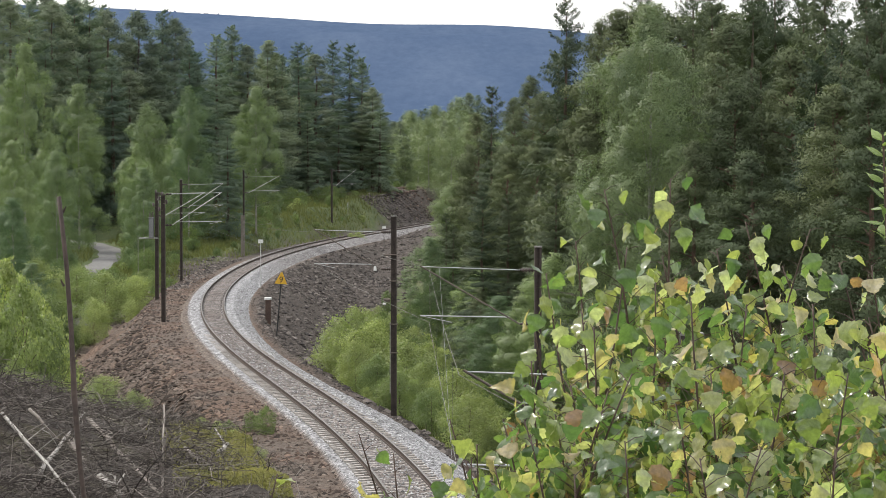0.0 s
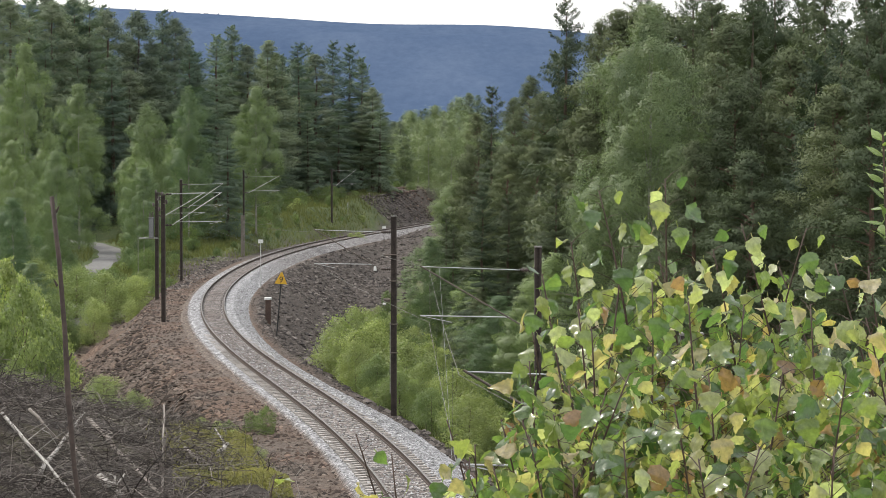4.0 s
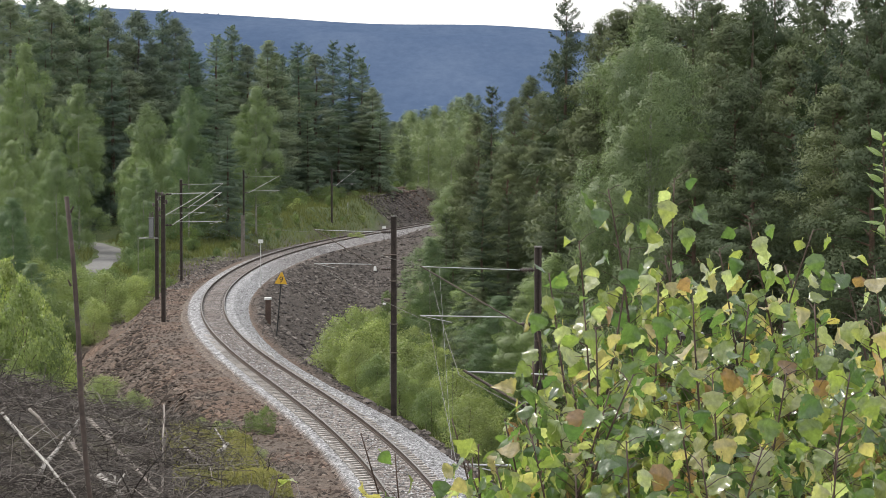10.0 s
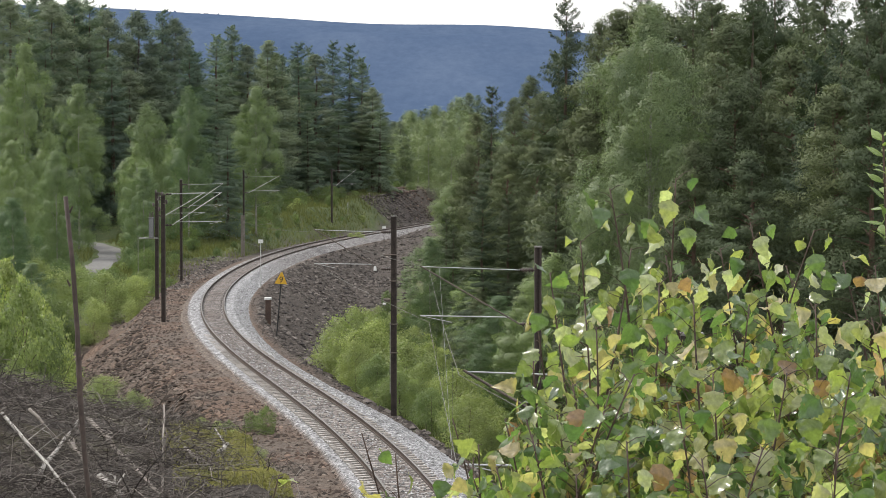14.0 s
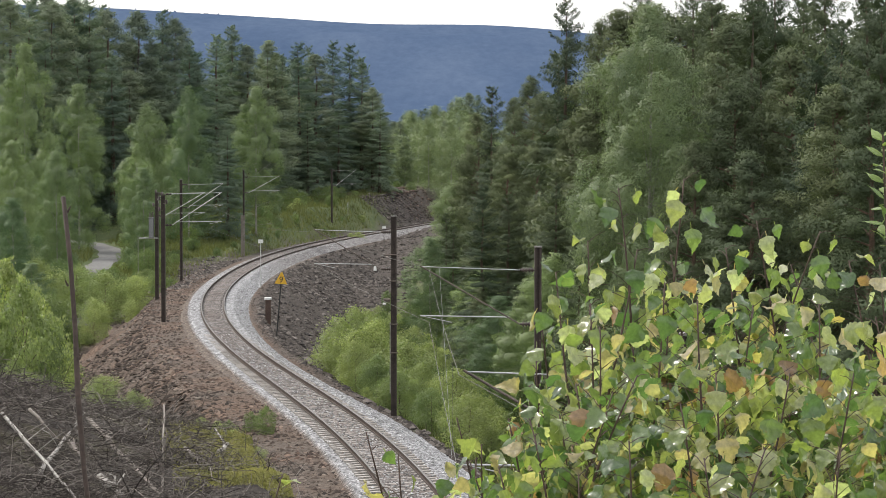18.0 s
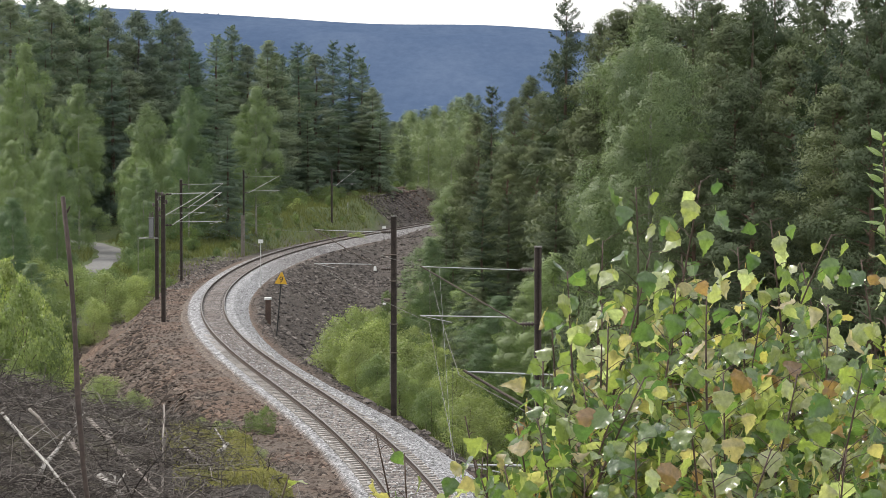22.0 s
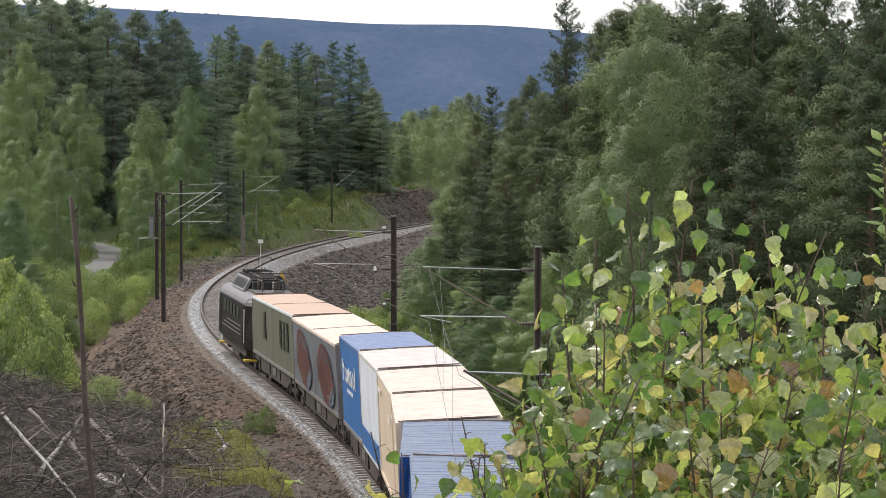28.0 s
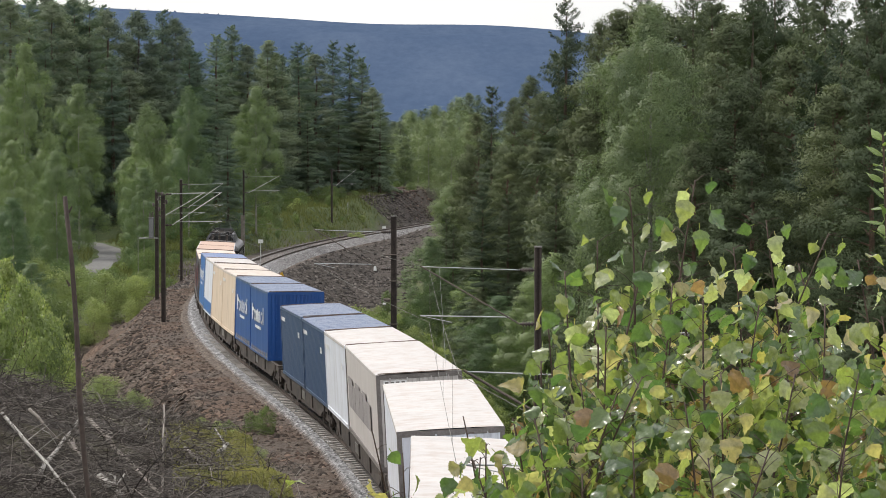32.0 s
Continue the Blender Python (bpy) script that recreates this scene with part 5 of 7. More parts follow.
marker(-14.7, 214, 3.9, 0.2, GALV, "thin grey pole with a small pale board beside the ballast")
marker(-7.0, 315, 2.6, 0.2, BLACK, "dark post with a small lamp box inside the bend")
marker(-12.6, 352, 2.0, 0.0, WHITE, "white post by the bend")
marker(-27.0, 235, 4.0, 0.0, BIRCHBARK, "pale leaning pole among the bushes")


# ============ the goods train ============
def paint(name, a, rough=0.45, dirt=(0.2, 0.17, 0.14), amount=0.35, spec=0.45, ripple=0.0, flake=0.0):
    """Painted sheet steel with streaks of dirt."""
    m = Net(name)
    co = m.coords()
    mp = m.n("ShaderNodeMapping")
    mp.inputs["Scale"].default_value = (1.0, 1.0, 0.18)
    m.l(co, mp.inputs["Vector"])
    st = m.ramp(m.noise(mp.outputs[0], 2.2, 6, 0.7), (0.45, (0, 0, 0)), (0.8, (amount, amount, amount)))
    c = m.mix(st, a, dirt)
    if flake:                                            # peeling and rust patches
        fl = m.n("ShaderNodeMapping")
        fl.inputs["Scale"].default_value = (0.8, 2.4, 1.0)
        m.l(co, fl.inputs["Vector"])
        c = m.mix(m.ramp(m.noise(fl.outputs[0], 1.6, 8, 0.78), (0.60, (0, 0, 0)), (0.67, (flake, flake, flake))), c, tuple(0.6 * v for v in dirt))
    c = m.mix(0.35, c, m.ramp(m.noise(co, 0.7, 4), (0.3, (0.8, 0.8, 0.8)), (0.7, (1.15, 1.15, 1.15))), 'MULTIPLY')
    m.color(c)
    m.gloss(rough, 0, spec)
    if ripple:                                           # loose sheet that lies in cross folds
        rp = m.n("ShaderNodeMapping")
        rp.inputs["Scale"].default_value = (0.35, 4.5, 0.35)
        m.l(co, rp.inputs["Vector"])
        m.bump(m.noise(rp.outputs[0], 1.0, 3), ripple, 0.12)
    else:
        m.bump(m.noise(co, 3.0, 3), 0.08, 0.02)
    return m.mat


LOCO = paint("dark_loco_paint", (0.014, 0.012, 0.012), 0.7, (0.045, 0.036, 0.03), 0.5, spec=0.10)
LOCOROOF = paint("dusty_loco_roof", (0.07, 0.064, 0.068), 0.6, (0.16, 0.13, 0.11), 0.6)
HATCH = paint("grey_roof_hatch", (0.18, 0.175, 0.20), 0.5, (0.12, 0.105, 0.10), 0.6)
ROOFGREY = paint("lilac_grey_roof", (0.145, 0.136, 0.155), 0.45, (0.10, 0.085, 0.08), 0.7)
SOOT = paint("sooty_brown_hatch_top", (0.020, 0.016, 0.015), 0.9, (0.05, 0.038, 0.033), 0.5, spec=0.1)
UNDER = surface("brown_underframe", (0.030, 0.025, 0.023), (0.090, 0.072, 0.062), 2.0, 0.85, 0.1, bump=0.2, dist=0.01)
GLASS = surface("dark_glass", (0.012, 0.012, 0.014), (0.022, 0.022, 0.025), 2.0, 0.3, bump=0)
YELLOW = surface("yellow_paint", (0.55, 0.38, 0.05), (0.68, 0.48, 0.08), 4.0, 0.5)
STRIPE = surface("dull_stripe", (0.085, 0.078, 0.076), (0.16, 0.15, 0.145), 4.0, 0.5, bump=0)
WHEEL = surface("wheel_steel", (0.07, 0.06, 0.055), (0.15, 0.13, 0.12), 5.0, 0.6, 0.5, bump=0)
TRAIN = []                                               # things and the way of their middle at 30 s


def wheelset(parent, y, r=0.46):
    bm = bmesh.new()
    for sx in (-0.75, 0.75):
        rod(bm, (sx - 0.065, y, r), (sx + 0.065, y, r), r, r, 24)
        rod(bm, (sx - 0.10 * (1 if sx > 0 else -1) - 0.015, y, r), (sx - 0.10 * (1 if sx > 0 else -1) + 0.015, y, r), r + 0.03, r + 0.03, 24)
    rod(bm, (-0.85, y, r), (0.85, y, r), 0.08)
    part("wheelset", bm, WHEEL, parent)


def bogie(parent, y, base=2.0, r=0.46):
    for sx in (-0.98, 0.98):
        bm = bmesh.new()
        box(bm, sx - 0.07, sx + 0.07, y - base / 2 - 0.45, y + base / 2 + 0.45, 0.42, 0.68, 0.04)
        for k in (-1, 1):
            box(bm, sx - 0.11, sx + 0.11, y + k * base / 2 - 0.18, y + k * base / 2 + 0.18, 0.30, 0.62, 0.03)
        part("bogie_frame", bm, UNDER, parent)
    for k in (-1, 1):
        wheelset(parent, y + k * base / 2, r)


def profile_body(bm, prof, y0, y1, mat_index=0):
    """Extrude an x-z outline along y."""
    a = [bm.verts.new((x, y0, z)) for x, z in prof]
    b = [bm.verts.new((x, y1, z)) for x, z in prof]
    n = len(prof)
    for i in range(n):
        bm.faces.new((a[i], a[(i + 1) % n], b[(i + 1) % n], b[i]))
    bm.faces.new(a[::-1])
    bm.faces.new(b)
    bmesh.ops.recalc_face_normals(bm, faces=bm.faces[:])
    return bm


def make_loco(way):
    e = thing("electric_locomotive", "black electric locomotive with dull side stripes and roof pantographs", "locomotive")
    L = 7.1
    bm = bmesh.new()
    prof = [(-1.45, 1.0), (1.45, 1.0), (1.47, 1.6), (1.45, 3.05), (-1.45, 3.05), (-1.47, 1.6)]
    profile_body(bm, prof, -L + 0.7, L - 0.7)
    part("body", bm, LOCO, e, "black painted body")
    for k in range(6):                                   # roof panels with seams between them
        bm = bmesh.new()
        y0 = -L + 0.7 + k * (2 * L - 1.4) / 6
        half = [(1.45, 3.06), (1.44, 3.18), (1.39, 3.30), (1.29, 3.41), (1.14, 3.50), (0.92, 3.565), (0.5, 3.595)]
        profile_body(bm, half + [(-a, b) for a, b in half[::-1]], y0 + 0.008, y0 + (2 * L - 1.4) / 6 - 0.008)
        part("roof_panel", bm, ROOFGREY, e, "grey roof panel")
    for s in (-1, 1):                                    # rounded cab ends
        bm = bmesh.new()
        shape = [(1.45, 1.0), (1.47, 1.6), (1.45, 3.05), (1.42, 3.22), (1.32, 3.38), (1.14, 3.50), (0.80, 3.58)]
        ring = []
        for (x, z), inset in zip(shape, (0.0, -0.12, 0.22, 0.28, 0.38, 0.52, 0.68)):
            row = [(-x, s * (L - 0.7), z)]
            for fx in (-0.8, 0.8):
                row.append((x * fx, s * (L - max(inset, 0) + 0.12 * (inset < 0)), z))
            row.append((x, s * (L - 0.7), z))
            ring.append([bm.verts.new(p) for p in row])
        for i, (a, b) in enumerate(zip(ring[:-1], ring[1:])):
            for k in range(3):
                bm.faces.new((a[k], a[k + 1], b[k + 1], b[k])).material_index = int(i > 1)
        bm.faces.new(ring[-1]).material_index = 1
        bm.faces.new(ring[0][::-1])
        bmesh.ops.recalc_face_normals(bm, faces=bm.faces[:])
        part("cab_end", bm, [LOCO, ROOFGREY], e, "black cab front under a rounded grey roof end")
        for sx in (-1, 1):
            bm = bmesh.new()
            box(bm, sx * 0.62 - 0.48, sx * 0.62 + 0.48, s * (L - 0.10) - 0.05, s * (L - 0.10) + 0.05, 2.25, 2.95, 0.03)
            part("windscreen", bm, GLASS, e)
            bm = bmesh.new()
            rod(bm, (sx * 0.9, s * (L + 0.02), 1.45), (sx * 0.9, s * (L + 0.12), 1.45), 0.12)
            part("headlight", bm, WHITE, e)
            bm = bmesh.new()
            rod(bm, (sx * 0.875, s * L, 1.05), (sx * 0.875, s * (L + 0.55), 1.05), 0.09)
            rod(bm, (sx * 0.875, s * (L + 0.55), 1.05), (sx * 0.875, s * (L + 0.62), 1.05), 0.22, 0.22, 16)
            part("buffer", bm, UNDER, e)
            bm = bmesh.new()
            rod(bm, (sx * 1.50, s * (L - 0.75), 1.3), (sx * 1.50, s * (L - 0.75), 2.9), 0.02)
            part("handrail", bm, WHITE, e, "pale grab rail")
            bm = bmesh.new()
            box(bm, sx * 1.47 - 0.02, sx * 1.47 + 0.02, s * (L - 1.75) - 0.3, s * (L - 1.75) + 0.3, 1.2, 2.95, 0.01)
            part("cab_door", bm, LOCO, e)
            bm = bmesh.new()
            box(bm, sx * 1.475 - 0.02, sx * 1.475 + 0.02, s * (L - 1.1) - 0.25, s * (L - 1.1) + 0.25, 2.25, 2.85, 0.01)
            part("side_window", bm, GLASS, e)
            bm = bmesh.new()
            box(bm, sx * 1.15 - 0.3, sx * 1.15 + 0.3, s * (L - 0.9) - 0.25, s * (L - 0.9) + 0.25, 0.45, 0.53)
            part("step", bm, YELLOW, e, "yellow step")
    for sx in (-1, 1):
        for z, y0, y1 in ((1.55, -4.6, 4.6), (1.75, -4.6, 3.4), (1.95, -4.6, 2.0)):
            bm = bmesh.new()
            box(bm, sx * 1.474 - 0.008, sx * 1.474 + 0.008, y0, y1, z, z + 0.05)
            part("stripe", bm, STRIPE, e, "thin dull stripe")
        for k in range(5):
            bm = bmesh.new()
            box(bm, sx * 1.468 - 0.02, sx * 1.468 + 0.02, -3.6 + k * 1.6, -2.6 + k * 1.6, 2.3, 2.85, 0.01)
            part("side_louvre", bm, GLASS, e)
        bm = bmesh.new()
        box(bm, sx * 1.40 - 0.06, sx * 1.40 + 0.06, -L + 1.1, L - 1.1, 3.10, 3.16, 0.01)
        part("gutter", bm, HATCH, e, "grey rain gutter")
    bm = bmesh.new()
    box(bm, -0.93, 0.93, -L + 0.9, L - 0.9, 3.60, 3.66, 0.02)
    part("roof_walk", bm, LOCOROOF, e, "dusty grey roof deck")
    bm = bmesh.new()                                     # raised machine-room hatch
    profile_body(bm, [(-1.15, 3.55), (1.15, 3.55), (0.82, 4.16), (-0.82, 4.16)], -2.3, 3.4)
    part("roof_hatch", bm, HATCH, e, "grey slant-sided roof hatch")
    bm = bmesh.new()
    box(bm, -0.80, 0.80, -2.28, 3.38, 4.16, 4.20, 0.01)
    part("hatch_top", bm, SOOT, e, "sooty brown hatch top")
    bm = bmesh.new()
    profile_body(bm, [(-0.95, 3.62), (0.95, 3.62), (0.72, 4.08), (-0.72, 4.08)], -2.34, -2.30)
    part("hatch_end", bm, SOOT, e, "dark louvred hatch end")
    bm = bmesh.new()                                     # dark switchgear behind the hatch
    box(bm, -0.75, 0.80, -3.0, -2.36, 3.66, 4.02, 0.03)
    box(bm, 0.30, 0.62, -2.9, -2.4, 4.02, 4.34, 0.03)
    part("switchgear", bm, BLACK, e, "black roof switchgear")
    for k in range(5):                                   # the folded collector lies over the hatch
        bm = bmesh.new()
        rod(bm, (-0.75 + 0.03 * k, 1.6 + 0.42 * k, 4.34 + 0.03 * (k % 2)), (0.75 - 0.03 * k, 1.6 + 0.42 * k, 4.34 + 0.03 * (k % 2)), 0.022)
        part("collector_bar", bm, BLACK, e)
    for sx in (-0.6, 0.6):
        bm = bmesh.new()
        rod(bm, (sx, 1.5, 4.34), (sx * 0.8, 3.5, 4.42), 0.022)
        rod(bm, (sx, 1.7, 4.20), (sx, 1.7, 4.36), 0.03)
        part("collector_arm", bm, BLACK, e)
    for sx in (-1, 1):
        for k in range(6):
            bm = bmesh.new()
            y = -1.8 + k * 0.85
            vs = [bm.verts.new(p) for p in ((sx * 1.125, y, 3.66), (sx * 1.125, y + 0.6, 3.66), (sx * 0.885, y + 0.6, 4.08), (sx * 0.885, y, 4.08))]
            f = bm.faces.new(vs)
            bmesh.ops.solidify(bm, geom=[f], thickness=0.03)
            part("roof_louvre", bm, GLASS, e)
    def panto(y, up):
        for sx in (-0.5, 0.5):
            for sy in (-0.9, 0.9):
                insulator("panto_insulator", (sx, y + sy, 3.66), (sx, y + sy, 4.12), e)
        bm = bmesh.new()
        for a, b in (((-0.5, -0.9), (0.5, -0.9)), ((0.5, -0.9), (0.5, 0.9)), ((0.5, 0.9), (-0.5, 0.9)), ((-0.5, 0.9), (-0.5, -0.9))):
            rod(bm, (a[0], y + a[1], 4.14), (b[0], y + b[1], 4.14), 0.03)
        pan = part("pantograph", bm, BLACK, e, "raised pantograph" if up else "lowered pantograph")
        zt = 4.95 if up else 4.5
        kn = 0.95 * (1.0 if up else 1.35)
        zk = (4.14 + zt) / 2 + (0.1 if up else 0.0)
        for sx in (-0.4, 0.4):
            for sgn in (-1, 1):
                bm = bmesh.new()
                rod(bm, (sx, y + sgn * 0.35, 4.16), (sx, y + sgn * kn, zk), 0.012)
                rod(bm, (sx, y + sgn * kn, zk), (sx * 0.7, y + sgn * 0.12, zt), 0.009)
                part("arm", bm, BLACK, pan)
        for dy in (-0.15, 0.15):
            bm = bmesh.new()
            rod(bm, (-0.9, y + dy, zt), (0.9, y + dy, zt), 0.014)
            for sx in (-1, 1):
                rod(bm, (sx * 0.9, y + dy, zt), (sx * 1.05, y + dy, zt - 0.2), 0.012)
            part("contact_strip", bm, BLACK, pan)
    panto(4.6, True)
    panto(-4.0, False)
    for k, (x, y) in enumerate(((-0.4, -2.7), (0.4, -2.7), (0.0, -5.4), (-0.5, 2.9))):
        bm = bmesh.new()
        rod(bm, (x, y, 3.64), (x, y, 4.25), 0.08, 0.05, 8)
        for j in range(4):
            rod(bm, (x, y, 3.74 + j * 0.12), (x, y, 3.78 + j * 0.12), 0.13, 0.09, 10)
        part("roof_insulator", bm, PORC, e)
    bm = bmesh.new()
    rod(bm, (-0.4, -2.7, 4.26), (-0.4, 2.9, 4.30), 0.02)
    rod(bm, (0.4, -2.7, 4.26), (0.0, -5.4, 4.26), 0.02)
    part("busbar", bm, COPPER, e)
    bm = bmesh.new()
    rod(bm, (0.0, -5.7, 3.66), (0.0, -5.7, 3.75), 0.5, 0.42, 20)
    part("roof_fan", bm, LOCOROOF, e, "round roof ventilator")
    bm = bmesh.new()
    box(bm, -1.3, 1.3, -5.8, 5.8, 0.62, 1.0, 0.03)
    box(bm, -1.2, 1.2, -1.6, 1.6, 0.30, 0.62, 0.05)
    part("underframe", bm, UNDER, e)
    bogie(e, 3.8, 2.7, 0.62)
    bogie(e, -3.8, 2.7, 0.62)
    TRAIN.append((e, way, 3.8, 0.0))


def make_wagon(front, rear):
    """A low container wagon between two points of the train."""
    L, mid = front - rear, (front + rear) / 2
    e = thing("container_wagon", "low brown container wagon carrying boxes", "wagon", group="container wagons")
    h = L / 2 - 0.35
    for sx in (-1, 1):
        bm = bmesh.new()                                 # fish-bellied side sill
        out = [(-h, 1.12), (h, 1.12), (h, 0.90), (h - 2.0, 0.82), (h - 2.9, 0.50), (-h + 2.9, 0.50), (-h + 2.0, 0.82), (-h, 0.90)]
        a = [bm.verts.new((sx * 1.05, y, z)) for y, z in out]
        b = [bm.verts.new((sx * 1.17, y, z)) for y, z in out]
        for i in range(8):
            bm.faces.new((a[i], a[(i + 1) % 8], b[(i + 1) % 8], b[i]))
        bm.faces.new(a)
        bm.faces.new(b[::-1])
        bmesh.ops.recalc_face_normals(bm, faces=bm.faces[:])
        part("side_sill", bm, UNDER, e)
        for k in range(int(L / 3.7)):
            y = -h + 1.4 + k * 3.7
            bm = bmesh.new()
            box(bm, sx * 1.19 - 0.03, sx * 1.19 + 0.03, y - 0.05, y + 0.05, 0.62, 1.10)
            part("stake", bm, UNDER, e)
        bm = bmesh.new()
        box(bm, sx * 1.185 - 0.012, sx * 1.185 + 0.012, -0.9, 0.3, 0.68, 1.0)
        part("data_panel", bm, STRIPE, e, "pale lettering panel")
    bm = bmesh.new()
    for k in range(7):
        y = -h + 0.3 + k * (2 * h - 0.6) / 6
        box(bm, -1.05, 1.05, y - 0.1, y + 0.1, 0.86, 1.10)
    box(bm, -0.2, 0.2, -h, h, 0.75, 1.0)
    part("cross_frame", bm, UNDER, e)
    for s in (-1, 1):
        bm = bmesh.new()
        box(bm, -1.25, 1.25, s * (h + 0.05) - 0.1, s * (h + 0.05) + 0.1, 0.85, 1.2, 0.02)
        part("headstock", bm, UNDER, e)
        for sx in (-0.875, 0.875):
            bm = bmesh.new()
            rod(bm, (sx, s * h, 1.03), (sx, s * (h + 0.30), 1.03), 0.09)
            rod(bm, (sx, s * (h + 0.29), 1.03), (sx, s * (h + 0.34), 1.03), 0.22, 0.22, 16)
            part("buffer", bm, UNDER, e)
    bogie(e, h - 1.9, 1.8)
    bogie(e, -h + 1.9, 1.8)
    TRAIN.append((e, mid, h - 1.9, 0.0))


def make_box(name, label, front, length, top, side, roof, rear=None, ribs=0.28, group="containers", deck=1.13, extras=None, sill=None, rail=None):
    """A container or swap body: walls with ribs, frame posts, roof, doors."""
    e = thing(name, label, "container", group=group)
    h, w = length / 2, 1.255
    rear = rear or side
    H = top - deck
    for sx in (-1, 1):
        n = max(2, int((length - 0.3) / ribs))
        ys = np.linspace(-h + 0.1, h - 0.1, n * 4 + 1)
        vs, fs = [], []
        for i, y in enumerate(ys):
            off = (0.0, 0.022, 0.022, 0.0)[i % 4] if ribs < 1 else (0.012 if i % 4 == 0 else 0.0)
            x = sx * (w - 0.035 + off)
            vs += [(x, y, 0.12), (x, y, H - 0.10)]
        for i in range(len(ys) - 1):
            fs.append((2 * i, 2 * i + 2, 2 * i + 3, 2 * i + 1))
        data_part("side_wall", vs, fs, side, e)
        for y in (-h + 0.06, h - 0.06):
            bm = bmesh.new()
            box(bm, sx * (w - 0.06) - 0.06, sx * (w - 0.06) + 0.06, y - 0.06, y + 0.06, 0, H, 0.012)
            part("corner_post", bm, sill or side, e)
        bm = bmesh.new()
        box(bm, sx * (w - 0.05) - 0.05, sx * (w - 0.05) + 0.05, -h + 0.06, h - 0.06, 0, 0.13, 0.01)
        part("bottom_rail", bm, sill or side, e)
        bm = bmesh.new()
        box(bm, sx * (w - 0.05) - 0.05, sx * (w - 0.05) + 0.05, -h + 0.06, h - 0.06, H - 0.11, H - 0.005, 0.01)
        part("top_rail", bm, rail or roof, e)
    # roof with shallow cross ribs
    vs, fs = [], []
    n = int(length / 0.55)
    for i in range(n * 2 + 1):
        y = -h + 0.03 + (length - 0.06) * i / (n * 2)
        for j, x in enumerate((-w + 0.03, -0.6, 0, 0.6, w - 0.03)):
            vs.append((x, y, H + 0.012 * (i % 2) + (0.02, 0.035, 0.04, 0.035, 0.02)[j] - 0.02))
    for i in range(n * 2):
        for j in range(4):
            fs.append((i * 5 + j, i * 5 + j + 1, i * 5 + j + 6, i * 5 + j + 5))
    data_part("roof", vs, fs, roof, e)
    bm = bmesh.new()
    box(bm, -w + 0.1, w - 0.1, h - 0.06, h - 0.02, 0.1, H - 0.08)
    part("front_wall", bm, rear, e)
    for sx in (-1, 1):                                   # rear doors with locking bars
        vs, fs = [], []
        xs = np.linspace(0.012, w - 0.11, 29)
        for i, xx in enumerate(xs):
            dy = (0.0, 0.018, 0.018, 0.0)[i % 4]
            vs += [(sx * xx, -h + 0.005 + dy, 0.12), (sx * xx, -h + 0.005 + dy, H - 0.12), (sx * xx, -h + 0.06, H - 0.12), (sx * xx, -h + 0.06, 0.12)]
        for i in range(28):
            fs += [(i * 4 + a, i * 4 + (a + 1) % 4, i * 4 + 4 + (a + 1) % 4, i * 4 + 4 + a) for a in range(4)]
        fs += [(0, 1, 2, 3), (112, 113, 114, 115)]
        door = data_part("door", vs, fs, rear, e)
        for k in (0.35, 0.85):
            bm = bmesh.new()
            rod(bm, (sx * k, -h - 0.03, 0.1), (sx * k, -h - 0.03, H - 0.1), 0.018, None, 6)
            part("locking_bar", bm, rear, door)
    bm = bmesh.new()
    box(bm, -w + 0.1, w - 0.1, -h, -h + 0.09, H - 0.14, H - 0.01)
    part("header", bm, sill or rear, e)
    bm = bmesh.new()
    box(bm, -w + 0.1, w - 0.1, -h, -h + 0.1, 0.0, 0.14)
    part("threshold", bm, sill or rear, e)
    bm = bmesh.new()
    box(bm, -w + 0.12, w - 0.12, -h + 0.1, h - 0.1, 0.03, 0.10)
    part("floor", bm, UNDER, e)
    if extras:
        extras(e, h, w, H)
    TRAIN.append((e, front - h, max(2.0, h - 1.2), deck))
    return e


def patch(parent, name, x, y0, y1, z0, z1, mat, label=""):
    """A painted field on a side wall."""
    bm = bmesh.new()
    sx = 1 if x > 0 else -1
    box(bm, x, x + sx * 0.006, y0, y1, z0, z1) if sx > 0 else box(bm, x - 0.006, x, y0, y1, z0, z1)
    return part(name, bm, mat, parent, label)


def blob(parent, name, x, cy, cz, ry, rz, mat, label="", seed=0, rot=0.0):
    """A rounded painted shape on a side wall."""
    bm = bmesh.new()
    ca, sa = math.cos(rot), math.sin(rot)
    vs = []
    for k in range(28):
        t = 2 * math.pi * k / 28
        a, b = ry * math.cos(t) * (1 + 0.10 * math.sin(3 * t + seed)), rz * math.sin(t) * (1 + 0.08 * math.cos(2 * t + seed))
        vs.append(bm.verts.new((x, cy + a * ca - b * sa, cz + a * sa + b * ca)))
    f = bm.faces.new(vs)
    bmesh.ops.solidify(bm, geom=[f], thickness=0.004)
    return part(name, bm, mat, parent, label)


def bars(parent, x, y0, z0, widths, height, mat, slant=0.0):
    """Strokes standing for a painted word; y runs towards the rear on the left side."""
    y = y0
    for i, (wd, hh) in enumerate(widths):
        if hh:
            patch(parent, "letter_bar", x, y - wd, y, z0, z0 + height * hh, mat)
        y -= wd + 0.08


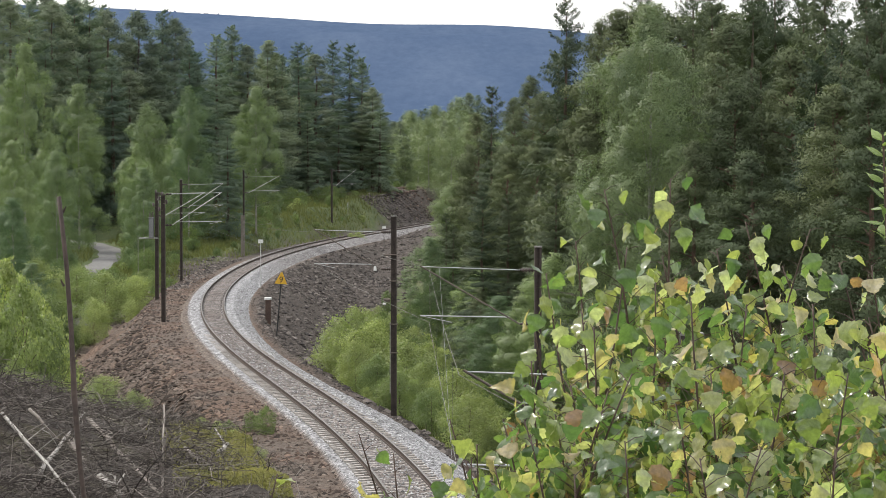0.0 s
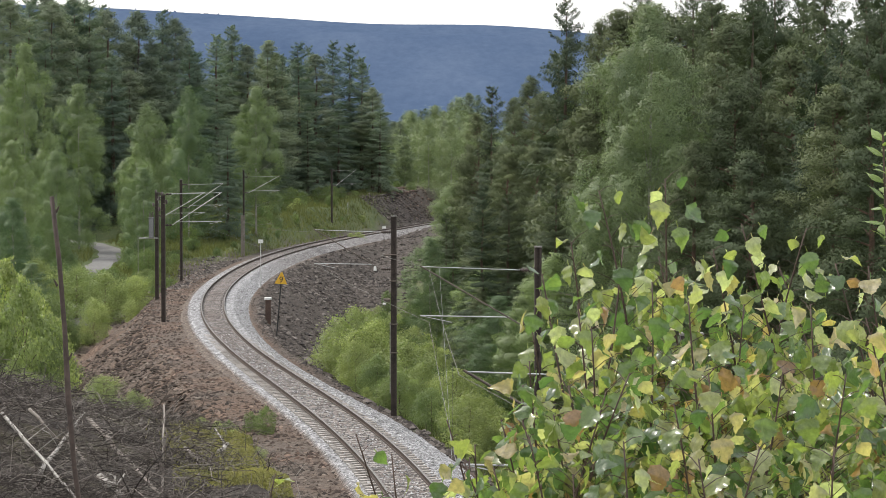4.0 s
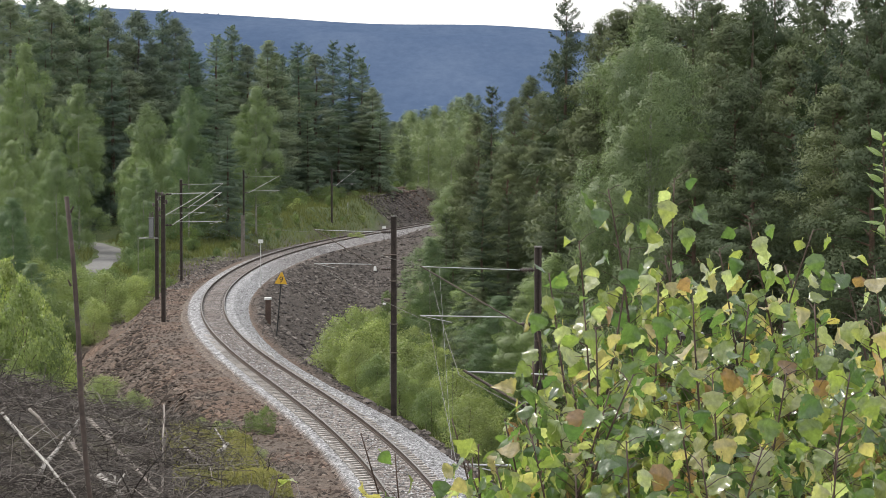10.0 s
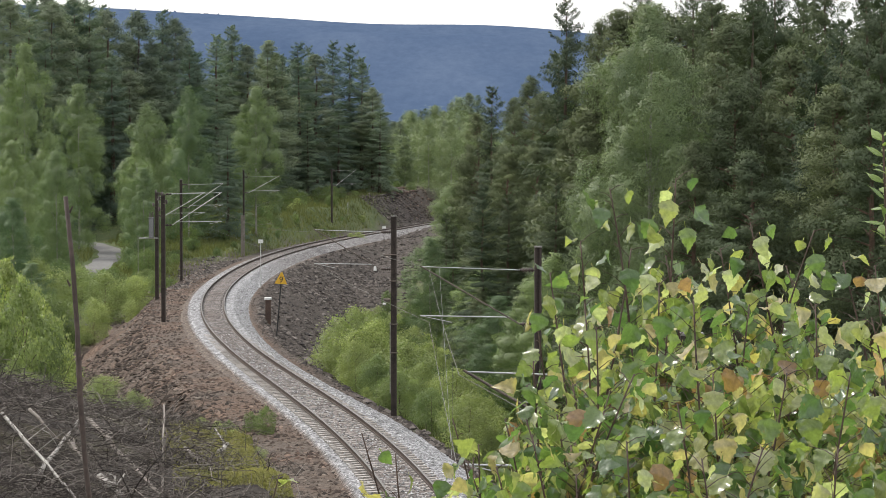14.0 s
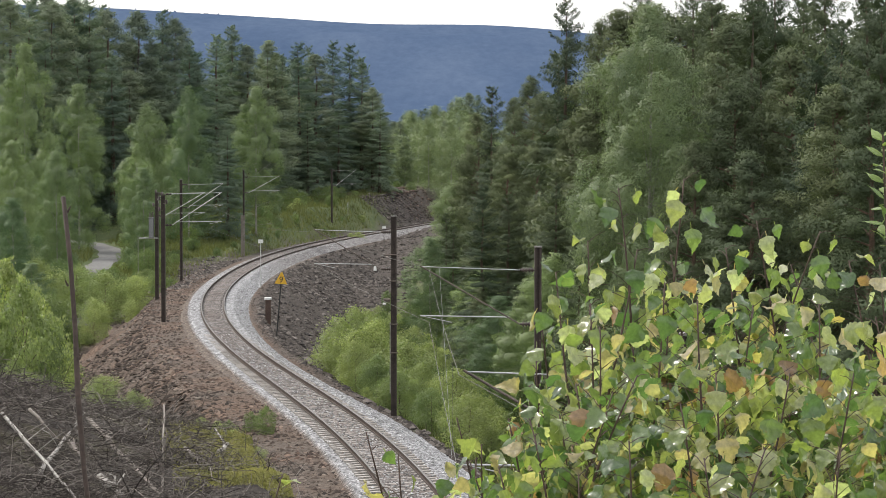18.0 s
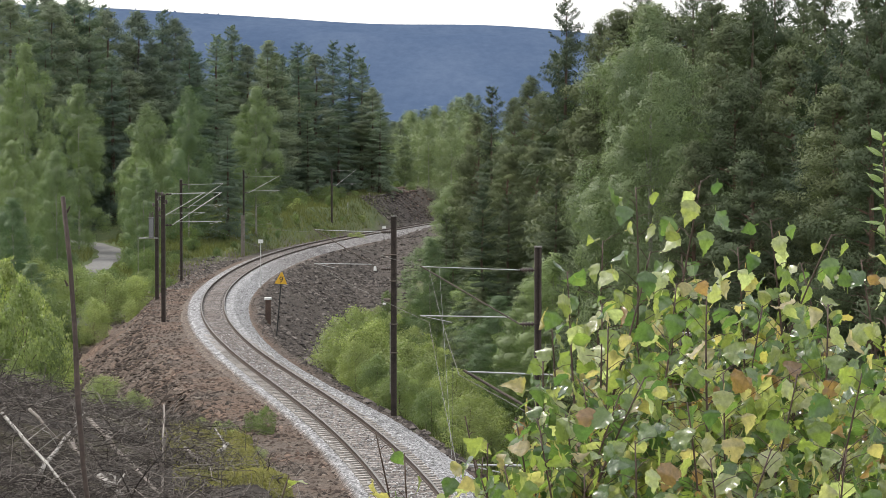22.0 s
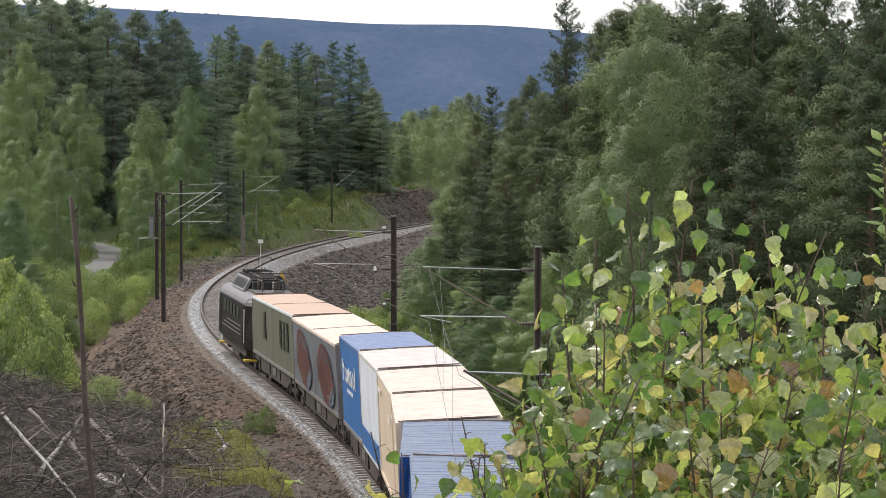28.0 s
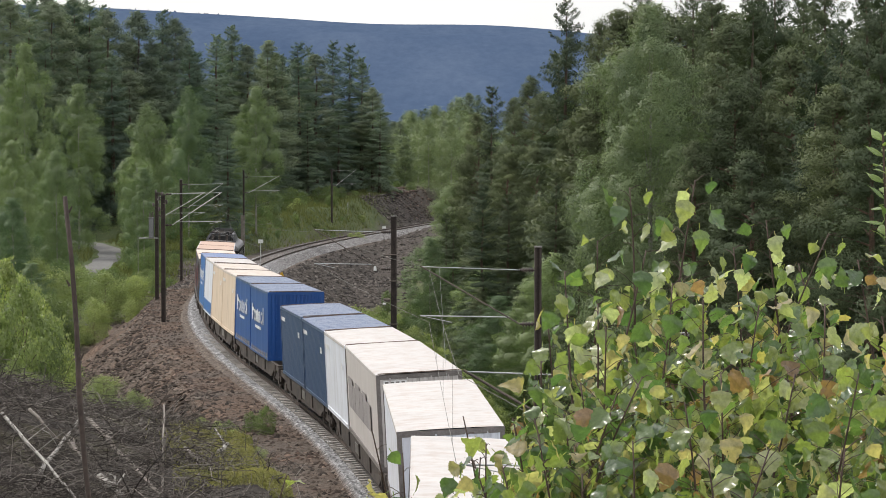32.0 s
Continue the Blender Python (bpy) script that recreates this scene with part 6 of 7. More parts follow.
P = dict(
    rust=surface("rusty_joint", (0.10, 0.07, 0.055), (0.24, 0.18, 0.15), 3.0, 0.85, stain=(0.4, 0.34, 0.3)),
    orange=paint("faded_orange_roof", (0.51, 0.37, 0.305), 0.75, (0.45, 0.28, 0.2), 0.7, flake=0.3),
    grnside=paint("olive_grey_side", (0.092, 0.093, 0.068), 0.5, (0.17, 0.16, 0.12), 0.75),
    lime=paint("dark_olive_graphic", (0.074, 0.075, 0.055), 0.5, (0.12, 0.12, 0.09), 0.7),
    paleroof=paint("pale_dusty_roof", (0.64, 0.53, 0.47), 0.7, (0.45, 0.30, 0.22), 0.6),
    whiteroof=paint("white_roof", (0.53, 0.508, 0.50), 0.7, (0.40, 0.30, 0.25), 0.75, flake=0.45),
    greyside=paint("grey_blue_side", (0.12, 0.128, 0.155), 0.45, (0.20, 0.20, 0.22), 0.6),
    red=paint("red_graphic", (0.225, 0.088, 0.085), 0.5, (0.13, 0.10, 0.10), 0.8),
    skyblue=paint("pale_blue_graphic", (0.21, 0.235, 0.30), 0.5, (0.12, 0.12, 0.14), 0.7),
    blue=paint("mid_blue_side", (0.025, 0.14, 0.42), 0.4, (0.12, 0.13, 0.16), 0.3),
    blueroof=paint("dusty_blue_roof", (0.08, 0.14, 0.33), 0.35, (0.28, 0.29, 0.32), 0.6, ripple=0.35),
    navy=paint("dull_dark_blue_side", (0.045, 0.080, 0.165), 0.4, (0.12, 0.12, 0.14), 0.3),
    royal=paint("royal_blue_side", (0.018, 0.082, 0.30), 0.35, (0.08, 0.09, 0.13), 0.25),
    navyroof=paint("dusty_navy_roof", (0.075, 0.115, 0.225), 0.28, (0.22, 0.23, 0.28), 0.4, ripple=0.9),
    white=paint("white_side", (0.72, 0.75, 0.83), 0.4, (0.36, 0.33, 0.31), 0.5),
    cream=paint("cream_side", (0.68, 0.55, 0.43), 0.45, (0.38, 0.28, 0.19), 0.5),
    creamroof=paint("stained_cream_roof", (0.58, 0.52, 0.475), 0.75, (0.36, 0.24, 0.17), 0.75, flake=0.8),
    greywhite=paint("grey_white_side", (0.54, 0.505, 0.495), 0.45, (0.28, 0.25, 0.23), 0.35),
    greymark=surface("worn_grey_lettering", (0.24, 0.22, 0.22), (0.33, 0.31, 0.31), 2.0, 0.6, bump=0),
    sill=surface("grey_sill", (0.125, 0.112, 0.106), (0.23, 0.208, 0.20), 3.0, 0.6),
    letter=surface("white_lettering", (0.70, 0.70, 0.70), (0.82, 0.82, 0.82), 3.0, 0.5, bump=0),
)
WX = -1.262                                              # just proud of the left-hand wall


def fruit(e, h, w, H):
    for sx in (-1, 1):
        x = sx * 1.262
        for k, cy in enumerate((-3.75, 3.75)):
            blob(e, "red_graphic", x, cy - 0.1, 1.22, 2.6, 0.98, P["red"], "large dull red painted fruit", 3 + k, 0.12)
            for (p, q), (p2, q2) in (((2.9, 0.9), (0.5, 2.2)), ((0.5, 2.2), (-0.9, 1.75)), ((-0.9, 1.75), (-1.5, 2.05)), ((-1.5, 2.05), (-3.1, 0.9))):
                bm = bmesh.new()                         # a pale peak line over the fruit
                f = bm.faces.new([bm.verts.new((x + sx * 0.006, cy + a, b)) for a, b in ((p, q), (p2, q2), (p2, q2 - 0.14), (p, q - 0.14))])
                bmesh.ops.solidify(bm, geom=[f], thickness=0.004)
                part("pale_graphic", bm, P["skyblue"], e, "pale painted peak line")
            blob(e, "blue_graphic", x + sx * 0.004, cy - 1.9, 0.5, 1.0, 0.3, P["skyblue"], "pale blue painted shape", 7 + k, -0.3)
        patch(e, "seam", x, -0.03, 0.03, 0.15, H - 0.12, P["sill"])
    roof_seams(e, h, w, H)


def leafy(e, h, w, H):
    for sx in (-1, 1):
        x = sx * 1.262
        for cy, lean in ((2.9, -0.5), (2.2, 0.5), (-3.2, 0.0), (-4.4, 0.0), (-5.6, 0.12)):
            bm = bmesh.new()                             # slanting broad strokes
            f = bm.faces.new([bm.verts.new((x, p, q)) for p, q in ((cy - 0.28, 0.95), (cy + 0.28, 0.95), (cy + 0.28 + lean, 2.15), (cy - 0.28 + lean, 2.15))])
            bmesh.ops.solidify(bm, geom=[f], thickness=0.004)
            part("dark_graphic", bm, P["lime"], e, "dark olive painted stroke")
        patch(e, "seam", x, -0.03, 0.03, 0.15, H - 0.12, P["sill"])
    roof_seams(e, h, w, H, 2)


def roof_seams(e, h, w, H, n=2):
    """Rusty joints across the roof and a line of grime along its edge."""
    for k in range(n + 1):
        y = -h + 0.05 + (2 * h - 0.1) * k / n
        bm = bmesh.new()
        box(bm, -w + 0.06, w - 0.06, y - 0.022, y + 0.022, H + 0.014, H + 0.042)
        part("roof_seam", bm, P["rust"], e, "dark rusty roof joint")


def ring(e, x, cy, cz, ry, rz, mat):
    """A thick painted ring, as of a round letter."""
    bm = bmesh.new()
    vs = [[bm.verts.new((x, cy + ry * f * math.cos(t * 0.3142), cz + rz * f * math.sin(t * 0.3142))) for t in range(20)] for f in (1.0, 0.52)]
    for k in range(20):
        bm.faces.new((vs[0][k], vs[0][(k + 1) % 20], vs[1][(k + 1) % 20], vs[1][k]))
    bmesh.ops.solidify(bm, geom=bm.faces[:], thickness=0.004)
    part("letter_shape", bm, mat, e)


def word_shapes(e, y, z, big):
    """Plain strokes and rings in place of a painted name."""
    x, k = WX - 0.004, big
    patch(e, "letter_bar", WX, y - 0.28 * k, y, z, z + 0.95 * k, P["letter"])
    patch(e, "letter_bar", WX, y - 0.85 * k, y - 0.28 * k, z + 0.55 * k, z + 0.75 * k, P["letter"])
    ring(e, x, y - 1.45 * k, z + 0.33 * k, 0.55 * k, 0.36 * k, P["letter"])
    for j in range(3):
        patch(e, "letter_bar", WX, y - (2.38 + 0.55 * j) * k, y - (2.12 + 0.55 * j) * k, z, z + (0.62 + 0.12 * (j % 2)) * k, P["letter"])
    patch(e, "letter_bar", WX, y - 4.05 * k, y - 3.75 * k, z, z + 0.68 * k, P["letter"])
    ring(e, x, y - 4.75 * k, z + 0.33 * k, 0.5 * k, 0.36 * k, P["letter"])
    patch(e, "letter_bar", WX, y - 5.65 * k, y - 5.38 * k, z, z + 0.95 * k, P["letter"])
    bars(e, WX, y - 1.6 * k, z - 0.38 * k, ((0.5, 1.0), (0.35, 1.0), (0.6, 1.0), (0.4, 1.0)), 0.16 * k, P["letter"])


def word_small(e, h, w, H):
    roof_seams(e, h, w, H, 1)
    word_shapes(e, 2.45, H * 0.53, 0.78)


def word_big(e, h, w, H):
    roof_seams(e, h, w, H, 1)
    word_shapes(e, 2.45, H * 0.49, 0.78)
    for k in range(8):
        patch(e, "load_mark", WX, -3.2 + 0.8 * k, -2.85 + 0.8 * k, 0.08, 0.30, P["greymark"], "dull pale square marking")


def blue_foot(e, h, w, H):
    roof_seams(e, h, w, H, 1)
    for sx in (-1, 1):
        patch(e, "blue_band", sx * 1.262, -h + 0.1, h - 0.1, 0.13, 0.75, P["blue"], "blue painted lower band")


def tiny_marks(e, h, w, H):
    roof_seams(e, h, w, H, 1)
    bars(e, WX, h - 0.5, H - 0.55, ((0.3, 1.0), (0.2, 1.0), (0.3, 1.0), (0.2, 1.0)), 0.16, P["letter"])
    bars(e, WX, -h + 1.4, H - 0.9, ((0.2, 1.0), (0.2, 1.0)), 0.22, P["letter"])


def grey_word(e, h, w, H):
    roof_seams(e, h, w, H, 1)
    bars(e, WX, 4.9, 0.9, ((1.6, 1.0), (0.9, 0.8), (1.6, 1.0), (1.2, 0.9), (1.2, 1.0), (1.4, 0.8)), 1.0, P["greymark"])
    bm = bmesh.new()
    box(bm, -1.05, -0.35, -h - 0.012, -h, H - 0.36, H - 0.18)
    part("plate", bm, P["letter"], e, "pale plate")
    for k in range(4):
        bm = bmesh.new()
        box(bm, -1.0 + 0.16 * k, -0.9 + 0.16 * k, -h - 0.016, -h - 0.012, H - 0.33, H - 0.21)
        part("letter_bar", bm, P["sill"], e)


def make_train():
    make_loco(106.9)
    make_box("container", "long container with faded orange roof and dull green side", 98.4, 15.0, 3.72, P["grnside"], P["orange"], P["white"], ribs=2.2, extras=leafy, sill=P["sill"], rail=P["white"])
    make_box("container", "long grey-blue container painted with large red fruit", 82.8, 15.0, 3.72, P["greyside"], P["paleroof"], P["greyside"], ribs=2.2, extras=fruit, sill=P["sill"])
    make_box("swap_body", "blue swap body with white word bars and dusty blue roof", 66.1, 6.95, 4.14, P["blue"], P["blueroof"], None, ribs=1.8, extras=word_small, sill=P["sill"])
    make_box("swap_body", "white swap body with a blue lower band", 59.0, 6.95, 4.14, P["white"], P["whiteroof"], None, ribs=1.8, extras=blue_foot)
    for f in (51.8, 44.4):
        make_box("swap_body", "cream swap body with a stained pale roof", f, 7.2, 4.12, P["cream"], P["creamroof"], P["greywhite"], ribs=1.8, extras=tiny_marks)
    for f in (36.6, 29.45):
        make_box("swap_body", "royal blue swap body with white word bars and corrugated doors", f, 7.05, 4.14, P["royal"], P["navyroof"], P["royal"], ribs=1.8, extras=word_big, sill=P["royal"])
    for f in (16.6, 8.7):
        make_box("swap_body", "dark blue corrugated swap body with dusty roof", f, 7.45, 3.93, P["navy"], P["navyroof"], P["navy"], ribs=0.28, extras=tiny_marks)
    make_box("swap_body", "plain white swap body", 1.15, 7.15, 3.93, P["white"], P["whiteroof"], P["white"], ribs=1.8, extras=tiny_marks)
    make_box("container", "long white refrigerated container with grey word bars", -6.1, 11.9, 3.95, P["greywhite"], P["whiteroof"], P["greywhite"], ribs=2.4, extras=grey_word, sill=P["sill"])
    make_box("container", "long white container on a wagon", -20.9, 12.6, 3.95, P["white"], P["whiteroof"], P["white"], ribs=2.4, sill=P["sill"])
    make_box("container", "long white container near the end", -35.4, 12.6, 3.95, P["white"], P["whiteroof"], P["white"], ribs=2.4, sill=P["sill"])
    for a, b in ((98.7, 83.1), (83.1, 66.9), (66.9, 51.9), (51.9, 36.9), (36.9, 18.6), (18.6, 1.3), (1.3, -19.4), (-19.4, -34.4), (-34.4, -49.0)):
        make_wagon(a, b)


make_train()


def train_way(t):
    """How far the train has come since 30 s: it slows a little on the bend."""
    u = max(t, 22.0) - 30.0
    return 17.58 * u - 0.12 * u * u + min(t - 22.0, 0.0) * 19.5


def train_rows(way, half, z):
    """Poses along the line for a vehicle whose middle is at `way` at 30 s."""
    ts = [float(t) for t in range(0, 21, 4)] + [20.0 + 0.25 * k for k in range(1, 49)]
    return [(t, track_pose(way + train_way(t), half, z)) for t in ts]


# ============ the brow of the hill: brushwood and felled birches ============
def make_brush():
    rng = np.random.RandomState(17)
    chunks_v, chunks_f, stout = [], [], []
    n = 12500
    y = 17 + 21 * rng.rand(n)
    x = 1.3 - 0.113 * y - (1.3 + 0.085 * y) * rng.rand(n)
    z = ground_z(x, y)
    bare = (x > 0.72 - 0.113 * y) & (y > 22.5) & (rng.rand(n) < 0.8)
    for i in range(n):
        if bare[i]:
            continue
        ln = rng.uniform(0.10, 0.55)
        a = rng.uniform(0, 6.28)
        up = rng.uniform(-0.1, 0.3) if rng.rand() < 0.93 else rng.uniform(0.3, 1.5)
        p = Vector((x[i], y[i], z[i] + rng.uniform(0, 0.12)))
        d = Vector((math.cos(a), math.sin(a), up)).normalized() * ln
        r = 0.0018 + 0.0052 * rng.rand() ** 3
        bow = [Vector((rng.normal(0, 0.13 * ln, 3)).tolist()) for q in range(2)]
        thick = r > 0.00605
        v, f = tube_data([p, p + d * 0.33 + bow[0], p + d * 0.7 + bow[1], p + d * (1.3 if thick else 1.0)], [r, r * 0.85, r * 0.65, r * 0.35], 5 if thick else 3)
        if thick and len(stout) < 290:
            stout.append((v, f))
            continue
        m = len(chunks_v)
        chunks_v += v
        chunks_f += [tuple(k + m for k in q) for q in f]
    mat = Net("brushwood")
    geo = mat.n("ShaderNodeNewGeometry")
    mat.color(mat.ramp(geo.outputs["Random Per Island"], (0, (0.024, 0.020, 0.018)), (0.58, (0.076, 0.065, 0.058)), (1, (0.25, 0.226, 0.204))))
    mat.gloss(0.9, 0, 0.2)
    ob = data_part("brushwood", chunks_v, chunks_f, mat.mat, None)
    tagged(ob, "tangle of grey dead twigs and cut branches", "brushwood", kind="stuff")
    pile = thing("brush_pile", "heap of cut grey branches lying on the hillside brow", "branches")
    for v, f in stout:
        data_part("branch", v, f, mat.mat, pile)


make_brush()


def make_moss():
    """Low yellow-green moss and blades along the edge of the brow."""
    rng = np.random.RandomState(23)
    n = 42000
    y = 22.5 + 9 * rng.rand(n)
    x = 1.28 - 0.113 * y - np.abs(rng.normal(0, 0.45, n))
    keep = (fbm(x * 3, y, 1.6, 3) > -0.2) & (x > -0.102 * y)
    x, y = x[keep], y[keep]
    c = np.stack([x, y, ground_z(x, y) + rng.uniform(0.0, 0.05, len(x))], -1)
    u = unit(rng.normal(0, 1, c.shape) + np.array([0, 0, 1.0])) * rng.uniform(0.012, 0.035, (len(c), 1))
    w = unit(np.cross(u, rng.normal(0, 1, c.shape))) * rng.uniform(0.006, 0.014, (len(c), 1))
    V, F = cards(c, u, w, rng)
    ob = data_part("moss", V, F, MOSS, None)
    tagged(ob, "low yellow-green moss and grass on the brow", "moss", kind="stuff")


make_moss()


def log(x0, y0, x1, y1, r, mat, label, lift0=0.08, lift1=0.08, knots=3, seed=0):
    rg = random.Random(seed)
    a = Vector((x0, y0, float(ground_z(x0, y0)) + lift0))
    b = Vector((x1, y1, float(ground_z(x1, y1)) + lift1))
    e = thing("felled_birch", label, "log", Matrix.Translation(a), group="felled trunks")
    d = b - a
    path = [d * (k / 8) + Vector((rg.uniform(-1, 1), rg.uniform(-1, 1), rg.uniform(-1, 1))) * r * 0.4 for k in range(9)]
    rise = max(float(ground_z((a + p).x, (a + p).y)) + r * 0.4 - (a + p).z for p in path)
    if rise > 0:
        path = [p + Vector((0, 0, min(rise, 0.12) * 0.5)) for p in path]
    data_part("trunk", *tube_data(path, [r * (1.1 - 0.5 * k / 8) for k in range(9)], 8), mat, e, smooth=True)
    for k in range(knots):
        p = path[rg.randrange(2, 8)]
        q = p + Vector((rg.uniform(-.3, .3), rg.uniform(-.3, .3), rg.uniform(0.02, 0.2)))
        data_part("side_branch", *tube_data([p, p.lerp(q, 0.5) + Vector((0.03, 0, 0.03)), q], [r * 0.35, r * 0.25, r * 0.1], 5), mat, e)


log(-4.11, 24.71, -2.65, 19.24, 0.016, BIRCHBARK, "felled pale birch trunk lying in brushwood", 0.04, 0.05, 3, seed=1)
log(-3.32, 21.72, -3.71, 27.39, 0.019, BIRCHBARK, "thin pale birch pole bent across the brushwood", knots=2, seed=2)
log(-3.66, 27.36, -2.37, 22.04, 0.025, DEADWOOD, "grey felled trunk lying in brushwood", knots=3, seed=4)
log(-2.95, 22.82, -2.63, 21.81, 0.034, BIRCHBARK, "short thick pale birch log in brushwood", knots=2, seed=3)
log(-3.46, 24.44, -3.18, 23.58, 0.024, DEADWOOD, "weathered grey trunk half sunk in twigs", knots=2, seed=5)
log(-2.66, 27.25, -1.68, 22.47, 0.019, DEADWOOD, "grey-white felled birch near the brow", knots=2, seed=6)
log(-3.90, 24.98, -3.47, 24.26, 0.016, DEADWOOD, "slim grey pole lying among twigs", knots=2, seed=8)
log(-2.35, 22.10, -3.00, 28.50, 0.012, DEADWOOD, "slim grey pole across the brushwood", 0.05, 0.35, 2, seed=9)
log(-2.72, 31.60, -2.54, 30.70, 0.010, BIRCHBARK, "thin grey felled stem near the brow", 0.08, 0.08, 1, seed=10)
log(-2.42, 28.69, -2.49, 30.76, 0.030, BIRCHBARK, "small pale birch stump end", knots=1, seed=7)
log(-20.6, 168.0, -18.0, 172.0, 0.12, BARK, "dark pole lying on the embankment slope", 0.15, 0.15, 0, seed=20)


def sapling_stalks():
    """Slim dead uprights among the brushwood."""
    for i, (x, y, h) in enumerate(((-2.45, 23.2, 0.66), (-2.2, 25, 0.35), (-4.3, 27, 0.4))):
        z = float(ground_z(x, y))
        e = thing("dead_sapling", "slim grey dead sapling standing in brushwood", "sapling", pose(x, y, z))
        rg = random.Random(i)
        path = [(rg.uniform(-.02, .02) * k, rg.uniform(-.02, .02) * k, h * k / 5 - 0.05) for k in range(6)]
        data_part("stem", *tube_data(path, [0.012 - 0.0018 * k for k in range(6)], 5), DEADWOOD, e)


sapling_stalks()


# ============ young birches before the camera ============
def leaf_material():
    m = Net("young_birch_leaf")
    inf = m.n("ShaderNodeObjectInfo")
    geo = m.n("ShaderNodeNewGeometry")
    h = m.math('FRACT', m.math('ADD', inf.outputs["Random"], geo.outputs["Random Per Island"]))
    c = m.ramp(h, (0.0, (0.073, 0.128, 0.058)), (0.33, (0.130, 0.196, 0.074)), (0.53, (0.228, 0.270, 0.094)), (0.69, (0.297, 0.311, 0.148)), (0.78, (0.427, 0.463, 0.297)), (0.835, (0.392, 0.368, 0.214)), (0.90, (0.439, 0.356, 0.226)), (0.95, (0.404, 0.356, 0.155)), (0.97, (0.356, 0.214, 0.119)), (1.0, (0.237, 0.142, 0.095)))
    vein = m.noise(m.coords(), 90.0, 3)
    c = m.mix(0.75, c, m.ramp(vein, (0.3, (0.66, 0.69, 0.66)), (0.7, (1.30, 1.27, 1.22))), 'MULTIPLY')
    rust = m.ramp(m.noise(m.coords(), 28.0, 4, 0.7), (0.64, (0, 0, 0)), (0.74, (0.8, 0.8, 0.8)))
    c = m.mix(rust, c, (0.24, 0.13, 0.05))
    m.color(c)
    m.gloss(0.36, 0, 0.5)
    m.b.inputs["Coat Weight"].default_value = 1.0
    m.b.inputs["Coat Roughness"].default_value = 0.20
    m.b.inputs["Coat IOR"].default_value = 1.6
    m.bump(m.noise(m.coords(), 70.0, 4), 1.0, 0.006)
    tr = m.n("ShaderNodeBsdfTranslucent")
    m.l(m.mix(1.0, c, (1.5, 1.66, 0.82), 'MULTIPLY'), tr.inputs[0])
    mx = m.n("ShaderNodeMixShader")
    mx.inputs[0].default_value = 0.50
    m.l(m.b.outputs[0], mx.inputs[1])
    m.l(tr.outputs[0], mx.inputs[2])
    m.l(mx.outputs[0], m.out.inputs[0])
    return m.mat


LEAF = leaf_material()


def leaf_data(seed, length=0.062, narrow=False):
    """A toothed, pointed leaf, creased at its side veins, with its stalk; base at the origin, tip along +y."""
    r = random.Random(seed)
    n = 14
    out = ((0, 0.02, 0.10, 0.26, 0.42, 0.62, 0.82, 1.0), (0.06, 0.24, 0.38, 0.43, 0.39, 0.26, 0.11, 0.0)) if not narrow else ((0, 0.15, 0.35, 0.55, 0.75, 1.0), (0.03, 0.15, 0.23, 0.22, 0.13, 0.0))
    fold, curl, twist = r.uniform(0.0, 0.60), r.uniform(-0.4, 1.0), r.uniform(-0.7, 0.7)
    roll = r.uniform(-0.1, 0.9), r.uniform(-0.1, 0.9)        # each edge rolls under by its own amount
    ph, bow = r.uniform(0, 6.28), r.uniform(-0.08, 0.08)
    vs, fs = [], []
    for k in range(n):
        t = k / (n - 1)
        zc = -curl * t * t * length
        xc = bow * math.sin(3.1 * t) * length
        w = float(np.interp(t, *out)) * length
        for sx, f in ((-1, 1.0), (-1, 0.55), (0, 0.0), (1, 0.55), (1, 1.0)):
            tooth = (0.10 if k % 2 else -0.05) * (f == 1.0) * (0.3 if narrow else 1.0)
            x = sx * w * f * (1 + tooth + r.uniform(-0.05, 0.05) * (f > 0))
            y = (t + 0.05 * f * (1 - t) + (0.02 if k % 2 else -0.008) * (f == 1.0)) * length
            z = zc + abs(x) * fold + x * twist * t - roll[sx > 0] * 0.5 * abs(x) * f * f
            z += 0.045 * length * math.sin(t * 15 + ph) * f * (0 if narrow else 1) + r.uniform(-0.028, 0.028) * length * f
            vs.append((x + xc, y, z))
    for k in range(n - 1):
        for c in range(4):
            a = 5 * k + c
            fs.append((a, a + 1, a + 6, a + 5))
    m = len(vs)
    s, pl = 0.0009, -0.24 * length
    vs += [(-s, 0, 0), (s, 0, 0), (s, pl, 0.1 * length), (-s, pl, 0.1 * length)]
    fs.append((m, m + 1, m + 2, m + 3))
    return vs, fs


LEAF_MESHES = []
for k in range(16):
    lm = bpy.data.meshes.new("leaf")
    v, f = leaf_data(k, 0.034 + 0.0016 * k)
    lm.from_pydata(v, [], f)
    lm.materials.append(LEAF)
    lm.polygons.foreach_set("use_smooth", np.ones(len(lm.polygons), bool))
    LEAF_MESHES.append((lm, v, f))
SAPLINGS = []                                             # whole saplings and how far they give
SHOOTS = []                                               # swaying shoots: object, rest pose, how far it gives


def leaf_pose(p, out, rg):
    """A leaf that hangs outward from p."""
    d = Vector((out.x * rg.uniform(0.2, 1.0), out.y * rg.uniform(0.2, 1.0), rg.uniform(-1.9, -0.3) if rg.random() < 0.88 else rg.uniform(0, 0.7))).normalized()
    nrm = Vector((rg.uniform(-0.9, 0.9) + out.x * 0.3, -rg.uniform(-0.3, 1.3), rg.uniform(-0.2, 0.9)))
    x = d.cross(nrm).normalized()
    z = x.cross(d)
    m = Matrix((x, d, z)).transposed().to_4x4()
    m.translation = p + d * 0.018
    return m


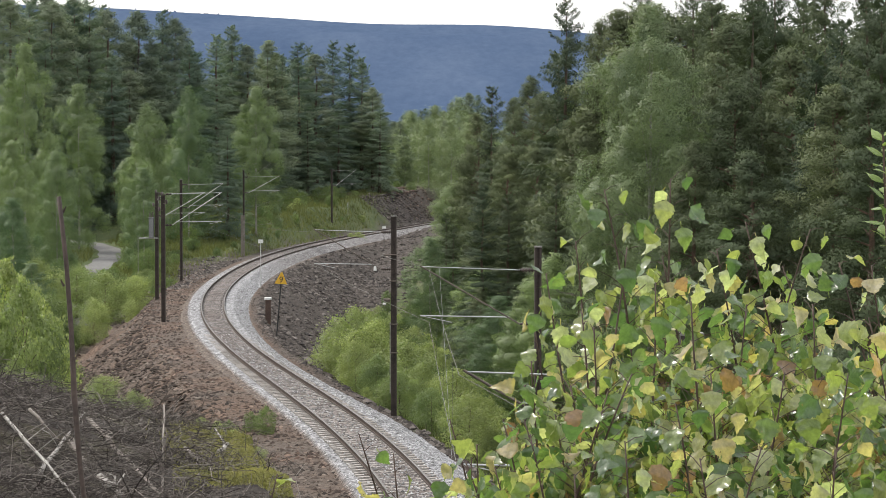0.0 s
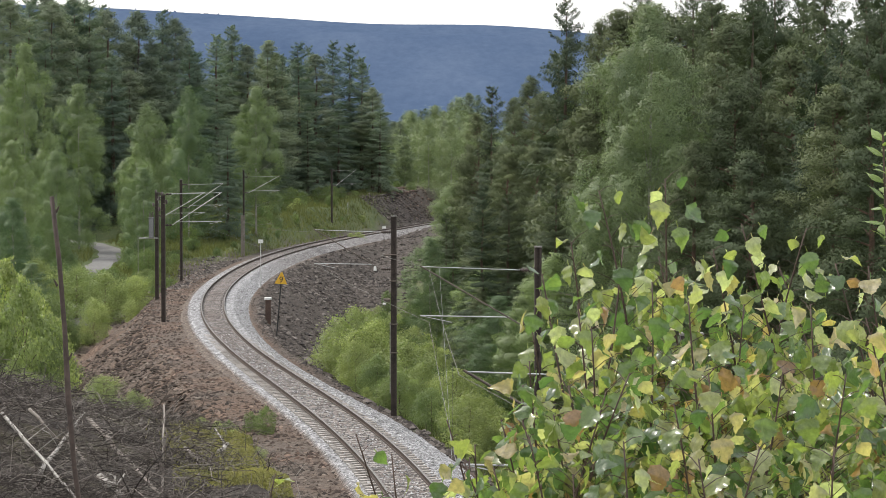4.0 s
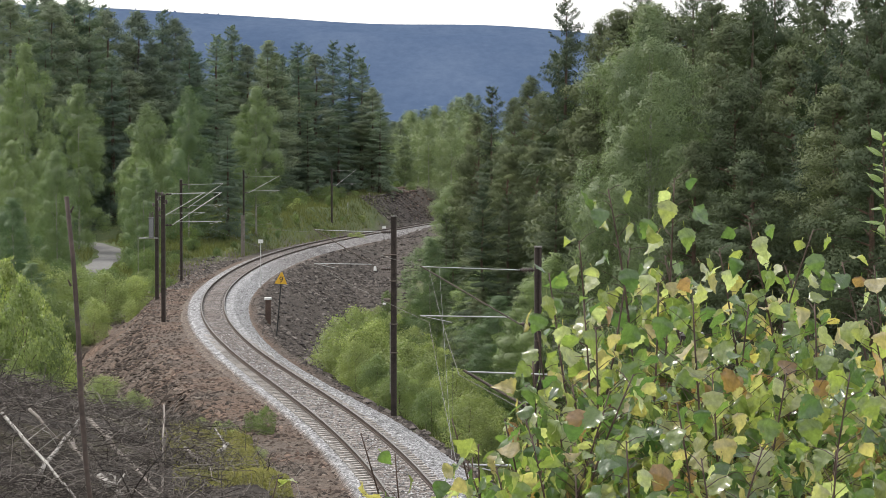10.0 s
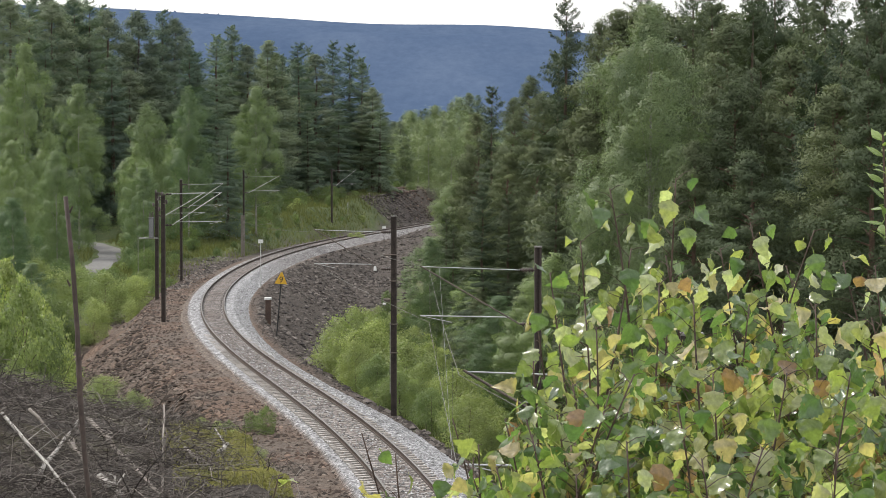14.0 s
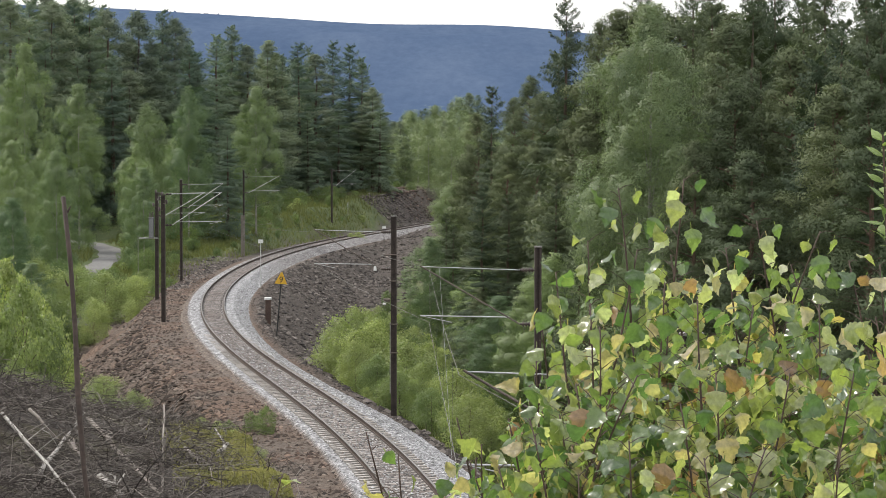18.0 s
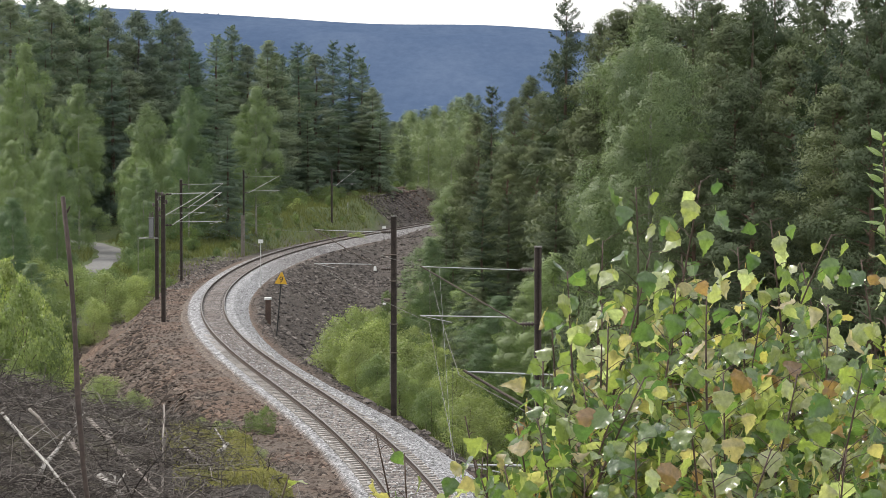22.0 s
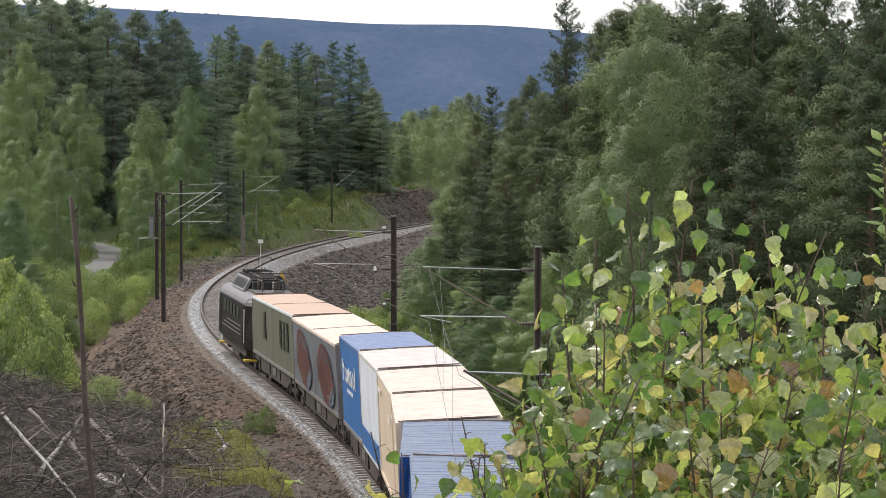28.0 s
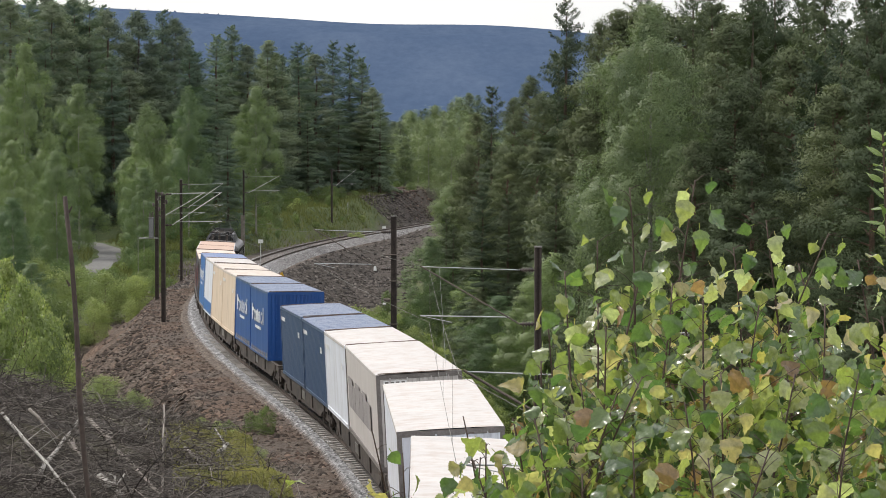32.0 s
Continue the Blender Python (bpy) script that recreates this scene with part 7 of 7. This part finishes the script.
def young_birch(x, y, top, give, seed, leaves=38, bare=0.0, reach=0.50, spread=1.0, n_parts=10):
    """A sapling: a still lower stem, and a shoot on it that sways."""
    rg = random.Random(seed)
    g = float(ground_z(x, y))
    e = thing("birch_sapling", "young birch sapling with green and yellowing toothed leaves", "sapling", pose(x, y, g), group="birch saplings")
    H = top - g
    shoot_len = min(0.34, H * 0.4)
    zb = H - shoot_len
    lean = rg.uniform(-0.30, 0.30), rg.uniform(-0.14, 0.14)
    if 0.1 < x < 0.055 * y:
        lean = -0.7 * abs(lean[0]), lean[1]

    def axis(z):
        t = z / H
        return Vector((lean[0] * (t * t - 1) + 0.012 * math.sin(9 * t + seed), lean[1] * (t * t - 1) + 0.012 * math.cos(7 * t + seed), z))
    ch = [tube_data([axis(zb * k / 6 - (0.1 if k == 0 else 0)) for k in range(7)], [0.0034 - 0.0003 * k for k in range(7)], 6)]
    b0 = axis(zb)
    sch = [tube_data([axis(zb + shoot_len * k / 6) - b0 for k in range(7)], [0.0030 - 0.00026 * k for k in range(7)], 5)]
    lv, lf, sv, sf, stw, ltw = [], [], [], [], [], []
    shoot = None
    tips = []
    single = n_parts > 20
    for i in range(leaves):
        u = 0.036 * i if i < 7 and leaves > 20 else (i / leaves) ** 0.54                            # 0 at the tip
        z = H - bare - u * reach * (1 if H > 0.6 else 0.8)
        if z < 0.15:
            continue
        on_shoot = z > zb
        a = i * 2.4 + rg.uniform(-0.6, 0.6)
        ln = (rg.uniform(0.01, 0.05) + u * rg.uniform(0.02, 0.17)) * spread
        out = Vector((math.cos(a), math.sin(a), 0))
        p0 = axis(min(z, H - 0.005))
        p1 = p0 + out * ln + Vector((0, 0, ln * rg.uniform(0.1, 0.9)))
        base = b0 if on_shoot else Vector((0, 0, 0))
        tw = tube_data([p0 - base, p0.lerp(p1, 0.5) - base + Vector((0, 0, 0.004)), p1 - base], [0.0012, 0.0009, 0.0006], 4)
        (stw if on_shoot else ltw).append(tw)
        tips.append((p1 - base, out, on_shoot, i))
    stem = data_part("stem", *join_data(ch), TWIG, e, "thin reddish brown stem", True)
    shoot = data_part("shoot", *join_data(sch), TWIG, e, "slender leading shoot", True)
    rest = Matrix.Translation(b0)
    shoot.matrix_basis = rest
    if ltw or stw:
        for group, holder in ((ltw, stem), (stw, shoot)):
            if single:
                for v, f in group:
                    data_part("twig", v, f, TWIG, holder)
            elif group:
                tagged(data_part("branchlet", *join_data(group), TWIG, holder), kind="stuff")
    for p, out, on_shoot, i in tips:
        reps = 1 if i < 10 else 2 if i < 24 else 3
        for k in range(reps):
            lm, v, f = rg.choice(LEAF_MESHES)
            if i < 2:
                lm, v, f = LEAF_MESHES[rg.randrange(0, 4)]
            elif i < 9:
                lm, v, f = LEAF_MESHES[rg.randrange(5, 16)]
            m = leaf_pose(p + Vector((rg.uniform(-1, 1), rg.uniform(-1, 1), rg.uniform(-1, 0.4))) * 0.022 * k, out if k == 0 else -out, rg)
            if (single or on_shoot and k == 0) and n_parts > 0:
                ob = new("leaf", lm)
                ob.parent = shoot if on_shoot else stem
                ob.matrix_basis = m
                n_parts -= 1
            elif on_shoot:
                c = len(sv)
                sv += [tuple(m @ Vector(q)) for q in v]
                sf += [tuple(q + c for q in ff) for ff in f]
            else:
                c = len(lv)
                lv += [tuple(m @ Vector(q)) for q in v]
                lf += [tuple(q + c for q in ff) for ff in f]
    if sv:
        tagged(data_part("shoot_leaves", sv, sf, LEAF, shoot, "", True), kind="stuff")
    if lv:
        ob = data_part("lower_leaves", lv, lf, LEAF, e, "", True)
        tagged(ob, kind="stuff")
    SHOOTS.append((shoot, rest, give))
    SAPLINGS.append((e, 0.6 + 0.4 * give))
    return e


BIRCHES_TALL = [(0.352, 6.0, 10.31, 1.0), (0.512, 6.0, 10.335, 1.0), (0.714, 6.2, 10.23, 0.8), (0.893, 6.4, 10.21, 0.8), (0.224, 5.8, 10.13, 0.7),
                (0.293, 6.1, 10.19, 0.9), (0.383, 5.7, 10.19, 0.7), (0.645, 6.3, 10.165, 0.7), (0.901, 6.0, 10.145, 0.7), (0.945, 5.8, 10.147, 0.6),
                (0.206, 5.9, 10.01, 0.5), (0.278, 5.5, 10.08, 0.6), (0.436, 5.6, 10.12, 0.6), (0.837, 6.6, 10.11, 0.7), (0.54, 6.5, 10.14, 0.7)]
BIRCHES_LOW = [(0.105, 5.2, 9.87, 0.3), (0.15, 5.1, 9.88, 0.3), (0.17, 5.0, 9.86, 0.2), (0.055, 5.1, 9.80, 0.2),
               (0.075, 5.4, 9.80, 0.3), (0.055, 5.6, 9.75, 0.3), (0.125, 5.3, 9.84, 0.3), (0.16, 5.5, 9.91, 0.3), (0.10, 5.0, 9.80, 0.2), (0.19, 5.4, 9.97, 0.3),
               (0.512, 5.4, 10.1, 0.4), (0.627, 5.5, 10.08, 0.4), (0.756, 5.5, 10.08, 0.4), (0.825, 5.2, 10.07, 0.4), (0.306, 5.4, 10.04, 0.4),
               (0.205, 5.6, 9.86, 0.25), (0.26, 5.2, 9.94, 0.3), (0.365, 5.1, 9.97, 0.3), (0.506, 5.1, 9.97, 0.3), (0.647, 5.1, 9.97, 0.3),
               (0.762, 5.0, 9.98, 0.3), (-0.172, 5.6, 9.80, 0.5), (-0.326, 5.4, 9.74, 0.3), (-0.098, 5.5, 9.77, 0.3), (0.007, 5.7, 9.82, 0.5),
               (0.185, 5.2, 9.80, 0.2), (0.33, 4.9, 9.86, 0.2), (0.47, 4.8, 9.84, 0.2), (0.60, 4.9, 9.85, 0.2), (0.72, 4.8, 9.86, 0.2), (0.24, 4.9, 9.80, 0.2), (0.31, 5.15, 9.93, 0.25), (0.43, 5.0, 9.92, 0.25), (0.225, 5.3, 9.87, 0.25)]
for i, (x, y, top, give) in enumerate(BIRCHES_TALL):
    edge = x / y < 0.042
    young_birch(x, y, top, give, 100 + i, 24 if edge else 48 if x / y < 0.07 else 66, 0.0, 0.57 if edge else 0.62, 0.5 if edge else 0.85, 150)
for i, (x, y, top, give) in enumerate(BIRCHES_LOW):
    thin, edge = x < 0.05, x / y < 0.042
    young_birch(x, y, top, give, 200 + i, 12 if thin else 34 if edge else 68, 0.04 if thin else 0.0, 0.22 if thin else 0.5, 0.5 if edge else 1.0, 20)


def willow_sprig():
    """A willow twig with narrow pale leaves, leaning in beside the birches."""
    x, y = 0.957, 5.6
    g = float(ground_z(x, y))
    e = thing("willow_shoot", "willow shoot with narrow pale green leaves", "shrub", pose(x, y, g))
    top = 10.43 - g
    path = [Vector((0.02 - 0.05 * (k / 6) ** 2, 0, top * k / 6 - (0.1 if k == 0 else 0))) for k in range(7)]
    data_part("stem", *tube_data(path, [0.007 - 0.0008 * k for k in range(7)], 6), TWIG, e)
    rg = random.Random(4)
    me = bpy.data.meshes.new("leaf")
    v, f = leaf_data(3, 0.044, True)
    me.from_pydata(v, [], f)
    me.materials.append(BIRCHLEAF2)
    for i in range(22):
        z = top - 0.002 - i * 0.011
        p = Vector((-0.03 + 0.05 * (1 - z / top), 0, z))
        a = i * 2.4
        d = Vector((math.cos(a), math.sin(a), 0.8 + 0.5 * math.sin(i * 1.7))).normalized()
        xx = d.cross(Vector((rg.uniform(-.4, .4), -0.5, 1))).normalized()
        m = Matrix((xx, d, xx.cross(d))).transposed().to_4x4()
        m.translation = p
        ob = new("leaf", me)
        ob.parent = e
        ob.matrix_basis = m


BIRCHLEAF2 = foliage("willow_leaf", (0.20, 0.28, 0.10), (0.30, 0.38, 0.16), (1.3, 1.5, 0.6), 0.35, scale=20.0)
willow_sprig()


def bare_stalk():
    """A leafless reddish stem close before the camera."""
    x, y = -0.4716, 3.25
    g = float(ground_z(x, y))
    e = thing("bare_stalk", "leafless reddish brown sapling stem", "sapling", pose(x, y, g))
    top = 10.4 - 3.25 * (348 - 265) / 4700 - g
    path = [Vector((0.080 * (top + 0.1) * (1 - k / 24) - 0.002 * math.sin(k * 1.3), 0.004 * math.cos(k * 1.7), (top + 0.1) * k / 24 - 0.1)) for k in range(25)]
    data_part("stem", *tube_data(path, [(0.0052 - 0.0001 * k) * (1.22 if k % 4 == 1 else 1.0) for k in range(25)], 8), STALKWOOD, e, smooth=True)
    for k in range(5):
        bm = bmesh.new()
        z = top - 0.02 - 0.09 * k
        q = 0.080 * (top - z)
        rod(bm, (q + 0.003 * (-1) ** k, 0, z), (q + 0.007 * (-1) ** k, 0, z + 0.008), 0.0016, 0.0008, 6)
        part("bud", bm, STALKWOOD, e)
    return e


STALK = bare_stalk()

# wind: seconds, and how far the tallest tips lean, in thousandths of a radian
WIND = [(0, 8), (0.5, 28), (1, 20), (1.5, -14), (2, 8), (2.5, -4), (3, -14), (3.5, -24), (5.5, -24), (6, -30), (7, 0), (8, 30), (9, 32), (11, 24), (12, 26), (13, 32),
        (14.5, 42), (16.5, 55), (17.5, 70), (18.5, 102), (19.2, 118), (19.7, 150), (20.1, 220), (20.5, 290), (21, 170), (21.5, 92), (22, 160), (22.5, 92), (23, 150), (23.5, 102), (24, 122),
        (25, 86), (25.5, 112), (27.5, 112), (28, 126), (29, 114), (30, 112), (31, 126), (32, 138)]
GUST = [(0, 0), (0.5, 2), (1.5, 2), (3.5, -1), (6, 3), (7, 0), (9, 1), (14, 1), (17, 2), (18.5, 2.5), (19.3, 5), (19.8, 14), (20.2, 27), (20.5, 34), (21, 16), (21.5, 5), (22, 9), (22.5, 5), (25.5, 5), (28, 5), (32, 6)]
SWAY = [(0, 2), (1, 2), (2.5, -6), (3.4, -9), (5.5, -5), (7.5, 5), (9, 11), (12, 15), (14, 12), (17, 11), (18.5, 8), (19.5, 18), (20.1, 34), (20.6, 28), (21, 8), (22, 8), (25, 18), (28, 20), (30, 16), (32, 11)]


def motions():
    for ob, way, half, z in TRAIN:
        walk(ob, train_rows(way, half, z))
    for k, (shoot, rest, give) in enumerate(SHOOTS):
        lag = 0.04 * (k % 5)
        rows = [(t if t in (0, 32) else t + lag, rest @ Matrix.Rotation(a * 0.001 * give, 4, 'Y') @ Matrix.Rotation(a * 0.0002 * give * (-1) ** k, 4, 'X')) for t, a in WIND]
        walk(shoot, rows)
    for k, (e, give) in enumerate(SAPLINGS):
        base = e.matrix_basis.copy()
        walk(e, [(t, base @ Matrix.Rotation(a * 0.001 * give, 4, 'Y')) for t, a in GUST])
    base = STALK.matrix_basis.copy()
    walk(STALK, [(t, base @ Matrix.Rotation(a / 4700 * 3.25 / 1.6, 4, 'Y')) for t, a in SWAY])


motions()
